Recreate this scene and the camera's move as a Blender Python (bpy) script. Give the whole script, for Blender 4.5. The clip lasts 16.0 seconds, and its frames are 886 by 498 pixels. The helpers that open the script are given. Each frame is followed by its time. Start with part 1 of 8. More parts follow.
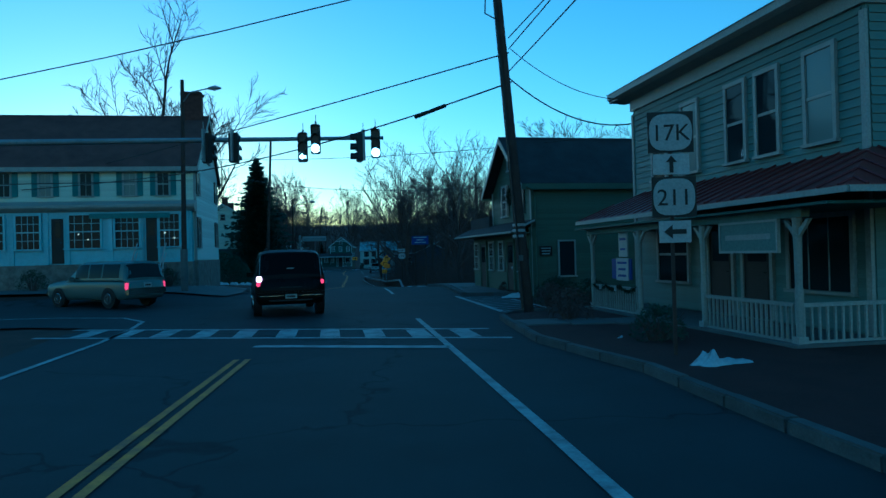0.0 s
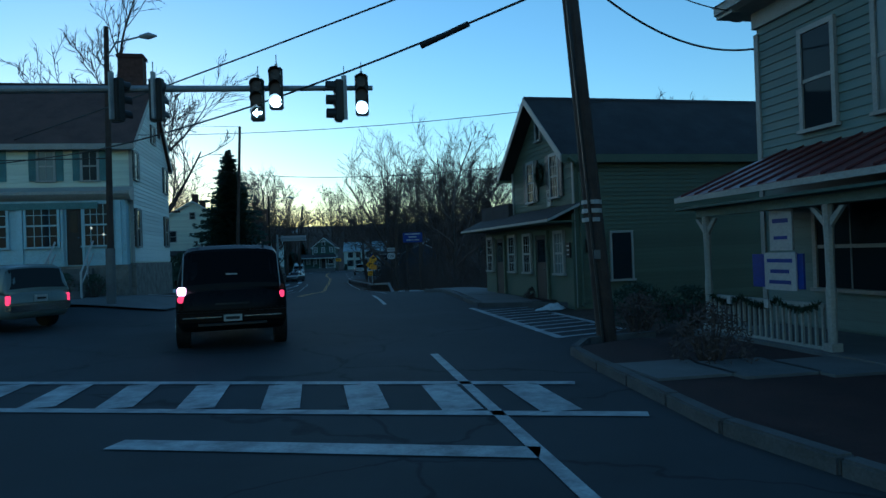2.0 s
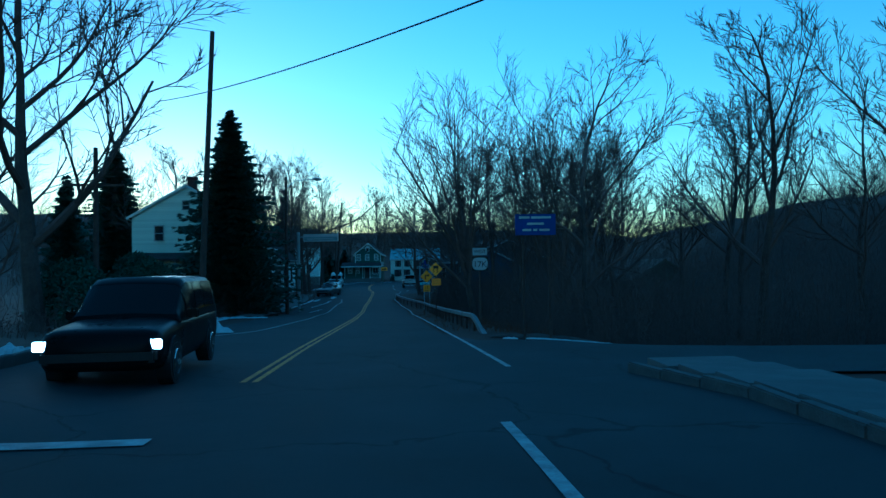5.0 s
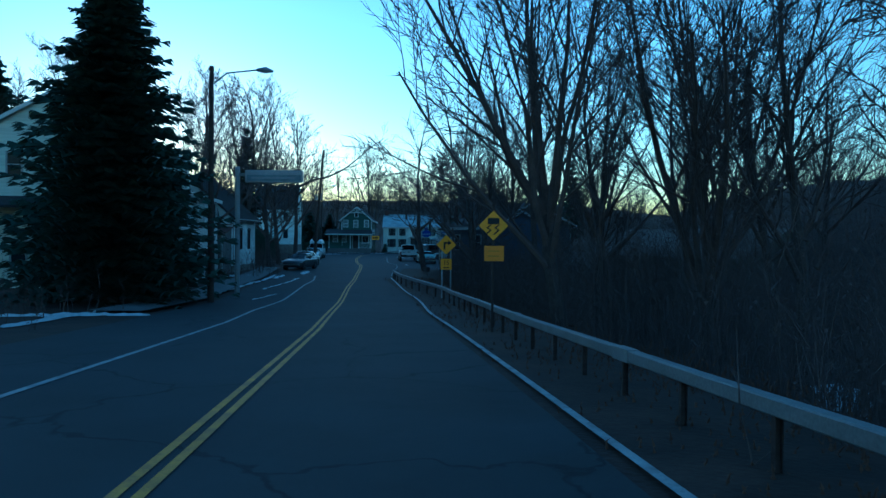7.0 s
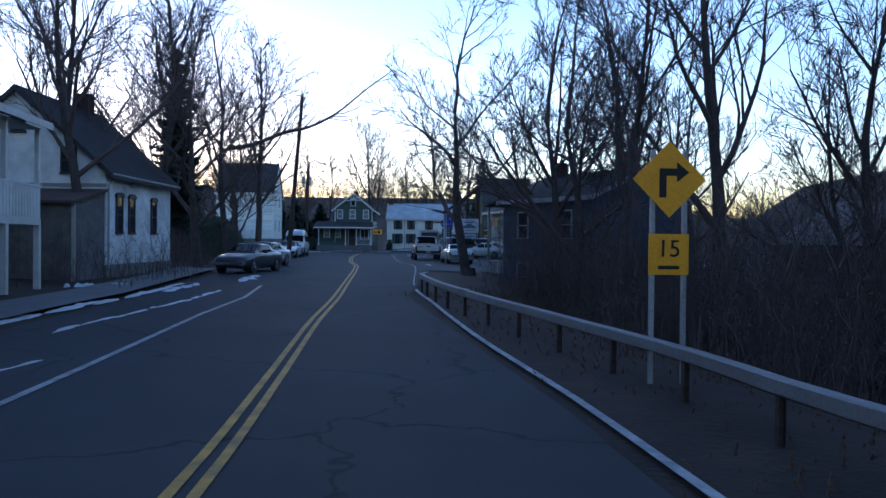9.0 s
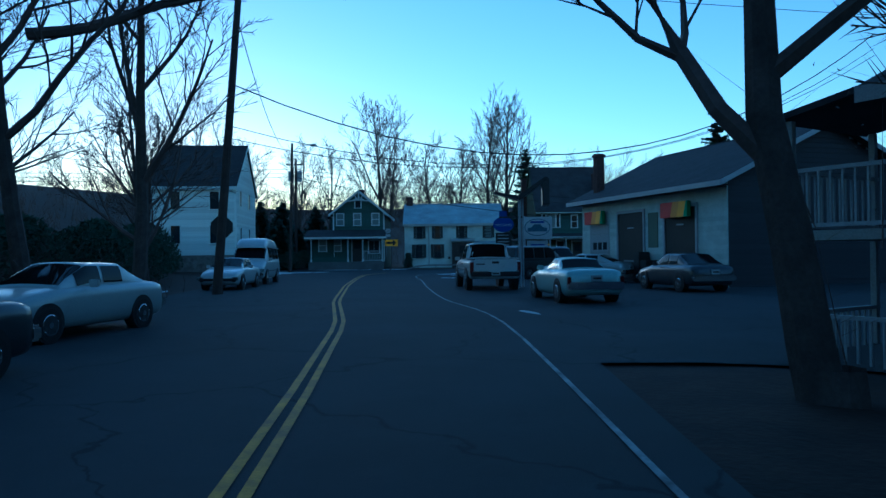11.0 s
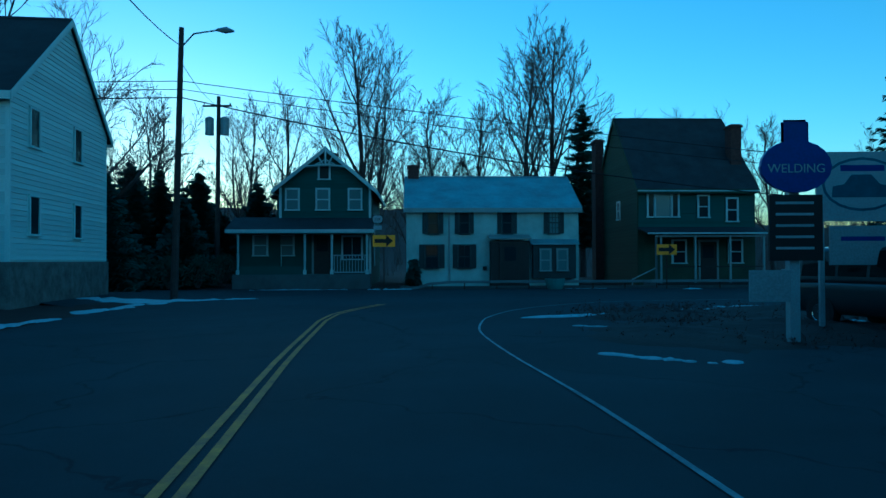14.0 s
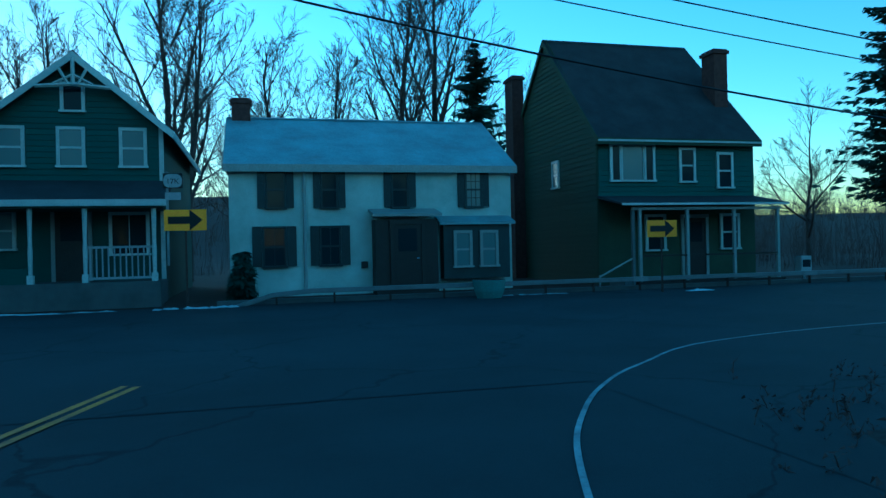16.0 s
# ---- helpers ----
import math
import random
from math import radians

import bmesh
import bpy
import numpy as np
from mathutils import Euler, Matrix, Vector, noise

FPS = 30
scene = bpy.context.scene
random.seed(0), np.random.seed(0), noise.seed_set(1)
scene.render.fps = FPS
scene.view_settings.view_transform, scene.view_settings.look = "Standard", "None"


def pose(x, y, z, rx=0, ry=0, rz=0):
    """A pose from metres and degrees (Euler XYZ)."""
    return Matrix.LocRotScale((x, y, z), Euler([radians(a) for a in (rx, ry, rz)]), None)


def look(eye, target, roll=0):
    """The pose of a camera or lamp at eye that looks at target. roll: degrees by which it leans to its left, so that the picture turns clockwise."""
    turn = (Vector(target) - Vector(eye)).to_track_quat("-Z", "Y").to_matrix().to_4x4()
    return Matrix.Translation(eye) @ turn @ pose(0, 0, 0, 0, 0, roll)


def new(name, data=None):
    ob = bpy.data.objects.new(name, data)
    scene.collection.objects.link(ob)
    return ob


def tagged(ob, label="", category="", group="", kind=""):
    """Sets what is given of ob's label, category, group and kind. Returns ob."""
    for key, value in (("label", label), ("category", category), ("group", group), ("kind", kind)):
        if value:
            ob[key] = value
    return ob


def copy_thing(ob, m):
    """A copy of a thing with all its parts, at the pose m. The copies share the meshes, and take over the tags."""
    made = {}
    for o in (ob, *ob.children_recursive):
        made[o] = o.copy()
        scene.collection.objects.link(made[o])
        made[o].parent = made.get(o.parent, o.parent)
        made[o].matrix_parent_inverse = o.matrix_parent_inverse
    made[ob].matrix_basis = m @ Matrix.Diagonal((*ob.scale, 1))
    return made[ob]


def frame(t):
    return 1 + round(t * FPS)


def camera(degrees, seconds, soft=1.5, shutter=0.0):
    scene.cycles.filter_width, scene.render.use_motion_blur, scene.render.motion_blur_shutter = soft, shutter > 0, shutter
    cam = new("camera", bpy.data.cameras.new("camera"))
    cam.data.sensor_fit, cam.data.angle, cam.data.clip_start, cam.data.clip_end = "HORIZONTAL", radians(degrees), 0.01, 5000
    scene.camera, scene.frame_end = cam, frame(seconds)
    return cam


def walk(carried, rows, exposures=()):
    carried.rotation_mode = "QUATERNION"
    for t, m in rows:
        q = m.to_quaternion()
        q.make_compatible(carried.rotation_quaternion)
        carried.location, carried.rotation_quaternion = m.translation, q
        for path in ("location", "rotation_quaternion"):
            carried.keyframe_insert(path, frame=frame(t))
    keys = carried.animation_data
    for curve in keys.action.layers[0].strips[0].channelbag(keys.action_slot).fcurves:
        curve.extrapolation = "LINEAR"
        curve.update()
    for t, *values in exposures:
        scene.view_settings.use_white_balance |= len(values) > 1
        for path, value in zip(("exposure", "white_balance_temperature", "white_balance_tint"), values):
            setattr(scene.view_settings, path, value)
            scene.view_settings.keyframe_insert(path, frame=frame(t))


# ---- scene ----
cam = camera(63.8, 16.0)
PATH = [
    (0, 0.048, 0.121, 1.678, 0.06, 0.42, 1.50),
    (0.5, -0.141, 1.484, 1.636, -0.83, 0.31, 1.60),
    (1, -0.385, 3.058, 1.619, -1.53, 0.18, 1.90),
    (1.5, -0.503, 5.130, 1.637, -1.50, 0.05, 2.10),
    (2, -0.720, 7.272, 1.617, -1.20, 0.42, 2.00),
    (2.5, -1.005, 9.936, 1.634, -0.80, 0.88, 1.90),
    (3, -1.407, 12.973, 1.625, 0.25, 1.38, 2.30),
    (3.5, -1.738, 16.333, 1.585, 1.10, 1.75, 2.60),
    (6, -4.847, 41.603, 1.532, 2.76, 0.51, -0.00),
    (6.5, -5.508, 46.740, 1.253, 2.21, -0.14, -0.30),
    (7, -6.511, 53.392, 1.007, 1.76, -0.80, -0.50),
    (7.5, -7.380, 59.630, 0.713, 1.48, -1.06, -0.90),
    (8, -8.154, 65.838, 0.465, 1.61, -0.96, -1.00),
    (8.5, -9.202, 72.859, 0.190, 1.67, -0.80, -0.80),
    (9, -10.151, 80.068, -0.132, 1.74, -0.61, -0.60),
    (9.5, -11.218, 87.041, -0.366, 1.62, -0.49, -0.40),
    (12, -15.252, 119.618, -0.075, 3.55, 1.22, 0.90),
    (12.5, -16.113, 124.130, -0.049, 3.57, 1.38, 0.60),
    (13, -16.886, 129.076, -0.038, 3.06, 1.07, 0.40),
    (13.5, -17.832, 135.760, -0.019, 2.58, 1.15, 0.20),
    (14, -18.526, 140.790, -0.036, 1.03, 0.94, 0.20),
    (14.5, -19.179, 145.056, -0.025, -0.81, 0.66, 0.40),
    (15, -19.729, 149.278, -0.026, -2.80, 0.54, 0.70),
    (15.5, -19.811, 153.539, -0.001, -6.02, 0.28, 1.00),
    (16, -19.138, 157.804, -0.009, -11.46, 0.03, 1.30),
]
EXPOSURES = [
    (0.0, 1.35, 3450, -19),
    (0.5, 1.38, 3850, -11),
    (1.0, 1.37, 3430, -19),
    (1.5, 1.4, 3700, -14),
    (2.0, 1.42, 4200, -4),
    (2.5, 1.42, 3950, -9),
    (3.0, 1.5, 3420, -20),
    (3.7, 1.55, 3400, -20),
    (5.8, 1.6, 3500, -11),
    (6.0, 1.62, 3570, -9),
    (6.5, 1.78, 3880, -4),
    (7.0, 1.9, 3760, -8),
    (7.5, 2.3, 4420, 11),
    (8.0, 2.52, 4750, 25),
    (9.0, 2.58, 4900, 30),
    (9.7, 2.45, 4650, 36),
    (11.8, 1.4, 3480, -19),
    (13.5, 1.42, 3430, -20),
    (14.5, 1.47, 3400, -21),
    (15.0, 1.57, 3440, -21),
    (16.0, 2.05, 3530, -22),
]
walk(cam, [(t, pose(x, y, z, 90 + pitch, roll, yaw)) for t, x, y, z, yaw, pitch, roll in PATH], EXPOSURES)

# ---- sky and light: dusk, the sun just gone behind the far trees ----
SUN_TURN = radians(-24)
world = bpy.data.worlds.new("dusk")
scene.world = world
world.use_nodes = True
wn = world.node_tree
sky = wn.nodes.new("ShaderNodeTexSky")
sky.sky_type = "NISHITA"
sky.sun_disc = False
sky.sun_elevation = radians(2.6)
sky.sun_rotation = SUN_TURN
sky.air_density = 1.0
sky.dust_density = 0.15
sky.ozone_density = 1.6
wn.links.new(sky.outputs[0], wn.nodes["Background"].inputs[0])
wn.nodes["Background"].inputs[1].default_value = 0.12
sun = new("sun", bpy.data.lights.new("sun", "SUN"))
sun.data.energy = 0.12
sun.data.angle = radians(12)
sun.data.color = (1.0, 0.82, 0.62)
sun.matrix_world = look((0, 0, 50), (math.sin(-SUN_TURN) * 100 * 1.0, -math.cos(SUN_TURN) * 100, 42))

# ---- materials ----


def material(name, colour, rough=0.7, metal=0.0, vary=0.25, scale=4.0, fine=60.0, bump=0.15, dirt=None, alpha_random=True, spec=0.3, coat=0.0):
    """A surface with mottling at two scales, a fine relief and, between objects, a slight difference of tone."""
    m = bpy.data.materials.new(name)
    m.use_nodes = True
    nt = m.node_tree
    b = nt.nodes["Principled BSDF"]
    co = nt.nodes.new("ShaderNodeTexCoord")
    big = nt.nodes.new("ShaderNodeTexNoise")
    big.inputs["Scale"].default_value = scale
    big.inputs["Detail"].default_value = 6
    big.inputs["Roughness"].default_value = 0.65
    small = nt.nodes.new("ShaderNodeTexNoise")
    small.inputs["Scale"].default_value = fine
    small.inputs["Detail"].default_value = 4
    for n in (big, small):
        nt.links.new(co.outputs["Object"], n.inputs["Vector"])
    ramp = nt.nodes.new("ShaderNodeValToRGB")
    c = Vector(colour)
    lo, hi = c * (1 - vary), c * (1 + vary)
    ramp.color_ramp.elements[0].position, ramp.color_ramp.elements[1].position = 0.3, 0.7
    ramp.color_ramp.elements[0].color = (*(dirt if dirt else lo), 1)
    ramp.color_ramp.elements[1].color = (*[min(v, 0.95) for v in hi], 1)
    nt.links.new(big.outputs[0], ramp.inputs[0])
    mix = nt.nodes.new("ShaderNodeMix")
    mix.data_type, mix.blend_type = "RGBA", "OVERLAY"
    mix.inputs[0].default_value = 0.35
    nt.links.new(ramp.outputs[0], mix.inputs[6])
    nt.links.new(small.outputs[0], mix.inputs[7])
    info = nt.nodes.new("ShaderNodeObjectInfo")
    tone = nt.nodes.new("ShaderNodeMapRange")
    tone.inputs[3].default_value, tone.inputs[4].default_value = (0.88, 1.1) if alpha_random else (1, 1)
    nt.links.new(info.outputs["Random"], tone.inputs[0])
    hsv = nt.nodes.new("ShaderNodeHueSaturation")
    nt.links.new(tone.outputs[0], hsv.inputs["Value"])
    nt.links.new(mix.outputs[2], hsv.inputs["Color"])
    nt.links.new(hsv.outputs[0], b.inputs["Base Color"])
    rr = nt.nodes.new("ShaderNodeMapRange")
    rr.inputs[3].default_value, rr.inputs[4].default_value = max(rough - 0.12, 0.02), min(rough + 0.12, 1)
    nt.links.new(big.outputs[0], rr.inputs[0])
    nt.links.new(rr.outputs[0], b.inputs["Roughness"])
    b.inputs["Metallic"].default_value = metal
    b.inputs["Specular IOR Level"].default_value = spec
    b.inputs["Coat Weight"].default_value = coat
    b.inputs["Coat Roughness"].default_value = 0.08
    if bump:
        bp = nt.nodes.new("ShaderNodeBump")
        bp.inputs["Strength"].default_value = bump
        bp.inputs["Distance"].default_value = 0.02
        nt.links.new(small.outputs[0], bp.inputs["Height"])
        nt.links.new(bp.outputs[0], b.inputs["Normal"])
    return m


def glowing(name, colour, strength):
    m = bpy.data.materials.new(name)
    m.use_nodes = True
    b = m.node_tree.nodes["Principled BSDF"]
    b.inputs["Base Color"].default_value = (*colour, 1)
    b.inputs["Emission Color"].default_value = (*colour, 1)
    b.inputs["Emission Strength"].default_value = strength
    return m


def asphalt_material():
    m = material("asphalt", (0.044, 0.046, 0.049), 0.78, vary=0.3, scale=0.35, fine=90, bump=0.35, alpha_random=False, spec=0.12)
    nt = m.node_tree
    b = nt.nodes["Principled BSDF"]
    co = nt.nodes["Texture Coordinate"]
    # cracks and tar seams
    v = nt.nodes.new("ShaderNodeTexVoronoi")
    v.feature = "DISTANCE_TO_EDGE"
    v.inputs["Scale"].default_value = 0.22
    warp = nt.nodes.new("ShaderNodeTexNoise")
    warp.inputs["Scale"].default_value = 1.3
    warp.inputs["Detail"].default_value = 5
    add = nt.nodes.new("ShaderNodeVectorMath")
    add.operation = "MULTIPLY_ADD"
    add.inputs[1].default_value = (1.2, 1.2, 0)
    nt.links.new(co.outputs["Object"], warp.inputs["Vector"])
    nt.links.new(warp.outputs["Color"], add.inputs[0])
    nt.links.new(co.outputs["Object"], add.inputs[2])
    nt.links.new(add.outputs[0], v.inputs["Vector"])
    r = nt.nodes.new("ShaderNodeValToRGB")
    r.color_ramp.elements[0].position, r.color_ramp.elements[1].position = 0.002, 0.008
    r.color_ramp.elements[0].color, r.color_ramp.elements[1].color = (0.3, 0.3, 0.3, 1), (1, 1, 1, 1)
    nt.links.new(v.outputs[0], r.inputs[0])
    mul = nt.nodes.new("ShaderNodeMix")
    mul.data_type, mul.blend_type = "RGBA", "MULTIPLY"
    mul.inputs[0].default_value = 0.7
    src = b.inputs["Base Color"].links[0].from_socket
    nt.links.new(src, mul.inputs[6])
    nt.links.new(r.outputs[0], mul.inputs[7])
    nt.links.new(mul.outputs[2], b.inputs["Base Color"])
    return m


ASPHALT = asphalt_material()
EARTH = material("leaf_litter", (0.03, 0.021, 0.015), 0.95, vary=0.6, scale=0.9, fine=11, bump=0.9, alpha_random=False)
MUD = material("wet_mud", (0.02, 0.016, 0.012), 0.8, vary=0.6, scale=1.5, fine=12, bump=0.9, alpha_random=False)
MULCH = material("bark_mulch", (0.026, 0.014, 0.012), 0.95, vary=0.45, scale=2, fine=40, bump=0.8, alpha_random=False)
CONCRETE = material("concrete", (0.115, 0.115, 0.112), 0.85, vary=0.22, scale=1.6, fine=50, bump=0.2)
KERB = material("kerb_stone", (0.085, 0.085, 0.084), 0.85, vary=0.3, scale=2.5, fine=50, bump=0.3)
PAINT_WHITE = material("white_road_paint", (0.37, 0.38, 0.38), 0.65, vary=0.25, scale=2.6, fine=35, bump=0.1, dirt=(0.14, 0.142, 0.145))
PAINT_WORN = material("worn_road_paint", (0.26, 0.27, 0.27), 0.7, vary=0.5, scale=2.2, fine=35, bump=0.1, dirt=(0.09, 0.092, 0.095))
PAINT_YELLOW = material("yellow_road_paint", (0.4, 0.23, 0.02), 0.65, vary=0.25, scale=2.6, fine=35, bump=0.1, dirt=(0.17, 0.1, 0.025))
SNOW = material("old_snow", (0.48, 0.5, 0.53), 0.6, vary=0.15, scale=2, fine=20, bump=0.5, dirt=(0.42, 0.43, 0.43))
SIDING_TEAL = material("sage_siding", (0.15, 0.19, 0.172), 0.62, vary=0.1, scale=1.2, fine=25, bump=0.08)
SIDING_GREEN = material("olive_siding", (0.1, 0.12, 0.085), 0.7, vary=0.12, scale=1.0, fine=25, bump=0.1)
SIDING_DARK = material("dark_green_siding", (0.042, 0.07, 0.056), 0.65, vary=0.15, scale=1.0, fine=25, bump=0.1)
SIDING_MOSS = material("moss_brown_siding", (0.052, 0.063, 0.036), 0.8, vary=0.35, scale=0.7, fine=25, bump=0.15)
SIDING_BROWN = material("dark_brown_siding", (0.04, 0.036, 0.038), 0.75, vary=0.2, scale=1.0, fine=25, bump=0.1)
SIDING_WHITE = material("white_siding", (0.62, 0.66, 0.62), 0.62, vary=0.07, scale=0.8, fine=25, bump=0.06)
SIDING_CREAM = material("cream_siding", (0.58, 0.61, 0.5), 0.62, vary=0.08, scale=0.8, fine=25, bump=0.06)
STUCCO = material("pale_stucco", (0.5, 0.53, 0.48), 0.85, vary=0.15, scale=0.9, fine=40, bump=0.3, dirt=(0.36, 0.38, 0.33))
TRIM = material("trim_paint", (0.29, 0.29, 0.268), 0.55, vary=0.1, scale=3, fine=30, bump=0.05)
TRIM_LIGHT = material("pale_trim_paint", (0.5, 0.51, 0.48), 0.55, vary=0.12, scale=3, fine=30, bump=0.05)
TRIM_BLUE = material("pale_blue_paint", (0.36, 0.47, 0.52), 0.5, vary=0.1, scale=3, fine=30, bump=0.05)
SHUTTER = material("dark_shutter_paint", (0.03, 0.035, 0.035), 0.5, vary=0.2, scale=3, fine=30, bump=0.1)
SHUTTER_GREEN = material("green_shutter_paint", (0.1, 0.17, 0.17), 0.5, vary=0.2, scale=3, fine=30, bump=0.1)
SHINGLE = material("asphalt_shingle", (0.035, 0.034, 0.036), 0.9, vary=0.35, scale=1.4, fine=30, bump=0.5)
SHINGLE_BROWN = material("brown_shingle", (0.075, 0.05, 0.042), 0.9, vary=0.3, scale=1.4, fine=30, bump=0.5)
SHEET_ROOF = material("grey_sheet_roof", (0.3, 0.34, 0.36), 0.55, metal=0.2, vary=0.2, scale=0.8, fine=20, bump=0.1, dirt=(0.2, 0.22, 0.23))
RED_ROOF = material("red_metal_roof", (0.1, 0.034, 0.03), 0.4, metal=0.35, vary=0.3, scale=1.5, fine=20, bump=0.1)
BRICK = material("chimney_brick", (0.06, 0.036, 0.03), 0.9, vary=0.35, scale=6, fine=40, bump=0.4)
STONE = material("foundation_stone", (0.16, 0.15, 0.13), 0.9, vary=0.45, scale=3, fine=30, bump=0.8)
WOOD_POLE = material("weathered_pole", (0.048, 0.038, 0.032), 0.9, vary=0.35, scale=3, fine=40, bump=0.5)
BARK = material("bark", (0.058, 0.048, 0.042), 0.95, vary=0.4, scale=4, fine=30, bump=0.6)
TWIG = material("twigs", (0.08, 0.063, 0.055), 0.95, vary=0.3, scale=3, fine=30, bump=0.0)
LEAF_LITTER = material("dead_leaves", (0.085, 0.05, 0.03), 0.95, vary=0.4, scale=3, fine=30, bump=0.0)
NEEDLE = material("fir_needles", (0.042, 0.066, 0.05), 0.9, vary=0.5, scale=3, fine=25, bump=0.0)
HEDGE = material("evergreen_leaves", (0.035, 0.055, 0.035), 0.9, vary=0.5, scale=3, fine=25, bump=0.0)
STEEL = material("galvanised_steel", (0.3, 0.31, 0.32), 0.6, metal=0.75, vary=0.2, scale=2, fine=30, bump=0.1)
RUST = material("rusty_steel", (0.055, 0.042, 0.035), 0.85, metal=0.2, vary=0.4, scale=6, fine=40, bump=0.3)
IRON = material("dark_iron", (0.03, 0.03, 0.03), 0.5, metal=0.4, vary=0.2, scale=4, fine=30, bump=0.05)
CHROME = material("chrome", (0.6, 0.6, 0.6), 0.15, metal=1.0, vary=0.05, bump=0)
RUBBER = material("tyre_rubber", (0.018, 0.018, 0.018), 0.85, vary=0.2, bump=0.2)
BLACK_PLASTIC = material("black_plastic", (0.015, 0.015, 0.016), 0.5, vary=0.2, bump=0.05)
SIGN_YELLOW = material("sign_yellow", (0.78, 0.36, 0.005), 0.45, vary=0.08, scale=3, fine=30, bump=0.02)
SIGN_ORANGE = material("sign_orange", (0.62, 0.25, 0.01), 0.45, vary=0.08, scale=3, fine=30, bump=0.02)
SIGN_WHITE = material("sign_white", (0.34, 0.34, 0.34), 0.45, vary=0.06, scale=3, fine=30, bump=0.02)
SIGN_BLACK = material("sign_black", (0.012, 0.012, 0.012), 0.5, vary=0.1, bump=0.02)
SIGN_BLUE = material("sign_blue", (0.015, 0.03, 0.2), 0.45, vary=0.1, scale=3, fine=30, bump=0.02)
SIGN_RED = material("sign_red", (0.45, 0.02, 0.015), 0.45, vary=0.1, bump=0.02)
SIGN_FADED = material("sign_faded_ink", (0.3, 0.17, 0.01), 0.5, vary=0.3, bump=0.02)
SIGN_GREEN = material("sign_green", (0.02, 0.2, 0.06), 0.45, vary=0.1, bump=0.02)
DARK_WOOD = material("dark_door", (0.03, 0.026, 0.022), 0.6, vary=0.2, scale=3, fine=30, bump=0.1)
WREATH = material("wreath_green", (0.015, 0.03, 0.018), 0.9, vary=0.4, scale=8, fine=40, bump=0.3)


def glass_material(name, colour=(0.02, 0.025, 0.03), rough=0.04, spec=0.1):
    m = bpy.data.materials.new(name)
    m.use_nodes = True
    nt = m.node_tree
    b = nt.nodes["Principled BSDF"]
    b.inputs["Base Color"].default_value = (*colour, 1)
    b.inputs["Roughness"].default_value = rough
    b.inputs["Specular IOR Level"].default_value = spec
    co = nt.nodes.new("ShaderNodeTexCoord")
    n = nt.nodes.new("ShaderNodeTexNoise")
    n.inputs["Scale"].default_value = 1.7
    bp = nt.nodes.new("ShaderNodeBump")
    bp.inputs["Strength"].default_value = 0.06
    bp.inputs["Distance"].default_value = 0.02
    nt.links.new(co.outputs["Object"], n.inputs["Vector"])
    nt.links.new(n.outputs[0], bp.inputs["Height"])
    nt.links.new(bp.outputs[0], b.inputs["Normal"])
    return m


GLASS = glass_material("window_glass")
GLASS_BLIND = glass_material("glass_over_blind", (0.16, 0.18, 0.175), 0.15, 0.35)
GLASS_CAR = glass_material("car_glass", (0.006, 0.007, 0.008), 0.05, 0.2)
LIT = glowing("lit_window", (1.0, 0.75, 0.45), 0.25)
PLATE = material("number_plate", (0.3, 0.31, 0.3), 0.5, vary=0.2, bump=0.02)
GLASS_TINTED = glass_material("tinted_car_glass", (0.003, 0.003, 0.004), 0.06, 0.04)
TAIL = glowing("tail_light", (1.0, 0.04, 0.1), 0.45)
TAIL_HOT = glowing("brake_light", (1.0, 0.5, 0.55), 2.2)
HEAD = glowing("head_light", (1.0, 0.95, 0.9), 3.0)
SIGNAL_GREEN = glowing("signal_lens_lit", (0.9, 1.0, 0.95), 4.0)
SIGNAL_OFF = material("signal_lens_dark", (0.05, 0.03, 0.02), 0.3, bump=0)


def car_paint(name, colour):
    return material(name, colour, 0.32, metal=0.25, vary=0.06, scale=1.5, fine=60, bump=0.0, coat=0.45)


# ---- building helpers ----


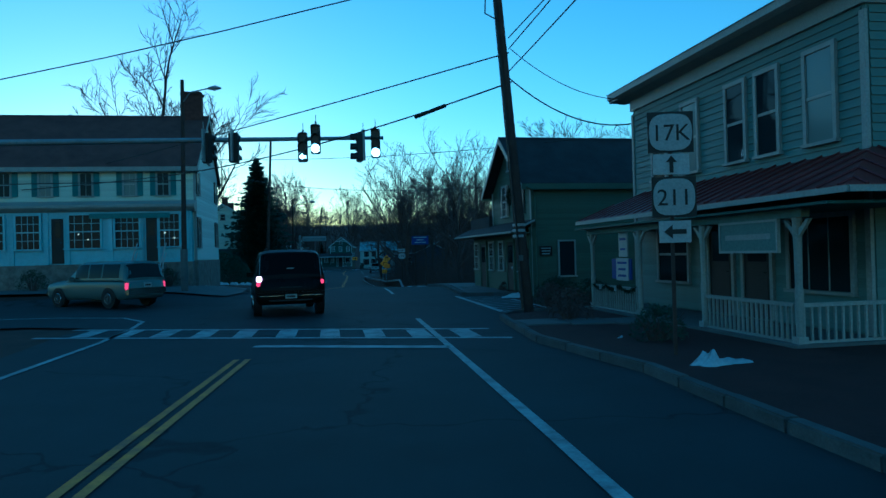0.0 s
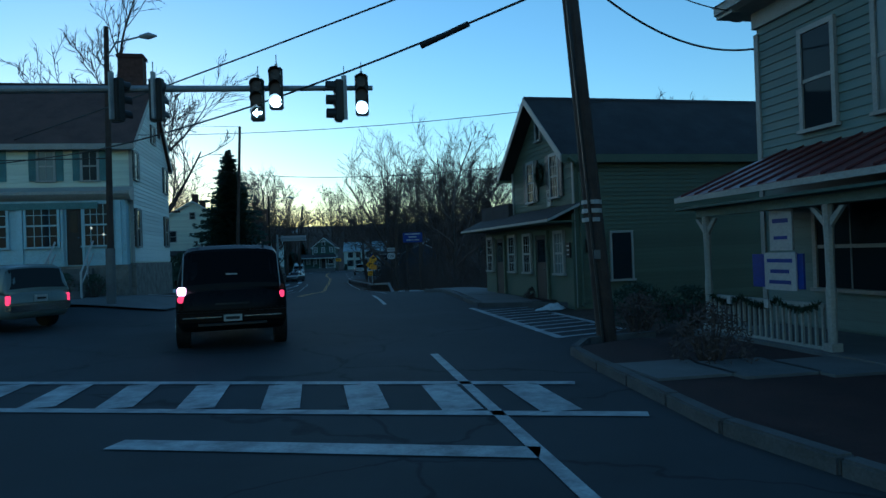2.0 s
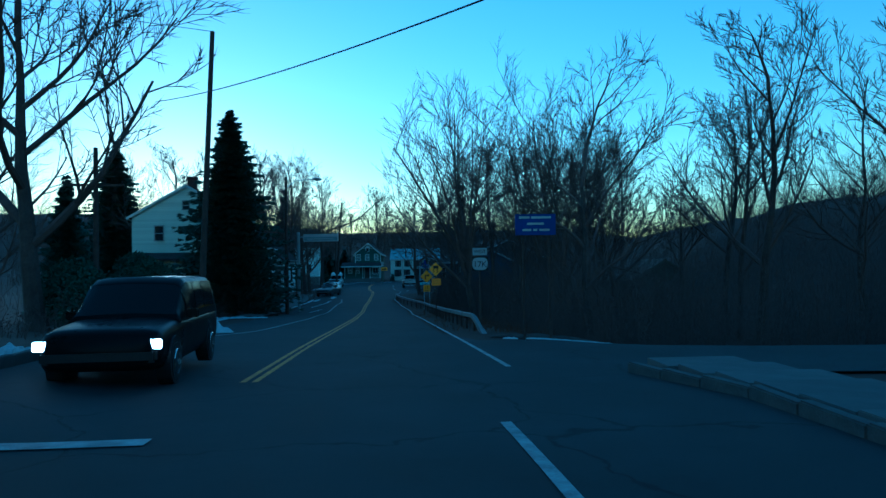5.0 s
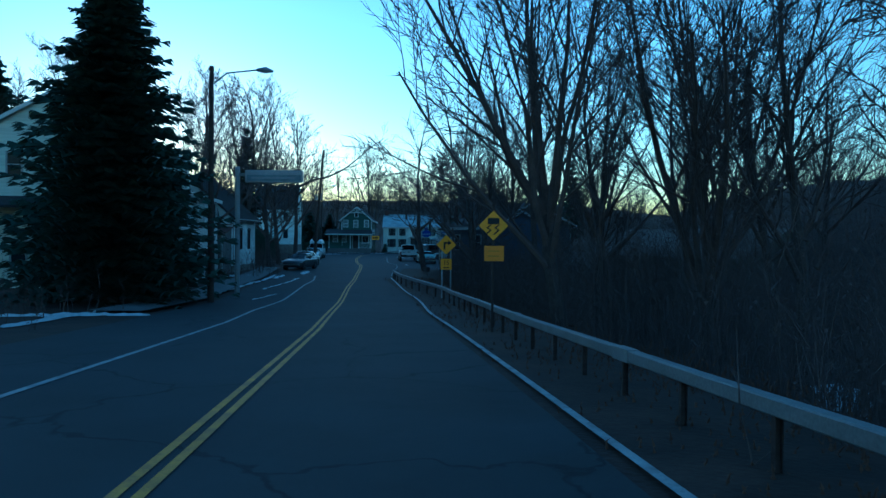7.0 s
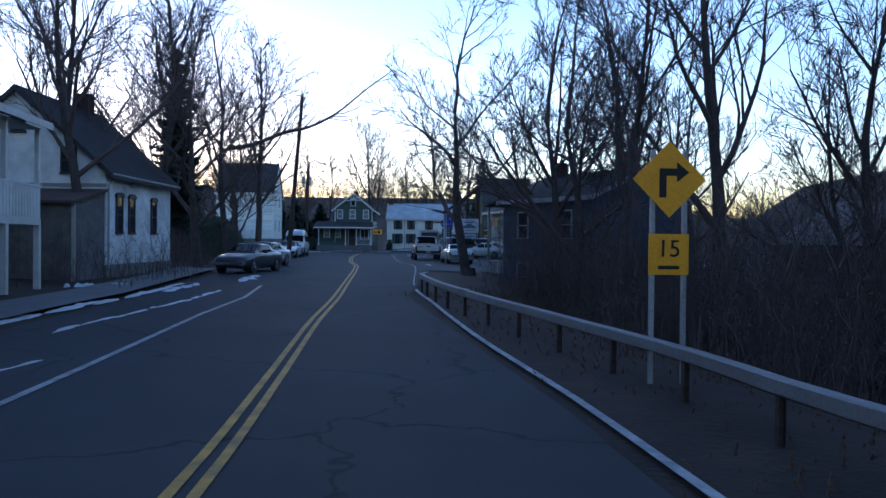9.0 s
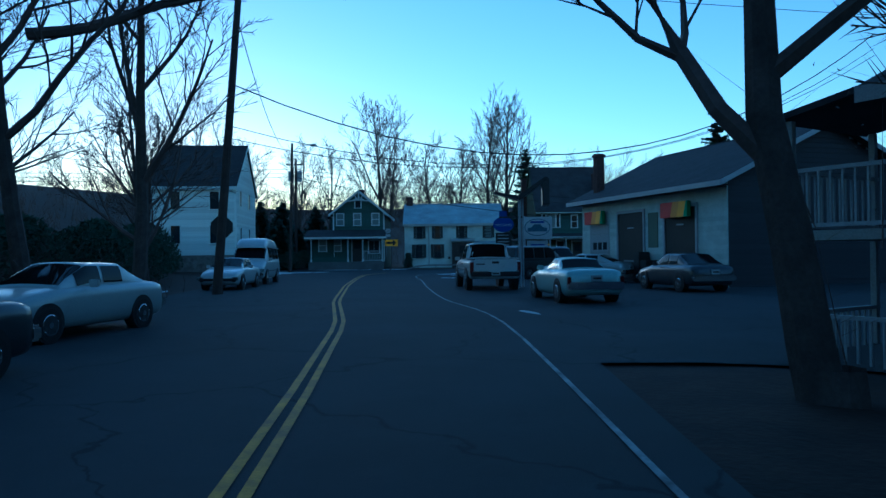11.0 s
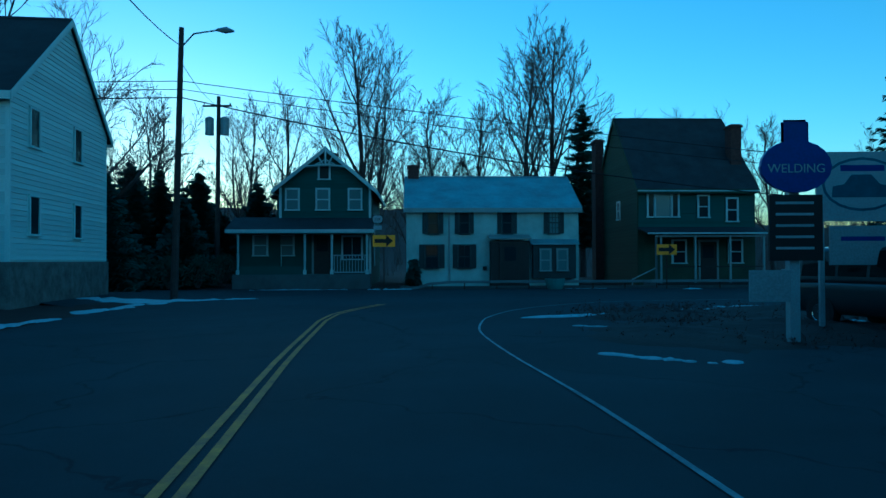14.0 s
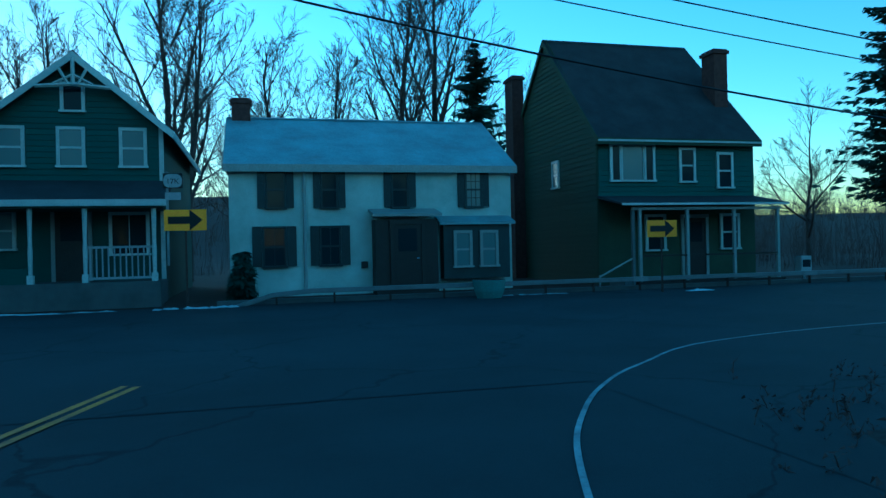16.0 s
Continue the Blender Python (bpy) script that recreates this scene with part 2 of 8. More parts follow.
class Shape:
    """Collects faces for one mesh."""

    def __init__(self):
        self.v, self.f = [], []

    def add(self, verts, faces):
        n = len(self.v)
        self.v += [tuple(p) for p in verts]
        self.f += [tuple(i + n for i in f) for f in faces]
        return self

    def box(self, x0, y0, z0, x1, y1, z1):
        p = [(x, y, z) for z in (z0, z1) for y in (y0, y1) for x in (x0, x1)]
        return self.add(p, [(0, 2, 3, 1), (4, 5, 7, 6), (0, 1, 5, 4), (2, 6, 7, 3), (0, 4, 6, 2), (1, 3, 7, 5)])

    def prism(self, outline, a, b, axis="y"):
        """An outline in the plane across the axis, drawn out from a to b."""
        def at(p, s):
            return {"y": (p[0], s, p[1]), "x": (s, p[0], p[1]), "z": (p[0], p[1], s)}[axis]
        n = len(outline)
        v = [at(p, a) for p in outline] + [at(p, b) for p in outline]
        f = [tuple(range(n)), tuple(range(2 * n - 1, n - 1, -1))] + [(i, i + n, (i + 1) % n + n, (i + 1) % n) for i in range(n)]
        return self.add(v, f)

    def tube(self, points, radii, sides=6, cap=True):
        pts = [Vector(p) for p in points]
        if not hasattr(radii, "__len__"):
            radii = [radii] * len(pts)
        v, f = [], []
        for i, p in enumerate(pts):
            d = (pts[min(i + 1, len(pts) - 1)] - pts[max(i - 1, 0)]).normalized()
            a = d.cross(Vector((0, 0, 1)) if abs(d.z) < 0.9 else Vector((1, 0, 0))).normalized()
            b = d.cross(a)
            for k in range(sides):
                w = 2 * math.pi * k / sides
                v.append(p + (a * math.cos(w) + b * math.sin(w)) * radii[i])
        for i in range(len(pts) - 1):
            for k in range(sides):
                j = (k + 1) % sides
                f.append((i * sides + k, i * sides + j, (i + 1) * sides + j, (i + 1) * sides + k))
        if cap:
            f.append(tuple(range(sides))[::-1])
            f.append(tuple(range((len(pts) - 1) * sides, len(pts) * sides)))
        return self.add(v, f)

    def ball(self, c, r, seg=10, rings=6, sz=1.0):
        v, f = [], []
        for i in range(rings + 1):
            a = math.pi * i / rings
            for k in range(seg):
                w = 2 * math.pi * k / seg
                v.append((c[0] + r * math.sin(a) * math.cos(w), c[1] + r * math.sin(a) * math.sin(w), c[2] + r * sz * math.cos(a)))
        for i in range(rings):
            for k in range(seg):
                j = (k + 1) % seg
                f.append((i * seg + k, (i + 1) * seg + k, (i + 1) * seg + j, i * seg + j))
        return self.add(v, f)

    def disc(self, c, r, t, axis="y", seg=20):
        o = [(c[0] + r * math.cos(2 * math.pi * k / seg), c[2] + r * math.sin(2 * math.pi * k / seg)) if axis == "y" else
             (c[1] + r * math.cos(2 * math.pi * k / seg), c[2] + r * math.sin(2 * math.pi * k / seg)) for k in range(seg)]
        s = c[1] if axis == "y" else c[0]
        return self.prism(o, s - t / 2, s + t / 2, axis)

    def mesh(self, name, mat=None, bevel=0.0, smooth=False):
        me = bpy.data.meshes.new(name)
        me.from_pydata(self.v, [], self.f)
        bm = bmesh.new()
        bm.from_mesh(me)
        bmesh.ops.recalc_face_normals(bm, faces=bm.faces)
        if bevel:
            es = [e for e in bm.edges if len(e.link_faces) == 2 and e.calc_face_angle(0) > 0.6]
            bmesh.ops.bevel(bm, geom=es, offset=bevel, segments=2, affect="EDGES", clamp_overlap=True)
        if smooth:
            for f in bm.faces:
                f.smooth = True
        bm.to_mesh(me)
        bm.free()
        if mat:
            me.materials.append(mat)
        return me


def part(name, shape, mat, parent=None, label="", bevel=0.0, smooth=False):
    ob = new(name, shape.mesh(name, mat, bevel, smooth))
    if parent:
        ob.parent = parent
    return tagged(ob, label)


def setting(name, shape, mat, label="", category="", smooth=False, kind="structure"):
    return tagged(part(name, shape, mat, None, label, 0, smooth), label, category, "", kind)


def thing(name, m, label, category, group=""):
    ob = new(name)
    ob.empty_display_size = 0.2
    ob.matrix_world = m
    return tagged(ob, label, category, group)


def words(text, size, mat, parent, x, y, z, turn=(90, 0, 0), name="lettering", depth=0.004):
    cu = bpy.data.curves.new(name, "FONT")
    cu.body, cu.size, cu.align_x, cu.align_y, cu.extrude = text, size, "CENTER", "CENTER", depth
    t = bpy.data.objects.new(name, cu)
    me = bpy.data.meshes.new_from_object(t)
    bpy.data.objects.remove(t)
    me.materials.append(mat)
    ob = new(name, me)
    ob.parent = parent
    ob.matrix_local = pose(x, y, z, *turn)
    return ob


def line_at(rows, y):
    """x at y along a polyline of (y, x)."""
    return float(np.interp(y, [r[0] for r in rows], [r[1] for r in rows]))


def step(a, b, v):
    s = min(max((v - a) / (b - a), 0), 1)
    return s * s * (3 - 2 * s)


# ---- the lie of the land ----
CENTRE = [(-60, 3.9), (6.6, -2.84), (13, -3.45), (44, -7.3), (49, -7.92), (60, -9.1), (72.1, -10.44), (79, -11.35), (87, -12.35), (95.3, -13.4), (101, -13.95), (108, -14.8), (116, -15.75), (123.24, -16.7), (130.66, -18.27), (142.38, -20.11), (152.92, -21.43), (160.6, -22.2), (179.86, -23.23)]
RIGHT = [(-60, 9.5), (6.5, 3.1), (9.8, 2.75), (13.4, 1.75), (18.3, 1.45), (19.5, 3.2), (27.6, 2.4), (28.6, 0.7), (40, -0.1), (43, -0.7), (50.3, -3.25), (59, -4.45), (65.4, -5.3), (73, -6.35), (79.6, -7.3), (87.4, -8.2), (93.3, -9.4), (100, -10.75), (106.4, -11.9), (123.59, -12.09), (180.23, -16.55)]
LEFT = [(-60, -4), (10, -7.3), (17, -9), (33, -9.2), (40, -10.6), (46, -11.5), (62, -12.75), (73.9, -13.95), (87.8, -15.65), (96.5, -16.8), (101.2, -17.2), (136.59, -23.4), (154.17, -26.15), (179.51, -29.93)]
EDGE_RIGHT = [(-2.9, 44), (-3.72, 50.3), (-4.9, 59), (-5.76, 65.4), (-6.81, 73), (-7.78, 79.6), (-8.6, 87), (-9.9, 93.5), (-11, 100), (-12.05, 107), (-13.18, 123.53), (-14.79, 131.15), (-15.87, 138.91), (-16.39, 143.49), (-16.95, 148.76), (-17.59, 153.13), (-17.97, 156.92), (-17.84, 159.62), (-17.6, 161.15), (-17.03, 163.06), (-16.5, 164.27), (-15.72, 165.58), (-14.55, 166.9), (-12.08, 168.75), (-5.98, 170.08), (9.97, 171.45), (39.91, 173.27)]
EDGE_LEFT = [(-10.6, 43), (-11.45, 51.2), (-12.28, 62), (-13.46, 73.9), (-14.38, 79.9), (-15.2, 87.8), (-16.3, 96.5), (-16.7, 101.2), (-17.6, 106)]


def base_height(y):
    return float(np.interp(y, [34.2, 37.2, 40.8, 82.8, 86.4, 90, 124.8, 132], [0, -0.05, -0.17, -1.84, -1.96, -1.95, -1.68, -1.66]))


def road_right(y):
    """The asphalt's right edge: along the guard rail it ends just past the white line."""
    return line_at(RIGHT, y) - 0.72 * step(51, 56, y) * (1 - step(102, 107, y))


def height(x, y):
    z = base_height(y)
    l, r = line_at(LEFT, y), line_at(RIGHT, y)
    # the side street and the corner lot on the far left climb a little
    z += 0.45 * step(-8, -13, x) * step(24, 33, y) * (1 - step(44, 60, y))
    # the bank falls to a stream past the guard rail, then climbs to a wooded slope
    if 44 < y < 134:
        d = x - r - 1.4
        k = step(48, 58, y) * (1 - step(106, 124, y))
        z += k * (-2.4 * step(0, 8, d) + 12.0 * step(12, 46, d))
    z += 9.0 * step(12, 30, x) * step(104, 126, y) * (1 - step(157, 169, y))
    z += 13.0 * step(55, 200, x - r) * step(-40, 60, y) * (1 - 0.75 * step(150, 205, y)) + 15.0 * step(60, 220, l - x) * step(-20, 80, y)
    z += 0.25 * step(2, 12, l - x) * step(70, 88, y) * (1 - step(118, 130, y))
    z += 0.4 * step(3, 7, l - x) * step(139, 154, y) * (1 - step(166, 170, y)) + 0.15 * step(180.8, 184, y - 0.054 * (x + 20.5))
    z += 26.0 * step(240, 480, y) * (1 - 0.55 * step(20, 150, x)) + 4.0 * step(-60, -200, y)
    return z


def ribbon(xs_of, ys, lift, cross=6, name="road"):
    """A strip draped on the land between two lines of x at each y."""
    s = Shape()
    v, f = [], []
    for y in ys:
        a, b = xs_of(y)
        for k in range(cross + 1):
            x = a + (b - a) * k / cross
            v.append((x, y, height(x, y) + lift))
    for i in range(len(ys) - 1):
        for k in range(cross):
            n = i * (cross + 1) + k
            f.append((n, n + 1, n + cross + 2, n + cross + 1))
    return s.add(v, f)


def smooth_line(points, n=5):
    """Points on a curve through the given ones."""
    q = [points[0]] + list(points) + [points[-1]]
    out = []
    for p0, p1, p2, p3 in zip(q, q[1:], q[2:], q[3:]):
        for i in range(n):
            t = i / n
            out.append(tuple(0.5 * (2 * b + (c - a) * t + (2 * a - 5 * b + 4 * c - d) * t * t + (3 * b - a - 3 * c + d) * t ** 3) for a, b, c, d in zip(p0, p1, p2, p3)))
    return out + [points[-1]]


def stripe(points, width, lift=0.012):
    """A painted line along points of (x, y)."""
    s = Shape()
    pts = []
    for (x0, y0), (x1, y1) in zip(points, points[1:]):
        n = max(1, round(math.hypot(x1 - x0, y1 - y0) / 1.0))
        pts += [(x0 + (x1 - x0) * i / n, y0 + (y1 - y0) * i / n) for i in range(n)]
    pts.append(points[-1])
    v, f = [], []
    for i, p in enumerate(pts):
        a, b = pts[max(i - 1, 0)], pts[min(i + 1, len(pts) - 1)]
        d = Vector((b[0] - a[0], b[1] - a[1])).normalized()
        for k in (-1, 1):
            x, y = p[0] - d.y * k * width / 2, p[1] + d.x * k * width / 2
            v.append((x, y, height(x, y) + lift))
    for i in range(len(pts) - 1):
        f.append((2 * i, 2 * i + 2, 2 * i + 3, 2 * i + 1))
    return s.add(v, f)


xs = sorted(set([-420, -300, -220, -160, -120] + list(np.arange(-90, -30, 6.0)) + list(np.arange(-30, 16, 1.0)) + list(np.arange(16, 90, 5.0)) + [110, 150, 220, 300, 420]))
ys = sorted(set([-300, -200, -120, -80] + list(np.arange(-50, 0, 10.0)) + list(np.arange(0, 204, 1.5)) + list(np.arange(204, 310, 10.0)) + [320, 360, 420, 520, 700, 1000]))
land = Shape()
land.add([(x, y, height(x, y) - 0.045) for y in ys for x in xs],
         [(j * len(xs) + i, j * len(xs) + i + 1, (j + 1) * len(xs) + i + 1, (j + 1) * len(xs) + i) for j in range(len(ys) - 1) for i in range(len(xs) - 1)])
setting("ground", land, EARTH, "brown winter ground with leaf litter and dead grass", "ground", smooth=True)

main_ys = list(np.arange(-60, 174, 0.8))
setting("road", ribbon(lambda y: (line_at(LEFT, y), road_right(y)), main_ys, 0.0, 10), ASPHALT, "worn grey asphalt village road with faint cracks", "road", smooth=True)
C9, S9 = math.cos(radians(9.6)), math.sin(radians(9.6))


def side_street():
    s = Shape()
    v, f = [], []
    us = list(np.arange(0, 62, 1.5))
    for u in us:
        w0, w1 = -5.5 - 2.8 * (1 - step(0, 5, u)), 5.0 + 4.5 * (1 - step(0, 5, u))
        for k in range(9):
            w = w0 + (w1 - w0) * k / 8
            x, y = -7.5 - u * C9 - w * S9, 25.4 - u * S9 + w * C9
            v.append((x, y, height(x, y) + 0.006))
    for i in range(len(us) - 1):
        for k in range(8):
            n = i * 9 + k
            f.append((n, n + 1, n + 10, n + 9))
    return s.add(v, f)


setting("road_side_street", side_street(), ASPHALT, "asphalt side street that meets the main road", "road", smooth=True)
setting("road_cross", stripe([(-85.01, 169.97), (-45.04, 172.17), (-20.56, 173.5), (19.91, 175.71), (74.86, 178.67)], 15.6, 0.007), ASPHALT, "asphalt cross road in front of the facing houses", "road", smooth=True)
setting("forecourt", ribbon(lambda y: (line_at(RIGHT, y) - 0.3, 11), list(np.arange(118, 168.5, 0.9)), 0.004, 14), ASPHALT, "patched asphalt forecourt of the repair garage", "road", smooth=True)
setting("road_shoulder", ribbon(lambda y: (line_at(LEFT, y) - 2.6, line_at(LEFT, y) + 0.2), list(np.arange(50, 168, 0.9)), 0.003, 4), ASPHALT, "gritty grey road shoulder with parked cars", "road", smooth=True)

setting("road_apron", ribbon(lambda y: (line_at(RIGHT, y) - 0.2, 9), list(np.arange(42.8, 52, 0.8)), 0.004, 10), ASPHALT, "worn asphalt drive that opens off the road", "road", smooth=True)

# painted lines
for k in (-0.095, 0.095):
    setting("road_marking_yellow", stripe([(line_at(CENTRE, y) + k, y) for y in np.arange(-40, 12.6, 2)], 0.095), PAINT_YELLOW, "worn double yellow centre line", "road marking")
    far = [(line_at(CENTRE, y) + k, y) for y in np.arange(42, 161, 2)] + [(-22.2 + k, 162.4), (-21.9 + k, 164.5), (-21.25 + k * 0.9, 167.4 - k * 0.4)]
    setting("road_marking_yellow", stripe(far, 0.095), PAINT_YELLOW, "worn double yellow centre line", "road marking")
edge = smooth_line(EDGE_RIGHT)
for lo, hi, w, mat in ((0, 106, 0.11, PAINT_WHITE), (105.9, 150, 0.065, PAINT_WORN), (149.5, 400, 0.055, PAINT_WHITE)):
    setting("road_marking_edge", stripe([q for q in edge if lo <= q[1] <= hi], w), mat, "worn white edge line of the road", "road marking")
setting("road_marking_edge", stripe(EDGE_LEFT, 0.12), PAINT_WHITE, "white edge line of the road", "road marking")
setting("road_marking_lane", stripe([(3.1, -10), (1.01, 6.5), (-0.68, 18.8)], 0.13), PAINT_WHITE, "white lane line that slants to the junction", "road marking")
setting("road_marking_lane", stripe([(-2.2, 31), (-3.2, 38.5)], 0.12), PAINT_WHITE, "white lane line beyond the junction", "road marking")
setting("road_marking_lane", stripe([(-6.2, 8.0), (-6.56, 10.65), (-7.2, 15), (-7.75, 17.7), (-8.4, 20.0), (-9.6, 21.5), (-12, 22.2), (-16, 22)], 0.12), PAINT_WHITE, "white line round the corner of the side street", "road marking")
setting("road_marking_stop", stripe([(-3.6, 13.75), (0.12, 12.95)], 0.32), PAINT_WHITE, "white stop line", "road marking")
setting("road_marking_stop", stripe([(-13.3, 36.6), (-6.6, 37.6)], 0.3), PAINT_WHITE, "white stop line across the oncoming lane", "road marking")


def crossing_y(x, side):
    return (15.85 if side else 14.1) - 0.207 * (x - 1.2)


for side in (0, 1):
    setting("road_marking_crossing", stripe([(-9.3, crossing_y(-9.3, side)), (1.35 if not side else 1.0, crossing_y(1.2, side))], 0.2), PAINT_WHITE, "white border line of the pedestrian crossing", "road marking")
for i in range(10):
    x = 0.45 - 0.98 * i
    setting("road_marking_bar", stripe([(x + 0.12, crossing_y(x, 0) + 0.12), (x - 0.12, crossing_y(x, 1) - 0.12)], 0.42), PAINT_WHITE, "white bar of the pedestrian crossing", "road marking")
# hatched bay beside the kerb
setting("road_marking_hatch", stripe([(0.5, 28.1), (1.67, 20.3)], 0.18), PAINT_WHITE, "white border of the hatched bay", "road marking")
setting("road_marking_hatch", stripe([(2.45, 25.6), (3.1, 21.3)], 0.16), PAINT_WHITE, "white border of the hatched bay", "road marking")
for i in range(11):
    y = 20.4 + i * 0.66
    setting("road_marking_hatch_bar", stripe([(1.74 - (y - 20.3) * 0.15, y + 0.04), (2.97 - (y - 20.3) * 0.13, y + 0.7)], 0.13), PAINT_WHITE, "white bar of the hatched bay", "road marking")

# ---- houses ----


def window(house, m, w, h, trim=TRIM, glass=GLASS, grid=(1, 2), shutters=None, trim_w=0.09, name="window"):
    """A sash window that looks to its own -y, its foot's middle at m."""
    t = trim_w
    frame_line = [(-w / 2 - t, 0), (-w / 2, 0), (-w / 2, h), (w / 2, h), (w / 2, 0), (w / 2 + t, 0), (w / 2 + t, h + t), (-w / 2 - t, h + t)]
    ob = part(name, Shape().prism(frame_line, -0.078, 0.0), trim, house)
    ob.matrix_local = m
    cols, rows = grid
    for i in range(1, rows):
        z = h * i / rows
        k = 0.03 if (rows == 2 or i * 2 == rows) else 0.012
        part("glazing_bar", Shape().box(-w / 2, -0.06, z - k, w / 2, -0.03, z + k), trim, ob)
    for i in range(1, cols):
        x = -w / 2 + w * i / cols
        part("glazing_bar", Shape().box(x - 0.011, -0.058, 0, x + 0.011, -0.03, h), trim, ob)
    part("sill", Shape().box(-w / 2 - t - 0.03, -0.12, -0.06, w / 2 + t + 0.03, 0.0, 0.0), trim, ob)
    half = h / 2
    part("pane", Shape().box(-w / 2, -0.042, 0.005, w / 2, -0.032, half), glass, ob)
    part("pane", Shape().box(-w / 2, -0.05, half, w / 2, -0.042, h - 0.005), glass, ob)
    if shutters:
        sw = min(0.38, w * 0.5)
        for k in (-1, 1):
            x = k * (w / 2 + t + sw / 2 + 0.01)
            sh = Shape().box(x - sw / 2, -0.065, -0.02, x + sw / 2, 0.0, h + 0.06)
            for i in range(9):
                z = 0.05 + (h - 0.06) * i / 9
                sh.box(x - sw / 2 + 0.04, -0.075, z, x + sw / 2 - 0.04, -0.065, z + h / 9 * 0.7)
            part("shutter", sh, shutters, ob, "dark louvred shutter")
    return ob


def door(house, m, w, h, mat=DARK_WOOD, trim=TRIM, glass=True):
    s = Shape().box(-w / 2, -0.045, 0, w / 2, 0.0, h)
    for z0, z1 in ((0.12, 0.42), (0.5, 0.55)):
        s.box(-w / 2 + 0.1, -0.055, z0 * h, w / 2 - 0.1, -0.045, z1 * h)
    ob = part("door", s, mat, house)
    ob.matrix_local = m
    f = Shape()
    for k in (-1, 1):
        f.box(k * w / 2 - (0 if k > 0 else 0.1), -0.08, 0, k * w / 2 + (0.1 if k > 0 else 0), 0.0, h)
    f.box(-w / 2 - 0.12, -0.09, h, w / 2 + 0.12, 0.0, h + 0.12)
    part("door_frame", f, trim, ob)
    if glass:
        part("pane", Shape().box(-w / 2 + 0.14, -0.055, 0.58 * h, w / 2 - 0.14, -0.046, 0.93 * h), GLASS, ob)
    part("door_handle", Shape().tube([(w / 2 - 0.08, -0.03, 0.47 * h), (w / 2 - 0.08, -0.08, 0.47 * h), (w / 2 - 0.16, -0.09, 0.47 * h)], 0.014, 6), CHROME, ob)
    return ob


BOARD = {}


def boards(house, m, z0, z1, span, mat, pitch=0.125):
    """Lapped boards on a wall that looks to -y in the pose m; span(z) gives their two ends at a height."""
    if mat not in BOARD:
        s = Shape().add([(0, -0.028, 0), (1, -0.028, 0), (1, -0.004, 1), (0, -0.004, 1), (0, 0.0, 0), (1, 0, 0), (1, 0, 1), (0, 0, 1)],
                        [(0, 1, 2, 3), (4, 7, 6, 5), (0, 4, 5, 1), (3, 2, 6, 7), (0, 3, 7, 4), (1, 5, 6, 2)])
        BOARD[mat] = s.mesh("board", mat)
    z = z0
    while z < z1 - 0.02:
        a, b = span(z + pitch * 0.5)
        if b - a > 0.15:
            ob = new("board", BOARD[mat])
            ob.parent = house
            ob.matrix_local = m @ Matrix.Translation((a, 0, z)) @ Matrix.Diagonal((b - a, 1, min(pitch, z1 - z) + 0.004, 1))
        z += pitch


def gable_house(name, m, label, length, depth, eave, ridge, wall, roof, trim, along="x", ridge_at=0.5, overhang=0.35, rake=0.3, back_eave=None, base=None, base_top=0.0, z_low=-1.2, eave_mat=None):
    """A house with a pitched roof. Its front looks to -y; the ridge runs along x (gables at the sides) or along y (gable in front)."""
    h = thing(name, m, label, "house")
    be = back_eave or eave
    w = depth if along == "x" else length
    ext = length if along == "x" else depth
    r = w * ridge_at
    axis = "x" if along == "x" else "y"
    part("wall", Shape().prism([(0, base_top if base else z_low), (w, base_top if base else z_low), (w, be), (r, ridge), (0, eave)], 0, ext, axis), wall, h)
    if base:
        q = 0.06
        a = (-q, -q, z_low, length + q, depth + q, base_top)
        part("foundation", Shape().box(*a), base, h, "rough stone foundation")
    s1, s2, t = (ridge - eave) / r, (ridge - be) / (w - r), 0.13
    o1 = [(-overhang, eave - overhang * s1), (r, ridge), (r, ridge + t), (-overhang, eave - overhang * s1 + t)]
    o2 = [(w + overhang, be - overhang * s2), (r, ridge), (r, ridge + t), (w + overhang, be - overhang * s2 + t)]
    rf = part("roof", Shape().prism(o1, -rake, ext + rake, axis).prism(o2, -rake, ext + rake, axis), roof, h)
    part("ridge_cap", Shape().prism([(r - 0.13, ridge + t - 0.13 * s1 + 0.03), (r, ridge + t + 0.03), (r + 0.13, ridge + t - 0.13 * s2 + 0.03), (r, ridge + t - 0.03)], -rake, ext + rake, axis), roof, rf)
    # rake boards and eave boards
    for e in (-rake - 0.03, ext + rake):
        part("rake_board", Shape().prism([(-overhang, eave - overhang * s1 - 0.1), (r, ridge - 0.1), (r, ridge + t - 0.01), (-overhang, eave - overhang * s1 + t - 0.01)], e, e + 0.03, axis), trim, h)
        part("rake_board", Shape().prism([(w + overhang, be - overhang * s2 - 0.1), (r, ridge - 0.1), (r, ridge + t - 0.01), (w + overhang, be - overhang * s2 + t - 0.01)], e, e + 0.03, axis), trim, h)
    for a, z in ((-overhang - 0.03, eave - overhang * s1), (w + overhang, be - overhang * s2)):
        part("eave_board", Shape().prism([(a, z - 0.1), (a + 0.03, z - 0.1), (a + 0.03, z + t - 0.01), (a, z + t - 0.01)], -rake, ext + rake, axis), eave_mat or trim, h)
    return h


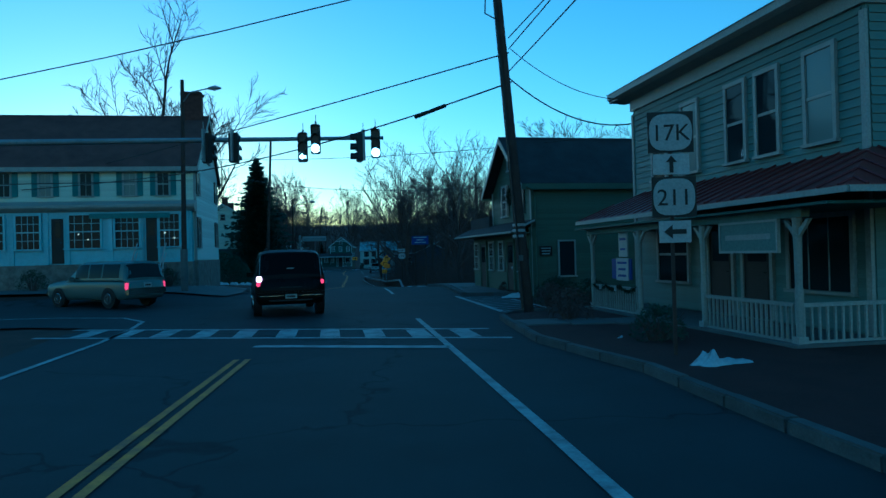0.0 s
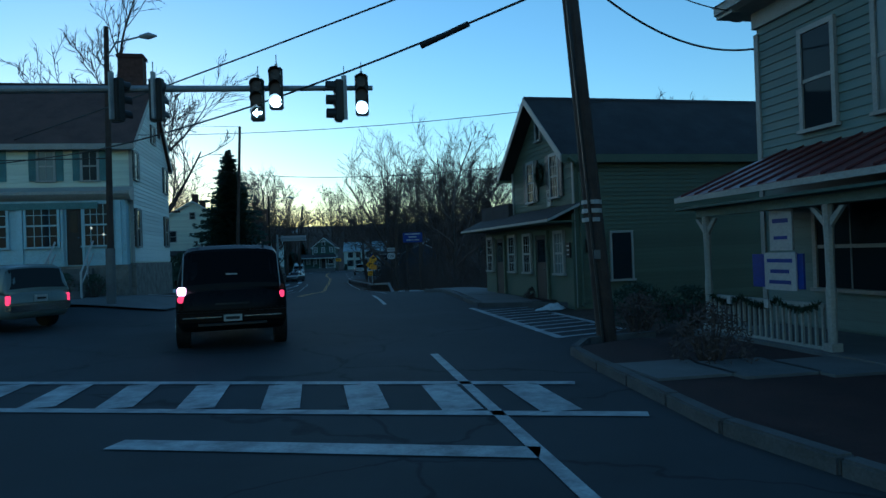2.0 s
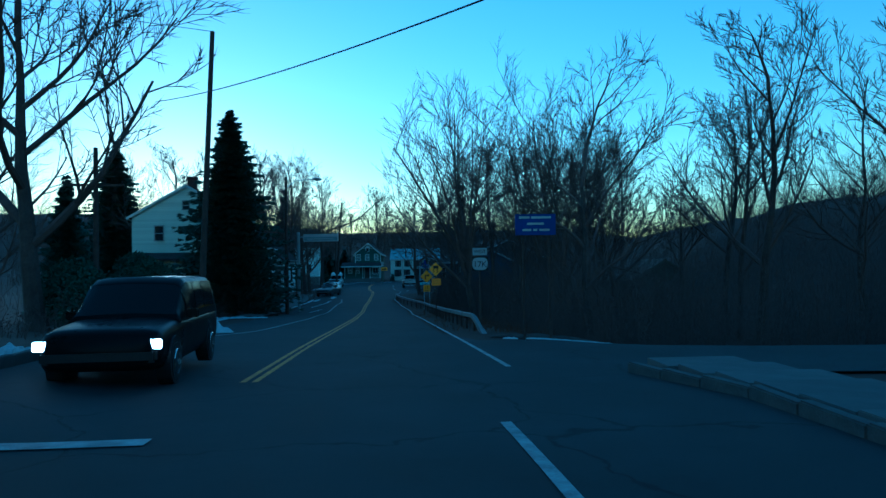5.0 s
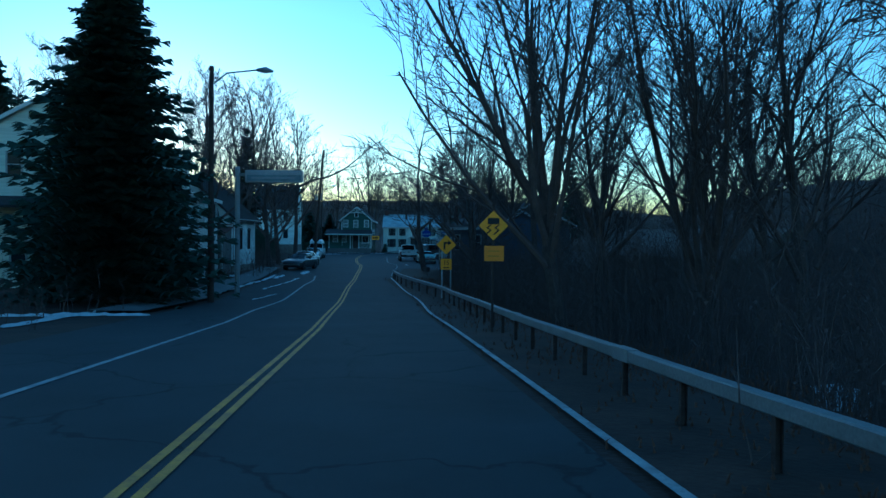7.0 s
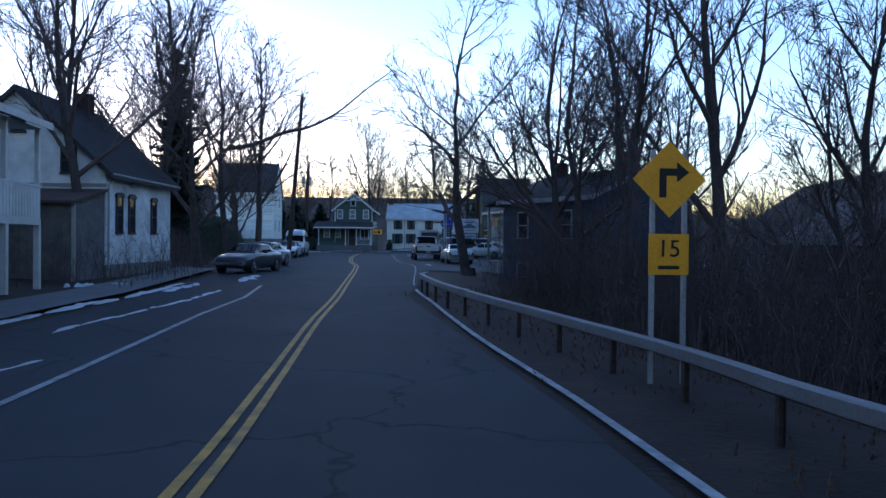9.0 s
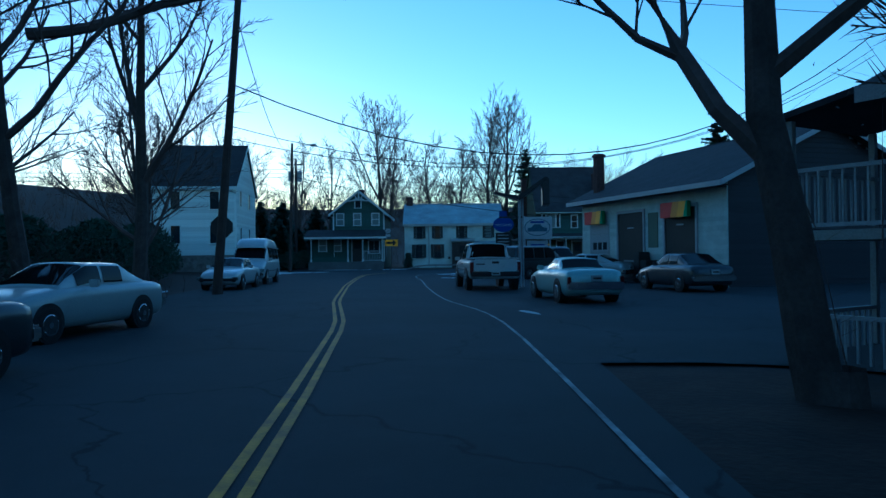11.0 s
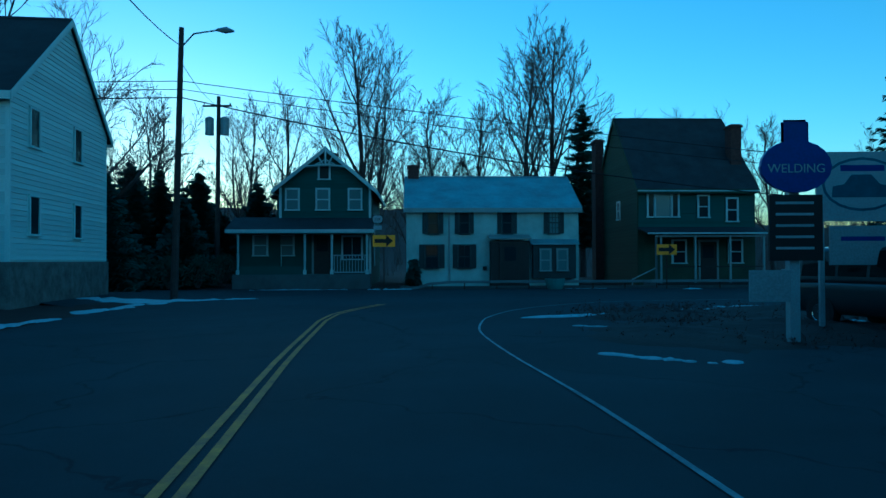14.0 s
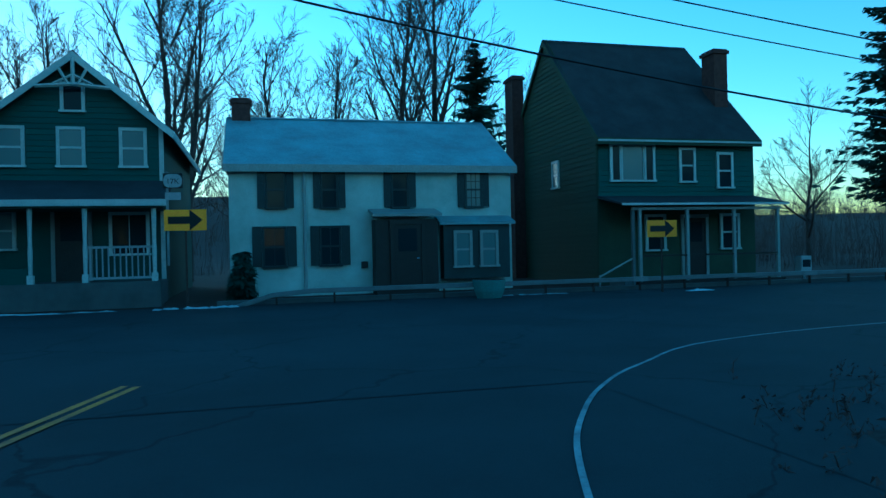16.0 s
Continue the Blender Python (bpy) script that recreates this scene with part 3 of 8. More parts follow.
def chimney(house, x, y, z0, z1, w=0.7, d=0.6, mat=BRICK):
    s = Shape().box(x - w / 2, y - d / 2, z0, x + w / 2, y + d / 2, z1)
    ob = part("chimney", s, mat, house, "sooty brick chimney")
    part("cap", Shape().box(x - w / 2 - 0.06, y - d / 2 - 0.06, z1 - 0.18, x + w / 2 + 0.06, y + d / 2 + 0.06, z1 - 0.06), mat, ob)
    return ob


def corner_boards(house, xs, y, z0, z1, trim):
    for x in xs:
        part("corner_board", Shape().box(x - 0.06, y - 0.045, z0, x + 0.06, y + 0.02, z1), trim, house)


def post(parent, x, y, z0, z1, mat=TRIM, w=0.11, bracket=True):
    s = Shape().tube([(x, y, z0 + 0.2), (x, y, z0 + 0.9), (x, y, z0 + 1.0), (x, y, z1 - 0.5), (x, y, z1)], [w * 0.5, w * 0.62, w * 0.5, w * 0.55, w * 0.7], 8)
    p = part("post", s, mat, parent, "turned porch post")
    part("post_base", Shape().box(x - w * 0.75, y - w * 0.75, z0, x + w * 0.75, y + w * 0.75, z0 + 0.22), mat, p)
    if bracket:
        for k in (-1, 1):
            part("bracket", Shape().add([(x, y - 0.025, z1 - 0.36), (x + k * 0.32, y - 0.025, z1 - 0.03), (x + k * 0.24, y - 0.025, z1 - 0.03), (x, y - 0.025, z1 - 0.22),
                   (x, y + 0.025, z1 - 0.36), (x + k * 0.32, y + 0.025, z1 - 0.03), (x + k * 0.24, y + 0.025, z1 - 0.03), (x, y + 0.025, z1 - 0.22)],
                  [(0, 1, 2, 3), (4, 7, 6, 5), (0, 4, 5, 1), (2, 6, 7, 3), (1, 5, 6, 2), (0, 3, 7, 4)]), mat, p)
    return p


def balustrade(parent, x0, x1, y, z0, z1, mat=TRIM, gap=0.13, along="x"):
    def box(a0, b0, c0, a1, b1, c1):
        return Shape().box(a0, b0, c0, a1, b1, c1) if along == "x" else Shape().box(b0, a0, c0, b1, a1, c1)
    r = part("railing", box(x0, y - 0.04, z1 - 0.06, x1, y + 0.04, z1), mat, parent)
    part("bottom_rail", box(x0, y - 0.03, z0, x1, y + 0.03, z0 + 0.06), mat, r)
    n = int((x1 - x0) / gap)
    me = (Shape().box(-0.017, -0.017, 0, 0.017, 0.017, z1 - z0 - 0.1)).mesh("baluster", mat)
    for i in range(n):
        x = x0 + (x1 - x0) * (i + 0.5) / n
        ob = new("baluster", me)
        ob.parent = r
        ob.matrix_local = Matrix.Translation((x, y, z0 + 0.05) if along == "x" else (y, x, z0 + 0.05))
    return r


def at(x, z, y=0.0, turn=0):
    return pose(x, y, z, 0, 0, turn)


# ---- corner shop with the red porch roof ----
def corner_shop():
    m = pose(5.55, 20.4, 0, 0, 0, -80.4)
    h = thing("corner_shop", m, "sage-green clapboard corner shop with a red metal porch roof", "house")
    L, D, top = 8.8, 8.0, 5.95
    part("wall", Shape().box(0, 0, -0.3, L, D, top), SIDING_TEAL, h)
    boards(h, at(0, 0), 0.2, 5.6, lambda z: (0.07, L - 0.07), SIDING_TEAL, 0.15)
    boards(h, pose(L, 0, 0, 0, 0, 90), 0.2, 5.6, lambda z: (0.07, D), SIDING_TEAL, 0.15)
    corner_boards(h, (0.02, L - 0.02), 0, 0, 5.5, TRIM)
    # deep frieze and cornice
    part("frieze", Shape().box(-0.05, -0.07, 5.6, L + 0.05, D, 5.9), TRIM, h, "broad cream frieze board")
    c = Shape().prism([(-0.55, 6.16), (-0.55, 6.0), (-0.42, 5.94), (-0.1, 5.9), (0.0, 5.9), (0.0, 6.16)], -0.5, L + 0.5, "x")
    c.box(L, -0.5, 5.92, L + 0.5, D, 6.16).box(-0.5, -0.5, 5.92, 0.0, D, 6.16)
    part("cornice", c, TRIM, h)
    part("roof", Shape().prism([(-0.58, 6.16), (D / 2, 7.0), (D + 0.5, 6.16)], -0.55, L + 0.55, "x"), SHINGLE, h)
    for a, b in ((1.2, 2.0), (2.8, 3.6), (4.75, 5.5), (5.85, 6.6), (7.35, 8.15)):
        window(h, at((a + b) / 2, 3.5), b - a - 0.12, 1.62, TRIM, GLASS_BLIND if a in (2.8, 7.35) else GLASS, (1, 2))
    window(h, pose(L, 1.6, 3.5, 0, 0, 90), 0.7, 1.62)
    # ground floor behind the porch
    window(h, at(2.2, 0.85), 1.5, 1.35, TRIM, GLASS, (2, 2))
    door(h, at(4.4, 0.2), 0.9, 2.0)
    door(h, at(5.75, 0.2), 0.9, 2.0)
    window(h, at(7.6, 0.85), 1.6, 1.3, TRIM, GLASS, (3, 1))
    window(h, pose(L, 1.8, 0.85, 0, 0, 90), 1.2, 1.3, TRIM, GLASS, (2, 1))
    # porch
    p = part("porch_floor", Shape().box(0.5, -1.8, -0.1, L + 0.55, 0, 0.16), CONCRETE, h)
    rz0, rz1, out = 2.48, 3.25, -1.82
    x0, x1 = 0.1, L + 1.75
    rf = Shape().add([(x0, out, rz0), (x1, out, rz0), (L + 0.02, 0.02, rz1), (0.45, 0.02, rz1), (x0, out, rz0 - 0.1), (x1, out, rz0 - 0.1), (L + 0.02, 0.02, rz1 - 0.1), (0.45, 0.02, rz1 - 0.1)],
                     [(0, 1, 2, 3), (4, 7, 6, 5), (0, 4, 5, 1), (3, 2, 6, 7), (0, 3, 7, 4), (1, 5, 6, 2)])
    rf.add([(x1, out, rz0), (x1, D, rz0), (L + 0.02, D, rz1), (L + 0.02, 0.02, rz1), (x1, out, rz0 - 0.1), (x1, D, rz0 - 0.1), (L + 0.02, D, rz1 - 0.1), (L + 0.02, 0.02, rz1 - 0.1)],
           [(0, 1, 2, 3), (4, 7, 6, 5), (0, 4, 5, 1), (1, 5, 6, 2)])
    roof = part("porch_roof", rf, RED_ROOF, h, "dark red standing-seam metal roof")
    n = 24
    for i in range(n):
        x = x0 + 0.2 + (x1 - x0 - 0.4) * i / (n - 1)
        if x > L:
            k = (x1 - x) / (x1 - L)
        elif x < 0.45:
            k = (x - x0) / 0.35
        else:
            k = 1
        y1 = out + (0.02 - out) * k
        part("seam", Shape().tube([(x, out, rz0 + 0.01), (x, y1, rz0 + (rz1 - rz0) * k + 0.01)], 0.022, 4), RED_ROOF, roof)
    for i in range(12):
        y = out + 0.3 + i * 0.42
        k = min((y - out) / (0.02 - out), 1)
        part("seam", Shape().tube([(x1, y, rz0 + 0.01), (L + 0.02 + (x1 - L) * (1 - k), y, rz0 + (rz1 - rz0) * k + 0.01)], 0.022, 4), RED_ROOF, roof)
    part("fascia", Shape().box(x0, out - 0.03, rz0 - 0.1, x1, out, rz0 - 0.01).box(x1, out, rz0 - 0.1, x1 + 0.03, D, rz0 - 0.01), TRIM, h)
    part("beam", Shape().box(0.55, -1.7, 2.1, L + 0.6, -1.55, 2.24), SIDING_TEAL, h)
    # the dark green here puts the shade under the porch into the ceiling's colour
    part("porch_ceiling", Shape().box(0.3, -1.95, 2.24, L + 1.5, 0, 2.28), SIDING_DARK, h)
    for x in (0.75, 3.65, 6.44, 9.2):
        post(h, x, -1.62, 0.05, 2.1)
    balustrade(h, 0.85, 3.55, -1.62, 0.14, 0.78)
    balustrade(h, 6.55, 9.1, -1.62, 0.14, 0.78)
    balustrade(h, -1.62, 0.0, 9.2, 0.14, 0.78, along="y")
    part("skirt_board", Shape().box(0.7, -1.68, -0.05, 3.7, -1.62, 0.14).box(6.4, -1.68, -0.05, 9.3, -1.62, 0.14), TRIM, h)
    return m


shop_pose = corner_shop()


def board_sign(name, m, w, h, label, back=SIGN_WHITE, bars=((0.7, 0.12), (0.5, 0.12)), ink=SIGN_BLUE, frame=TRIM):
    s = thing(name, m, label, "sign")
    part("panel", Shape().box(-w / 2, -0.015, 0, w / 2, 0.015, h), back, s)
    if frame:
        f = Shape().box(-w / 2 - 0.04, -0.03, -0.04, w / 2 + 0.04, 0.03, 0).box(-w / 2 - 0.04, -0.03, h, w / 2 + 0.04, 0.03, h + 0.04)
        f.box(-w / 2 - 0.04, -0.03, 0, -w / 2, 0.03, h).box(w / 2, -0.03, 0, w / 2 + 0.04, 0.03, h)
        part("frame", f, frame, s)
    for i, (k, t) in enumerate(bars):
        z = h * (1 - (i + 0.75) / (len(bars) + 0.5))
        part("writing_bar", Shape().box(-w * k / 2, -0.02, z - t * h / 2, w * k / 2, -0.016, z + t * h / 2), ink, s)
    return s


board_sign("hanging_shop_sign", shop_pose @ pose(8.05, -1.72, 1.6), 1.6, 0.46, "long shop sign hung under the porch beam", SIDING_TEAL, ((0.8, 0.2),), TRIM)
board_sign("paper_banner", shop_pose @ pose(2.6, -1.55, 1.5), 0.5, 0.62, "white paper notice hung in the porch bay", SIGN_WHITE, ((0.7, 0.1), (0.6, 0.08)), SIGN_BLUE, None)
board_sign("blue_banner", shop_pose @ pose(2.5, -1.56, 0.95), 1.15, 0.5, "blue and white banner hung in the porch bay", SIGN_BLUE, ((0.0, 0.1),), SIGN_WHITE, None)
board_sign("paper_banner", shop_pose @ pose(2.6, -1.585, 0.92), 0.7, 0.55, "white banner with blue lines of writing", SIGN_WHITE, ((0.8, 0.1), (0.6, 0.1), (0.7, 0.1)), SIGN_BLUE, None)


def garland():
    g = thing("garland", shop_pose @ pose(0.9, -1.68, 0.78), "green garland draped along the porch railing", "garland")
    s = Shape()
    rnd = random.Random(5)
    for i in range(420):
        t = i / 420
        x = 2.6 * t
        z = -0.1 * abs(math.sin(t * math.pi * 3))
        a, b = rnd.uniform(0, 6.28), rnd.uniform(-1, 1)
        s.tube([(x, 0, z), (x + 0.06 * b, 0.07 * math.cos(a), z + 0.07 * math.sin(a))], [0.012, 0.002], 3, False)
    part("needles", s, WREATH, g)
    for x in (0.55, 1.5):
        part("bow", Shape().box(x, -0.06, -0.12, x + 0.1, -0.02, 0.0), SIGN_WHITE, g)


garland()


# ---- gabled shop house beyond the corner ----
def gable_shop():
    m = pose(2.31, 31.88, 0, 0, 0, -77.5)
    W, D = 5.05, 11.5
    # eave_mat puts the eave's shadow into its boards as olive instead of trim paint
    h = gable_house("gabled_shop_house", m, "olive clapboard shop house with its gable to the road", W, D, 4.3, 6.27, SIDING_GREEN, SHINGLE, TRIM, "y", 0.5, 0.24, 0.45, z_low=-0.4, eave_mat=SIDING_GREEN)
    def span(z):
        k = 0 if z < 4.25 else (z - 4.25) / (6.27 - 4.3) * W / 2
        return 0.05 + k, W - 0.05 - k
    boards(h, at(0, 0), 2.8, 6.2, span, SIDING_GREEN, 0.14)
    boards(h, pose(W, 0, 0, 0, 0, 90), 0.1, 4.2, lambda z: (0.12, D - 0.05), SIDING_GREEN, 0.115)
    corner_boards(h, (0.03, W - 0.03), 0, 0, 4.3, TRIM)
    part("corner_board", Shape().box(W - 0.03, -0.02, 0, W + 0.05, 0.1, 4.2), SIDING_GREEN, h)
    for x in (1.82, 3.76):
        window(h, at(x, 3.2), 0.52, 1.2, TRIM, GLASS, (3, 4), SHUTTER)
    window(h, at(2.58, 5.05), 0.3, 0.55, TRIM, GLASS, (1, 1))
    # ground floor, a little proud, running on past the gable
    part("shopfront_wall", Shape().box(-3.05, -0.12, -0.3, W + 0.02, 0.6, 2.62), SIDING_GREEN, h)
    part("annex", Shape().box(-3.05, 0.6, -0.3, -0.02, 7, 2.75), SIDING_GREEN, h)
    part("annex_roof", Shape().prism([(-0.2, 2.75), (7.2, 2.75), (7.2, 3.0), (-0.2, 3.3)], -3.2, 0.0, "x"), SHINGLE, h)
    part("awning_roof", Shape().prism([(-0.95, 2.42), (0.02, 2.86), (0.02, 2.92), (-0.95, 2.48)], -3.55, W + 0.3, "x"), SHINGLE, h, "shingled roof over the shopfront")
    part("awning_fascia", Shape().box(-3.55, -0.975, 2.4, W + 0.3, -0.95, 2.47), TRIM, h)
    part("awning_rake", Shape().prism([(-0.95, 2.4), (0.0, 2.82), (0.0, 2.9), (-0.95, 2.47)], W + 0.3, W + 0.32, "x"), TRIM, h)
    part("soffit", Shape().box(-3.5, -0.94, 2.38, W + 0.28, -0.12, 2.42), SIDING_GREEN, h)
    for x in (4.22, 1.6, 0.12, -2.35):
        window(h, at(x, 0.95, -0.13), 0.56, 1.15, TRIM, GLASS_BLIND if x == 4.22 else GLASS, (3, 4))
    for x in (2.87, -1.15):
        door(h, at(x, 0.12, -0.13), 0.85, 1.98, DARK_WOOD, SIDING_GREEN)
    for x in (2.85, -1.15):
        part("door_step", Shape().box(x - 0.55, -0.9, -0.2, x + 0.55, -0.1, 0.12), CONCRETE, h)
    window(h, pose(W, 1.35, 0.75, 0, 0, 90), 0.6, 1.3, TRIM, GLASS, (1, 1), trim_w=0.06)
    window(h, pose(W, 7.5, 0.75, 0, 0, 90), 0.7, 1.3, TRIM, GLASS, (1, 2))
    # downpipe at the corner
    part("downpipe", Shape().tube([(W + 0.35, -0.3, 4.15), (W + 0.3, -0.1, 4.0), (W + 0.1, 0.12, 3.75), (W + 0.1, 0.12, 0.15), (W + 0.15, 0.05, 0.05)], 0.045, 8), SIDING_GREEN, h)
    w = Shape()
    rnd = random.Random(9)
    for i in range(500):
        a, b = rnd.uniform(0, 6.28), rnd.uniform(0, 6.28)
        c = Vector((0.27 * math.cos(a), 0, 0.27 * math.sin(a)))
        d = Vector((math.cos(b) * 0.1, -abs(rnd.gauss(0, 0.06)), math.sin(b) * 0.1))
        w.tube([c, c + d], [0.014, 0.003], 3, False)
    wr = thing("wreath", m @ at(2.75, 3.95, -0.08), "large evergreen wreath hung between the gable windows", "wreath")
    part("ring", w, WREATH, wr)
    board_sign("plaque", m @ at(3.35, 2.98, -0.05), 0.22, 0.42, "small white plaque on the gable wall", SIGN_WHITE, ((0.6, 0.1), (0.5, 0.1)), SIGN_BLACK)
    board_sign("wall_sign", m @ pose(W + 0.06, 0.5, 1.52, 0, 0, 90), 0.5, 0.36, "dark wall sign with lines of pale writing", SIGN_BLACK, ((0.8, 0.12), (0.7, 0.12), (0.6, 0.12)), SIGN_WHITE, None)
    board_sign("wall_sign", m @ at(4.86, 1.4, -0.16), 0.24, 0.42, "small dark sign beside the shop window", SIGN_BLACK, ((0.7, 0.1), (0.7, 0.1), (0.6, 0.1)), SIGN_WHITE, None)
    return m


gable_shop()


# ---- large white village store on the far corner ----
def village_store():
    z = 0.35
    m = pose(-24.82, 32.73, z, 0, 0, 9.6)
    L, D = 13.0, 7.2
    h = gable_house("village_store", m, "cream and white village store with dark shutters and stone base", L, D, 6.05, 9.0, SIDING_CREAM, SHINGLE_BROWN, TRIM, "x", 0.53, 0.35, 0.15, base=STONE, base_top=1.35, z_low=-0.6)
    def span(zz):
        k = 0 if zz < 6.0 else (zz - 6.0) / 2.95
        return 0.05 + k * D * 0.53, D - 0.05 - k * D * 0.47
    boards(h, at(0, 0), 4.2, 5.95, lambda q: (0.05, L - 0.05), SIDING_CREAM, 0.14)
    boards(h, pose(L, 0, 0, 0, 0, 90), 1.4, 8.9, span, SIDING_WHITE, 0.16)
    corner_boards(h, (L - 0.04,), 0, 1.35, 6.0, TRIM)
    for i, x in enumerate((11.5, 9.97, 8.0, 6.2, 4.4, 2.4)):
        window(h, at(x, 4.55), 0.5, 1.08, TRIM, GLASS_BLIND if i % 2 else GLASS, (2, 2), SHUTTER_GREEN)
    for y, zz, w, hh, sh in ((3.9, 6.55, 0.4, 0.7, None), (0.5, 4.6, 0.42, 1.05, None), (6.4, 4.6, 0.5, 1.1, None), (6.3, 2.1, 0.5, 1.3, None), (0.6, 2.0, 0.45, 1.4, None)):
        window(h, pose(L, y, zz, 0, 0, 90), w, hh, TRIM, GLASS, (1, 2), SHUTTER)
    # projecting shopfront
    f = part("shopfront", Shape().box(0.3, -0.55, 1.3, L - 0.15, 0, 3.75), TRIM_BLUE, h, "pale blue panelled shopfront")
    part("shopfront_cornice", Shape().prism([(-0.85, 3.95), (-0.85, 4.06), (0.0, 4.3), (0.0, 3.75), (-0.6, 3.75), (-0.75, 3.85)], 0.1, L + 0.05, "x"), TRIM, h)
    part("shopfront_base", Shape().box(0.2, -0.6, -0.4, L - 0.1, 0, 1.3), STONE, h)
    for x, w, lit in ((11.85, 0.9, 1), (9.95, 1.05, 0), (8.0, 1.5, 1), (5.6, 1.0, 0), (3.9, 1.3, 0), (1.8, 1.3, 0)):
        window(h, at(x, 2.05, -0.56), w, 1.55, TRIM_BLUE, GLASS, (4, 4))
        if lit:
            for dx, z1 in ((-0.2, 2.7), (0.22, 2.45)):
                part("lamp_glow", Shape().ball((x + dx, -0.61, z1), 0.045, 8, 5), LIT, h)
    for x in (11.05, 6.9):
        door(h, at(x, 1.35, -0.56), 0.55, 2.1, DARK_WOOD, TRIM_BLUE)
    for x in (12.6, 10.7, 9.2, 7.3, 6.4, 4.9, 2.9, 0.9):
        part("pilaster", Shape().box(x - 0.1, -0.64, 1.3, x + 0.1, -0.55, 3.7), TRIM_BLUE, f)
    part("sign_board", Shape().box(8.3, -0.68, 3.42, 11.9, -0.56, 3.66), SHUTTER_GREEN, f)
    # stairs with white rails up to the door
    for i in range(6):
        part("step", Shape().box(10.4, -0.65 - 0.27 * (6 - i), -0.4, 11.7, -0.6 - 0.27 * (5 - i), 0.2 + 0.2 * i), CONCRETE, h)
    for x in (10.4, 11.7):
        part("stair_rail", Shape().tube([(x, -2.2, 1.05), (x, -0.65, 2.2)], 0.035, 6).tube([(x, -2.2, 0), (x, -2.2, 1.1)], 0.04, 6).tube([(x, -1.4, 0.5), (x, -1.4, 1.65)], 0.03, 6).tube([(x, -2.2, 0.6), (x, -0.65, 1.75)], 0.025, 6), SIGN_WHITE, h)
    chimney(h, L - 0.7, D * 0.53, 8.5, 10.4, 1.0, 0.7)
    chimney(h, L - 0.2, D * 0.72, 7.0, 9.3, 0.5, 0.5)
    return m


village_store()


# ---- the three houses that face the end of the road ----
def porch_house():
    g = -1.466
    m = pose(-29.12, 183.63, g, 0, 0, 3.1) @ Matrix.Scale(1.2, 4)
    W = 4.5
    h = gable_house("gabled_porch_house", m, "dark green gabled house with a wide white-trimmed porch", W, 9.0, 4.95, 6.8, SIDING_DARK, SHINGLE, TRIM_LIGHT, "y", 0.51, 0.35, 0.4)
    boards(h, at(0, 0), 2.9, 6.7, lambda z: (0.05 + max(0, z - 4.9) * 1.2, W - 0.05 - max(0, z - 4.9) * 1.2), SIDING_DARK, 0.16)
    corner_boards(h, (0.0, W), 0, 0, 4.9, TRIM_LIGHT)
    for x in (0.6, 2.13, 3.75):
        window(h, at(x, 3.8), 0.56, 1.0, TRIM_LIGHT, GLASS_BLIND, (1, 2))
    window(h, at(2.2, 5.35), 0.46, 0.7, TRIM_LIGHT, GLASS, (1, 1))
    # lace work in the gable
    p = Shape()
    cx, top = 2.3, 6.72
    p.tube([(cx - 0.95, -0.42, top - 0.8), (cx, -0.42, top - 0.72), (cx + 0.95, -0.42, top - 0.8)], 0.05, 4)
    p.tube([(cx, -0.42, top), (cx, -0.42, top - 0.75)], 0.05, 4)
    for k in (-1, 1):
        p.tube([(cx + k * 0.35, -0.42, top - 0.3), (cx + k * 0.12, -0.42, top - 0.72)], 0.04, 4)
        p.tube([(cx, -0.42, top - 0.45), (cx + k * 0.5, -0.42, top - 0.72)], 0.035, 4)
    part("gable_ornament", p, TRIM_LIGHT, h)
    # side wing
    part("wing", Shape().box(-0.55, 2.0, -0.3, 0, 8, 4.6), SIDING_DARK, h)
    part("wing_roof", Shape().prism([(-0.9, 4.55), (0, 4.95), (0, 5.05), (-0.9, 4.65)], 1.8, 8.2, "y"), SHINGLE, h)
    # porch
    part("porch_floor", Shape().box(-2.0, -1.6, -0.3, W + 0.1, 0, 0.55), CONCRETE, h)
    part("porch_wall", Shape().box(-1.95, -0.2, 0.5, 0.02, 2.6, 2.7), SIDING_DARK, h)
    part("porch_roof", Shape().prism([(-1.75, 2.62), (0.02, 3.3), (0.02, 3.4), (-1.75, 2.74)], -2.3, W + 0.3, "x"), SHINGLE, h)
    part("porch_fascia", Shape().box(-2.3, -1.8, 2.55, W + 0.3, -1.74, 2.72), TRIM_LIGHT, h)
    part("porch_ceiling", Shape().box(-2.2, -1.7, 2.5, W + 0.2, 0, 2.56), SIDING_DARK, h)
    for x in (-1.75, 1.45, 2.75, 4.45):
        post(h, x, -1.5, 0.55, 2.5, TRIM_LIGHT, 0.1, False)
    for x in (-0.95, 0.32):
        window(h, at(x, 1.5, -0.21 if x < 0 else 0.0), 0.6, 0.98, TRIM_LIGHT, GLASS_BLIND, (1, 2))
    part("porch_infill", Shape().box(-1.7, -1.52, 0.5, 1.4, -1.48, 0.95), SIDING_DARK, h)
    door(h, at(2.1, 0.55), 0.85, 1.95)
    window(h, at(3.6, 1.3), 0.9, 1.1, TRIM_LIGHT, GLASS, (2, 1))
    balustrade(h, 2.8, 4.4, -1.5, 0.62, 1.5, SIGN_WHITE, 0.14)
    part("porch_skirt", Shape().box(2.7, -1.64, -0.4, 4.55, -1.6, 0.5), CONCRETE, h)
    chimney(h, 2.0, 5.0, 6.3, 7.4, 0.5, 0.5)


porch_house()


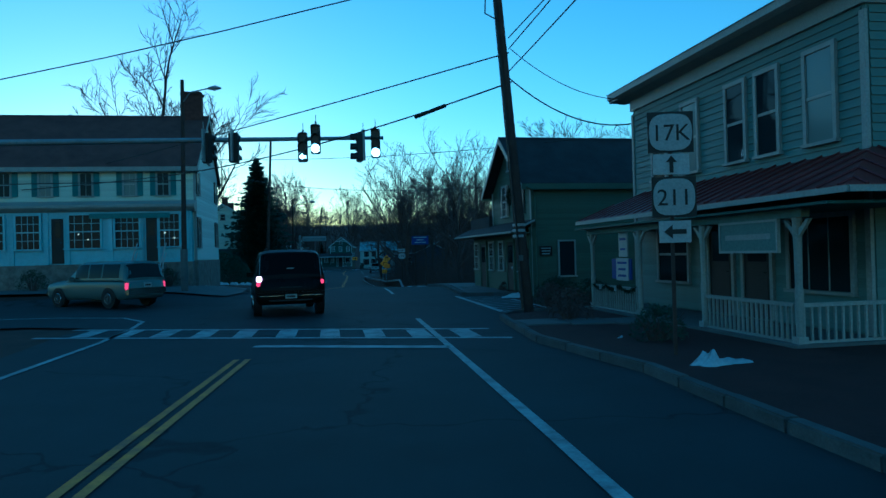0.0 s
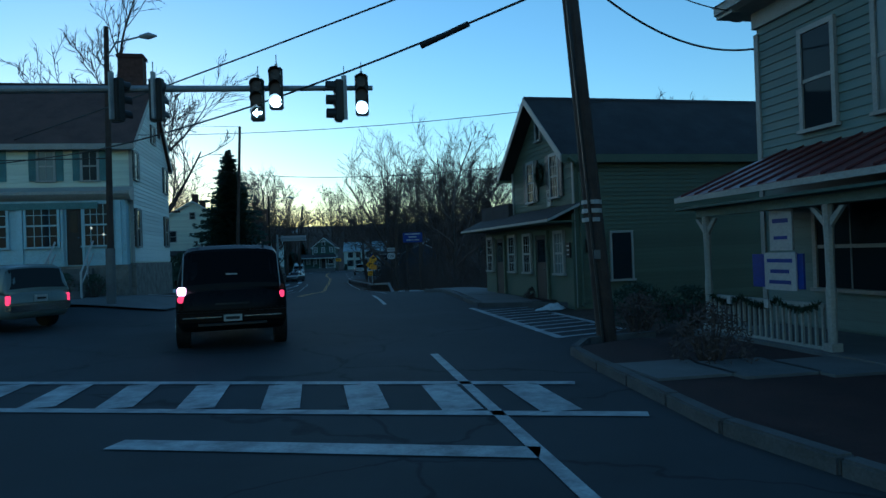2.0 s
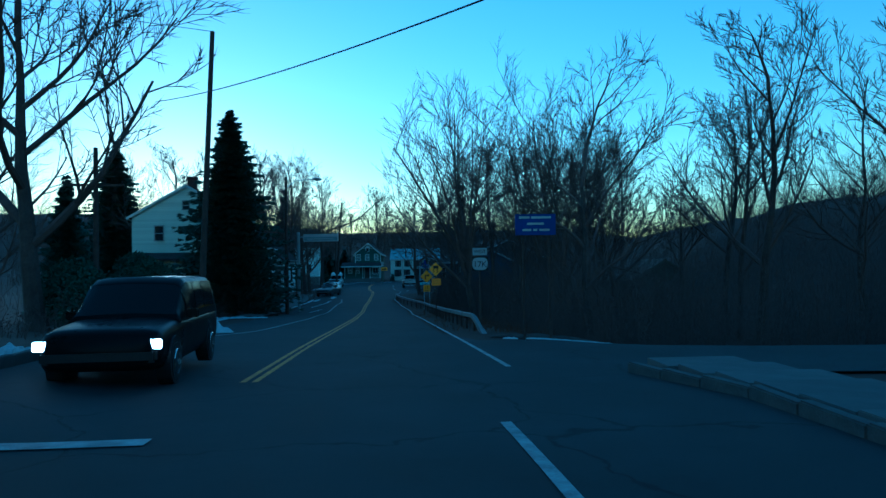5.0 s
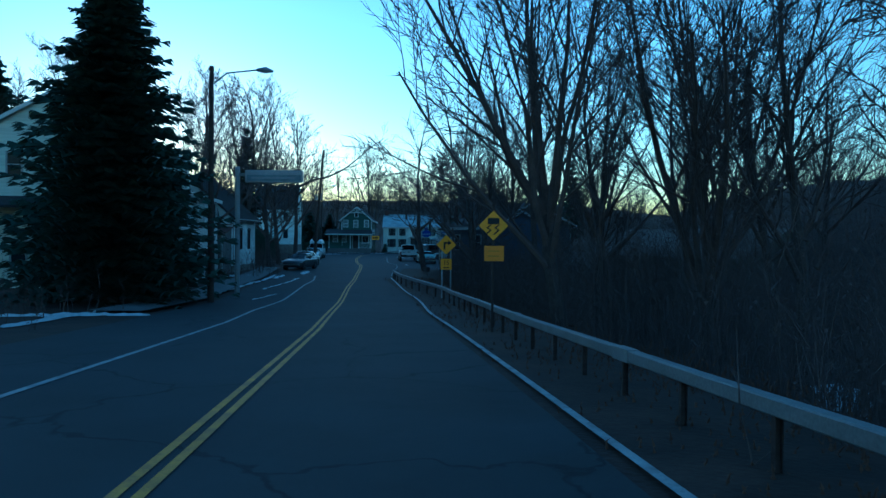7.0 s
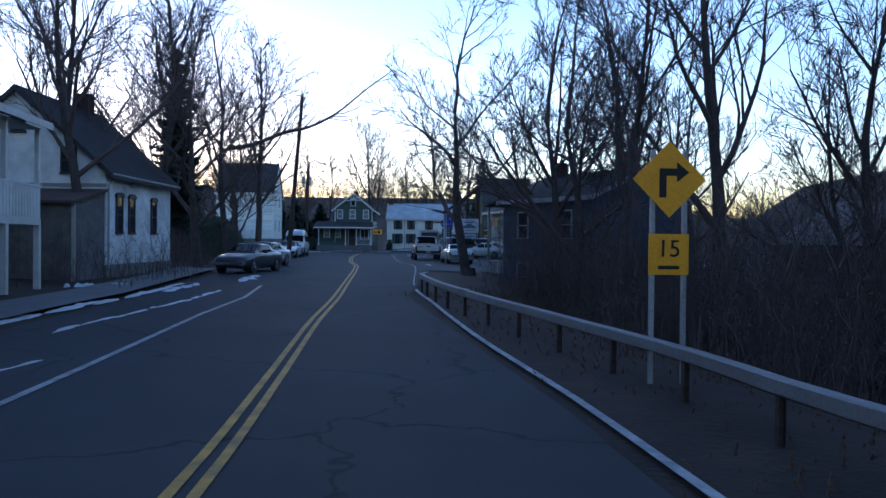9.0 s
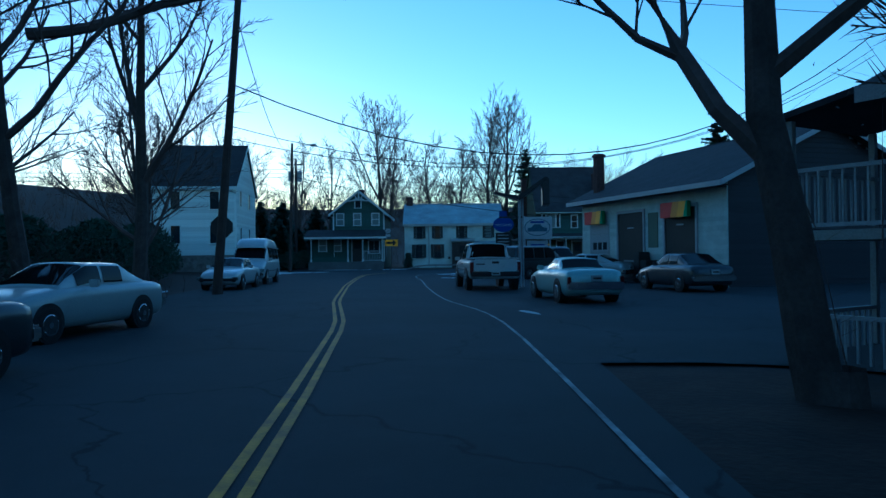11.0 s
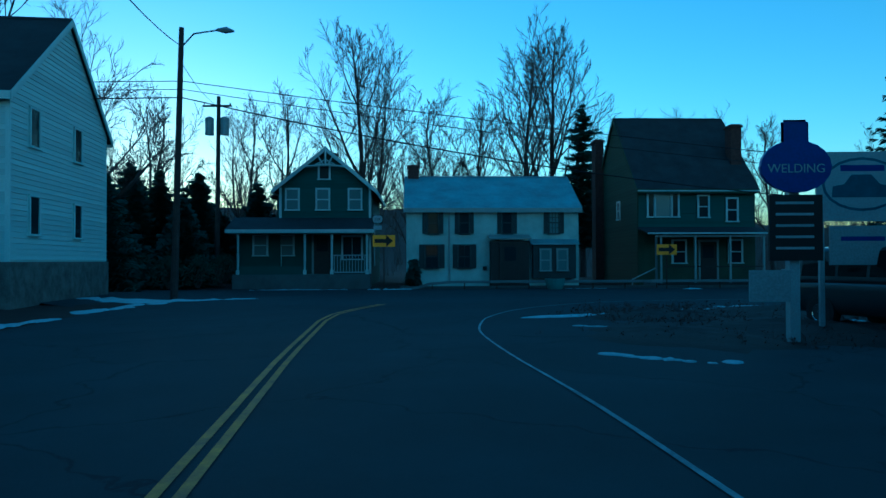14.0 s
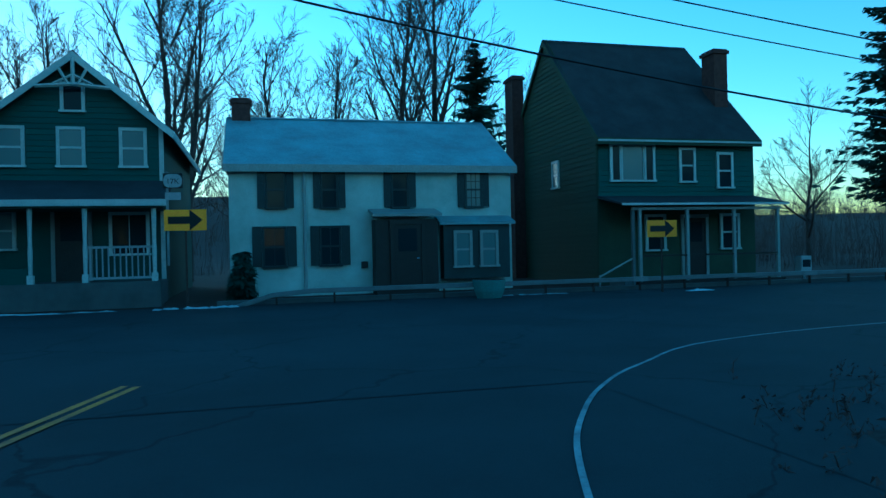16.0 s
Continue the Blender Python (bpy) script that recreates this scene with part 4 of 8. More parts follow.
def plastered_house():
    g = -1.526
    m = pose(-21.51, 183.8, g, 0, 0, 3.1) @ Matrix.Scale(1.2, 4)
    L = 8.75
    h = gable_house("plastered_house", m, "pale plastered two-storey house with dark shutters and grey roof", L, 6.6, 3.9, 5.75, STUCCO, SHEET_ROOF, TRIM, "x", 0.5, 0.25, 0.12)
    for a, b in ((0.7, 1.98), (2.35, 3.5), (4.5, 5.7), (6.86, 8.1)):
        window(h, at((a + b) / 2, 2.62), (b - a) * 0.36, 1.05, SHUTTER, GLASS_BLIND if a > 6 else GLASS, (3, 4) if a > 6 else (1, 2), SHUTTER, 0.06)
    for a, b in ((0.6, 1.96), (2.3, 3.55)):
        window(h, at((a + b) / 2, 0.88), (b - a) * 0.42, 1.12, SHUTTER, GLASS, (2, 2), SHUTTER, 0.06)
    part("entry", Shape().box(4.2, -0.75, -0.2, 6.1, 0, 2.2), DARK_WOOD, h, "dark timber entrance porch")
    part("entry_roof", Shape().prism([(-0.95, 2.28), (0.0, 2.48), (0.0, 2.56), (-0.95, 2.36)], 4.1, 6.2, "x"), TRIM, h)
    door(h, at(5.15, 0.1, -0.76), 0.85, 1.95, DARK_WOOD, DARK_WOOD)
    part("bay", Shape().box(6.35, -0.5, 0.35, 8.5, 0, 2.05), SHUTTER, h, "dark bay window")
    part("bay_roof", Shape().prism([(-0.65, 2.02), (0.0, 2.26), (0.0, 2.32), (-0.65, 2.1)], 6.2, 8.65, "x"), SHEET_ROOF, h)
    for x in (6.95, 7.8):
        window(h, at(x, 0.75, -0.51), 0.42, 1.0, TRIM, GLASS_BLIND, (1, 2))
    part("downpipe", Shape().tube([(2.17, -0.08, 3.75), (2.17, -0.08, 0.1)], 0.05, 8), TRIM, h)
    chimney(h, 0.35, 3.3, 5.2, 6.5, 0.6, 0.55)
    part("meter_box", Shape().box(3.85, -0.12, 0.75, 4.05, 0, 0.95), IRON, h)


plastered_house()


def tall_house():
    g = -1.646
    m = pose(-7.42, 184.35, g, 0, 0, 3.1) @ Matrix.Scale(1.2, 4)
    L, D = 6.05, 8.3
    h = gable_house("tall_old_house", m, "tall mossy old house with steep roof and open porch", L, D, 5.1, 9.25, SIDING_MOSS, SHINGLE, SIDING_MOSS, "x", 0.5, 0.3, 0.1)
    part("gutter", Shape().box(-0.1, -0.36, 4.8, L + 0.1, -0.3, 4.86), TRIM_LIGHT, h)
    boards(h, at(0, 0), 2.8, 5.0, lambda z: (0.04, L - 0.04), SIDING_DARK, 0.18)
    boards(h, pose(0, D, 0, 0, 0, -90), 0.0, 9.4, lambda z: (0.04 + max(0, z - 5.05) * 0.92, D - 0.04 - max(0, z - 5.05) * 0.92), SIDING_MOSS, 0.18)
    window(h, at(1.29, 3.55), 0.75, 1.15, TRIM_LIGHT, GLASS_BLIND, (1, 1))
    for k in (-1, 1):
        window(h, at(1.29 + k * 0.62, 3.55), 0.26, 1.15, TRIM_LIGHT, GLASS, (1, 1))
    window(h, at(3.37, 3.52), 0.46, 1.06, TRIM_LIGHT, GLASS, (1, 2))
    window(h, at(4.85, 3.32), 0.48, 1.12, TRIM_LIGHT, GLASS, (1, 2))
    window(h, pose(0, 3.3, 3.6, 0, 0, -90), 0.45, 0.9, TRIM_LIGHT, GLASS_BLIND, (1, 2))
    # porch
    part("porch_roof", Shape().prism([(-1.7, 2.62), (0, 2.95), (0, 3.02), (-1.7, 2.68)], -0.05, L - 0.02, "x"), SHINGLE, h)
    part("porch_fascia", Shape().box(-0.05, -1.74, 2.6, L - 0.02, -1.7, 2.67), TRIM_LIGHT, h)
    part("porch_beam", Shape().box(0.4, -1.56, 2.46, L - 0.2, -1.44, 2.54), TRIM, h)
    part("porch_floor", Shape().box(0.6, -1.6, 0.1, L - 0.1, 0, 0.2), DARK_WOOD, h, "weathered plank porch floor")
    for x in (0.42, 0.66, 2.35, 4.08, 5.75):
        part("post", Shape().box(x - 0.045, -1.545, -0.4, x + 0.045, -1.455, 2.46), CONCRETE if x < 0.5 else TRIM, h)
    for z in (0.28, 0.98):
        part("rail", Shape().box(0.66, -1.53, z, 5.75, -1.47, z + 0.06), TRIM if z < 0.5 else DARK_WOOD, h)
    door(h, at(3.6, 0.3), 0.85, 1.95)
    window(h, at(2.1, 1.2), 0.6, 1.1, TRIM_LIGHT, GLASS, (1, 2))
    window(h, at(5.0, 1.2), 0.6, 1.1, TRIM_LIGHT, GLASS, (1, 2))
    for i in range(4):
        part("step", Shape().box(0.1 - 0.28 * i, -1.5, -0.4, 0.4 - 0.28 * i, -0.5, 0.22 - 0.16 * i), CONCRETE, h)
    part("stair_rail", Shape().tube([(0.4, -1.5, 0.95), (-0.75, -1.5, 0.4)], 0.03, 5).tube([(-0.75, -1.5, -0.3), (-0.75, -1.5, 0.45)], 0.03, 5), TRIM, h)
    chimney(h, L - 0.42, 1.5, 5.9, 8.5, 0.55, 0.75)
    chimney(h, -0.25, D - 1.3, -0.5, 8.6, 0.5, 0.9, BRICK)


tall_house()


# ---- white gabled house on the near left of the junction ----
def corner_house():
    g = -1.226
    rot = 8.1
    L, D = 5.4, 7.4
    c, s = math.cos(radians(rot)), math.sin(radians(rot))
    m = pose(-32.64 - 1.2 * L * c, 163.02 - 1.2 * L * s, g, 0, 0, rot) @ Matrix.Scale(1.2, 4)
    h = gable_house("white_corner_house", m, "tall white clapboard house with dark narrow windows", L, D, 5.55, 8.6, SIDING_WHITE, SHINGLE, SIDING_WHITE, "x", 0.52, 0.25, 0.12, base=STONE, base_top=1.0)
    boards(h, at(0, 0), 1.05, 5.5, lambda z: (0.04, L - 0.04), SIDING_WHITE, 0.15)
    boards(h, pose(L, 0, 0, 0, 0, 90), 1.05, 8.5, lambda z: (0.04 + max(0, z - 5.5) * 1.26, D - 0.04 - max(0, z - 5.5) * 1.16), SIDING_WHITE, 0.15)
    corner_boards(h, (L - 0.03, 0.03), 0, 1.0, 5.5, SIDING_WHITE)
    for x in (L - 1.36, L - 3.85):
        for z in (1.78, 4.0):
            window(h, at(x, z), 0.58, 1.15, SIDING_WHITE, GLASS, (1, 1), None, 0.06)
    for y in (1.38, 4.55):
        for z in (1.78, 4.25):
            window(h, pose(L, y, z, 0, 0, 90), 0.55, 1.05, SIDING_WHITE, GLASS, (1, 1), None, 0.06)


corner_house()


# ---- repair garage ----
def garage():
    m = pose(-7.6, 149.7, -1.66, 0, 0, -70)
    L, D = 12.4, 10.5
    h = gable_house("repair_garage", m, "pale block repair garage with bay doors and dark roof", L, D, 4.62, 7.1, STUCCO, SHINGLE, SIGN_WHITE, "x", 0.5, 0.75, 0.55, z_low=-0.4)
    # block courses
    for k in range(19):
        part("block_course", Shape().box(0.0, -0.012, 0.2 * k + 0.37, L, 0.0, 0.2 * k + 0.555), STUCCO, h)
    part("soffit", Shape().box(-0.4, -0.7, 4.2, L + 0.4, 0.0, 4.24), SIDING_BROWN, h)
    for a, b in ((3.95, 6.3), (8.1, 10.4)):
        # a flat dark panel stands for the shaded inside of each open bay
        d = part("bay_door", Shape().box(a, -0.02, 0, b, 0.03, 3.5), DARK_WOOD, h, "dark panel for the shade inside an open bay")
        f = Shape().box(a - 0.12, -0.09, 0, a, 0.03, 3.6).box(b, -0.09, 0, b + 0.12, 0.03, 3.6).box(a - 0.12, -0.09, 3.5, b + 0.12, 0.03, 3.64)
        part("frame", f, SIGN_WHITE, d)
        part("tool_rack", Shape().box(a + 0.5, -0.05, 1.0, b - 0.5, -0.02, 1.08).box(a + 0.9, -0.05, 2.7, b - 0.9, -0.02, 2.76), STEEL, d)
    d = part("bay_door", Shape().box(0.95, -0.05, 0, 3.0, 0.02, 3.0), SIGN_WHITE, h, "white sectional door with small lights")
    for i in range(1, 6):
        part("panel_joint", Shape().box(0.95, -0.056, 0.5 * i, 3.0, -0.05, 0.5 * i + 0.025), TRIM, d)
    for i in range(3):
        part("pane", Shape().box(1.3 + i * 0.54, -0.06, 1.65, 1.7 + i * 0.54, -0.05, 2.05), GLASS, d)
    boards(h, pose(L, 0, 0, 0, 0, 90), 0.0, 7.0, lambda z: (0.05 + max(0, z - 4.6) * 2.1, D - 0.05 - max(0, z - 4.6) * 2.1), SIDING_BROWN, 0.22)
    chimney(h, 1.05, 0.5, 4.4, 7.1, 0.42, 0.46)
    # goods against the wall between the bays
    for x, w, hh in ((6.75, 0.5, 1.5), (7.35, 0.55, 1.1)):
        b = thing("tool_cabinet", m @ pose(x, -0.45, 0), "dark steel tool cabinet beside the bay door", "cabinet")
        part("body", Shape().box(-w / 2, -0.3, 0, w / 2, 0.3, hh), IRON, b, "", 0.02)
        for k in range(4):
            part("drawer", Shape().box(-w / 2 + 0.03, -0.315, hh * (0.1 + 0.21 * k), w / 2 - 0.03, -0.3, hh * (0.28 + 0.21 * k)), BLACK_PLASTIC, b)
    part("wall_panel", Shape().box(6.7, -0.05, 1.7, 7.5, 0.0, 3.4), SIDING_GREEN, h, "faded green wall panel")
    for a, b in ((0.95, 2.85), (8.25, 10.25)):
        s = thing("awning_sign", m @ at((a + b) / 2, 3.05, -0.3), "red, yellow and green striped sign over the bay", "sign")
        w = b - a
        for k, (mat, nm) in enumerate(((SIGN_RED, "red_stripe"), (SIGN_ORANGE, "orange_stripe"), (SIGN_YELLOW, "yellow_stripe"), (SIGN_GREEN, "green_stripe"))):
            e = (-0.5, -0.12, 0.12, 0.36, 0.5)
            part(nm, Shape().add([(w * e[k], -0.1, 0), (w * e[k + 1], -0.1, 0), (w * (e[k + 1] + (0.1 if k < 3 else 0)), -0.1, 0.7), (w * (e[k] + (0.1 if k else 0)), -0.1, 0.7),
                                  (w * e[k], 0.1, 0), (w * e[k + 1], 0.1, 0), (w * (e[k + 1] + (0.1 if k < 3 else 0)), 0.1, 0.7), (w * (e[k] + (0.1 if k else 0)), 0.1, 0.7)],
                                 [(0, 1, 2, 3), (4, 7, 6, 5), (0, 4, 5, 1), (3, 2, 6, 7), (0, 3, 7, 4), (1, 5, 6, 2)]), mat, s)


garage()


# ---- houses along the left of the straight ----
def long_white_house():
    g = -1.85
    rot = 2.0
    L, D = 7.1, 6.9
    c, q = math.cos(radians(rot)), math.sin(radians(rot))
    m = pose(-24.7 - L * c, 108.5 - L * q, g, 0, 0, rot)
    h = gable_house("white_gabled_house", m, "stained white plaster house with its gable to the yard", L, D, 4.55, 7.7, STAINED_PLASTER, SHINGLE, SIDING_BROWN, "y", 0.5, 0.38, 0.3, base=STONE, base_top=0.62, z_low=-0.6)
    side = pose(L, 0, 0, 0, 0, 90)
    for y in (1.15, 2.35, 4.75):
        window(h, side @ pose(y, 0, 1.95), 0.5, 1.5, SIDING_BROWN, GLASS, (1, 2), None, 0.05)
        hood = [(y + 0.38 * math.cos(math.pi * k / 8), 3.44 + 0.2 * math.sin(math.pi * k / 8)) for k in range(9)]
        ob = part("window_hood", Shape().prism(hood, -0.12, 0.0), SHUTTER, h, "dark arched window hood")
        ob.matrix_local = side
    for x, z in ((5.6, 4.35), (1.5, 4.35)):
        window(h, at(x, z), 0.5, 1.0, SHUTTER, GLASS, (1, 2), None, 0.06)
    window(h, at(3.55, 6.0), 0.5, 0.6, SHUTTER, GLASS, (1, 1), None, 0.06)
    part("belt_board", Shape().box(-0.02, -0.05, 3.78, L + 0.02, 0.0, 3.92), TRIM, h)
    # weathered lean-to on the gable
    lean = part("lean_to", Shape().prism([(-2.4, -0.3), (0, -0.3), (0, 3.6), (-2.4, 3.05)], 3.0, L - 0.05, "x"), GREY_BOARDS, h, "weathered grey lean-to on the gable")
    part("lean_to_roof", Shape().prism([(-2.65, 2.99), (0.0, 3.6), (0.0, 3.7), (-2.65, 3.09)], 2.85, L + 0.1, "x"), SHINGLE_BROWN, lean)
    for x in (3.05, L - 0.12):
        part("corner_post", Shape().box(x, -2.46, -0.3, x + 0.12, -2.38, 3.0), TRIM, lean)
    n = 14
    for k in range(n):
        x = 3.2 + (L - 3.4) * k / n
        part("plank", Shape().box(x, -2.42, 0.0, x + (L - 3.4) / n - 0.02, -2.4, 2.95), GREY_BOARDS, lean)
    window(h, at(3.9, 1.5, -2.43), 0.45, 0.8, TRIM, GLASS, (1, 2), None, 0.06)
    door(h, at(1.6, 0.1), 0.95, 2.1, SHINGLE_BROWN, SIGN_WHITE)
    part("lamp", Shape().ball((L + 0.12, 2.2, 4.0), 0.11, 8, 6), SIGN_WHITE, h, "small white wall lamp")
    part("gutter", Shape().tube([(L + 0.4, -0.25, 4.28), (L + 0.4, D + 0.25, 4.28)], 0.055, 6).tube([(L + 0.4, 0.0, 4.25), (L + 0.08, 0.08, 3.9), (L + 0.08, 0.08, 0.5)], 0.04, 6), TRIM, h)
    chimney(h, 3.5, 5.5, 7.0, 8.6, 0.6, 0.6)


STAINED_PLASTER = material("stained_white_plaster", (0.7, 0.73, 0.71), 0.85, vary=0.1, scale=0.7, fine=30, bump=0.3, dirt=(0.36, 0.37, 0.35))
GREY_BOARDS = material("weathered_grey_boards", (0.12, 0.115, 0.11), 0.85, vary=0.35, scale=2.0, fine=35, bump=0.3)
long_white_house()


def balcony_house():
    g = -1.8
    m = pose(-23.48, 90.96, g, 0, 0, 100)
    L, D = 10.5, 8.8
    h = gable_house("balcony_house", m, "pale old house with a two-storey open gallery towards the road", L, D, 7.95, 10.5, SIDING_CREAM, SHINGLE, TRIM_LIGHT, "x", 0.5, 0.35, 0.25)
    boards(h, at(0, 0), 5.6, 7.9, lambda z: (0.05, L - 0.05), SIDING_CREAM, 0.17)
    boards(h, pose(0, D, 0, 0, 0, -90), 0.3, 10.3, lambda z: (0.05 + max(0, z - 7.9) * 1.72, D - 0.05 - max(0, z - 7.9) * 1.72), SIDING_CREAM, 0.18)
    part("frieze", Shape().box(-0.03, -0.06, 7.45, L + 0.03, 0.0, 7.8), TRIM_LIGHT, h)
    corner_boards(h, (0.04, L - 0.04), 0, 0, 7.9, TRIM_LIGHT)
    out, far = -1.75, L + 0.9
    part("gallery_floor", Shape().box(-0.2, out, 2.05, far, 0, 2.25), TRIM_LIGHT, h)
    part("gallery_roof", Shape().prism([(out - 0.25, 5.2), (0, 5.75), (0, 5.87), (out - 0.25, 5.32)], -0.45, far + 0.2, "x"), SHINGLE, h)
    part("gallery_fascia", Shape().box(-0.45, out - 0.29, 5.12, far + 0.2, out - 0.25, 5.34), TRIM_LIGHT, h)
    part("gallery_ceiling", Shape().box(-0.2, out, 5.1, far, 0, 5.14), TRIM_LIGHT, h)
    for k in range(6):
        x = -0.1 + (far - 0.05) * k / 5
        part("post", Shape().box(x, out, 0, x + 0.17, out + 0.17, 2.05), TRIM_LIGHT, h, "square white gallery post")
        part("post", Shape().box(x + 0.02, out + 0.02, 2.25, x + 0.15, out + 0.15, 5.12), TRIM_LIGHT, h, "square white gallery post")
    pa = part("parapet", Shape().box(-0.1, out + 0.03, 2.25, far, out + 0.09, 3.25), TRIM_LIGHT, h, "boarded white gallery parapet")
    part("cap_rail", Shape().box(-0.15, out, 3.25, far + 0.05, out + 0.13, 3.33), TRIM_LIGHT, pa)
    n = 56
    for k in range(n):
        x = -0.08 + (far - 0.04) * k / n
        part("board", Shape().box(x, out + 0.015, 2.3, x + (far - 0.04) / n - 0.025, out + 0.03, 3.24), TRIM_LIGHT, pa)
    part("parapet_end", Shape().box(far - 0.06, out + 0.1, 2.25, far, 0, 3.25), TRIM_LIGHT, h)
    for x in (1.3, 3.9, 6.6, 9.2):
        window(h, at(x, 3.0), 0.75, 1.6, TRIM_LIGHT, GLASS)
        window(h, at(x, 6.0), 0.62, 1.3, TRIM_LIGHT, GLASS_BLIND)
    for x in (2.6, 7.9):
        door(h, at(x, 2.25), 0.85, 2.0)
    for x in (1.9, 6.2, 9.4):
        door(h, at(x, 0.05), 0.9, 1.9)
    window(h, at(4.0, 0.65), 0.9, 1.1)
    window(h, at(8.0, 0.65), 0.9, 1.1)
    for y, z, w, hh in ((1.9, 5.9, 0.65, 1.2), (6.6, 5.9, 0.65, 1.2), (1.9, 1.2, 0.7, 1.3), (6.4, 1.2, 0.7, 1.3), (4.4, 8.5, 0.5, 0.7)):
        window(h, pose(0, y, z, 0, 0, -90), w, hh)
    part("gable_porch_roof", Shape().prism([(-1.9, 4.2), (0, 4.75), (0, 4.87), (-1.9, 4.32)], 1.2, D, "y"), SHINGLE, h)
    for y in (1.4, 4.9, 8.5):
        part("post", Shape().box(-1.75, y, -0.2, -1.6, y + 0.15, 4.2), TRIM_LIGHT, h, "square white porch post")
    chimney(h, 2.6, 4.4, 9.6, 11.6, 0.7, 0.7)
    chimney(h, 9.2, 4.4, 9.6, 11.4, 0.7, 0.7)


balcony_house()

def bank_house():
    """Two-storey house whose foot stands below the road."""
    m = pose(-8.1, 118.0, -4.2, 0, 0, -55.6)
    L, D = 6.6, 6.4
    h = gable_house("blue_grey_house", m, "dark blue-grey two-storey house down the bank behind bare trees", L, D, 6.25, 7.6, SLATE_BLUE, SHINGLE, SIGN_WHITE, "x", 0.5, 0.3, 0.25)
    boards(h, at(0, 0), 0.5, 5.9, lambda z: (0.05, L - 0.05), SLATE_BLUE, 0.17)
    boards(h, pose(0, D, 0, 0, 0, -90), 0.5, 7.4, lambda z: (0.05 + max(0, z - 6.2) * 2.4, D - 0.05 - max(0, z - 6.2) * 2.4), SLATE_BLUE, 0.17)
    for x in (1.7, 4.9):
        for z in (1.7, 4.3):
            window(h, at(x, z), 0.7, 1.25, TRIM, GLASS, (1, 2))
    # two small porches, one over the other, at the near end
    for z in (2.1, 4.3):
        part("porch_deck", Shape().box(-1.5, 0.1, z - 0.15, 0.0, 2.6, z), TRIM, h)
        balustrade(h, -1.5, -0.05, 0.12, z + 0.05, z + 0.95, SIGN_WHITE, 0.17)
        balustrade(h, 0.15, 2.6, -1.48, z + 0.05, z + 0.95, SIGN_WHITE, 0.17, "y")
    for y in (0.12, 2.5):
        part("post", Shape().box(-1.53, y - 0.05, 1.0, -1.43, y + 0.05, 6.0), TRIM, h)
    part("porch_roof", Shape().prism([(-1.7, 6.0), (0, 6.3), (0, 6.4), (-1.7, 6.1)], 0.0, 2.7, "y"), SHINGLE, h)
    chimney(h, 0.8, D / 2, 7.2, 8.4, 0.6, 0.6)


SLATE_BLUE = material("slate_blue_siding", (0.045, 0.055, 0.085), 0.7, vary=0.15, scale=1.0, fine=25, bump=0.1)
bank_house()


def bank_shed():
    m = pose(4.0, 112.5, -4.6, 0, 0, -60)
    L, D = 15.0, 8.0
    h = gable_house("long_shed", m, "long olive-grey shed with a pale sheet roof beyond the stream", L, D, 4.5, 6.4, OLIVE_WALL, TAN_ROOF, OLIVE_WALL, "x", 0.5, 0.3, 0.25)
    n = 30
    for k in range(n):
        x = L * k / n
        part("plank", Shape().box(x + 0.01, -0.03, 0.2, x + L / n - 0.02, 0.0, 4.4), OLIVE_WALL, h)
    for x in (3.0, 9.5):
        window(h, at(x, 2.2, -0.03), 0.8, 0.9, TRIM, GLASS, (2, 2))
    door(h, at(6.0, 0.9, -0.03), 1.0, 2.0)


TAN_ROOF = material("dull_tan_roof", (0.15, 0.13, 0.11), 0.9, vary=0.2, scale=0.8, fine=20, bump=0.2)
OLIVE_WALL = material("olive_grey_boards", (0.11, 0.105, 0.075), 0.85, vary=0.25, scale=0.8, fine=25, bump=0.2)
bank_shed()

# ---- kerbs and pavements ----


def kerb(points, label):
    """Kerb stones along points of (x, y), each a piece of its own."""
    k = thing("kerb", Matrix(), label, "kerb")
    k["kind"] = "structure"
    out = []
    for (x0, y0), (x1, y1) in zip(points, points[1:]):
        n = max(1, round(math.hypot(x1 - x0, y1 - y0) / 1.2))
        out += [((x0 + (x1 - x0) * i / n, y0 + (y1 - y0) * i / n), (x0 + (x1 - x0) * (i + 1) / n, y0 + (y1 - y0) * (i + 1) / n)) for i in range(n)]
    for a, b in out:
        d = Vector((b[0] - a[0], b[1] - a[1]))
        l = d.length
        s = Shape().box(0.006, -0.07, -0.25, l - 0.006, 0.09, 0.0)
        ob = part("kerb_stone", s, KERB, k, "", 0.02)
        ob.matrix_local = Matrix.Translation((a[0], a[1], height(*a) + 0.135 + random.uniform(-0.008, 0.008))) @ Matrix.Rotation(math.atan2(d.y, d.x), 4, "Z")
    return k


kerb([(7.5, -30), (3.15, 6.5), (2.8, 9.8), (1.8, 13.3), (1.55, 16.7), (1.5, 18.2), (1.9, 19.2), (3.2, 19.7)], "pale worn kerb along the corner shop")
kerb([(3.3, 27.4), (2.0, 28.0), (0.8, 28.4), (0.3, 34), (-0.05, 40), (-0.9, 43)], "pale worn kerb beside the shopfront pavement")
kerb([(-9.4, 34.4), (-10.7, 40), (-11.8, 46)], "pale worn kerb below the village store")
setting("pavement_mulch", ribbon(lambda y: (line_at(RIGHT, y) + 0.12, line_at(RIGHT, y) + 5.5), list(np.arange(-30, 19.2, 0.7)), 0.11, 6), MULCH, "dark red bark mulch bed with dead plants", "flower bed")
slabs = thing("pavement", Matrix(), "pale concrete pavement of square slabs", "pavement")
slabs["kind"] = "structure"
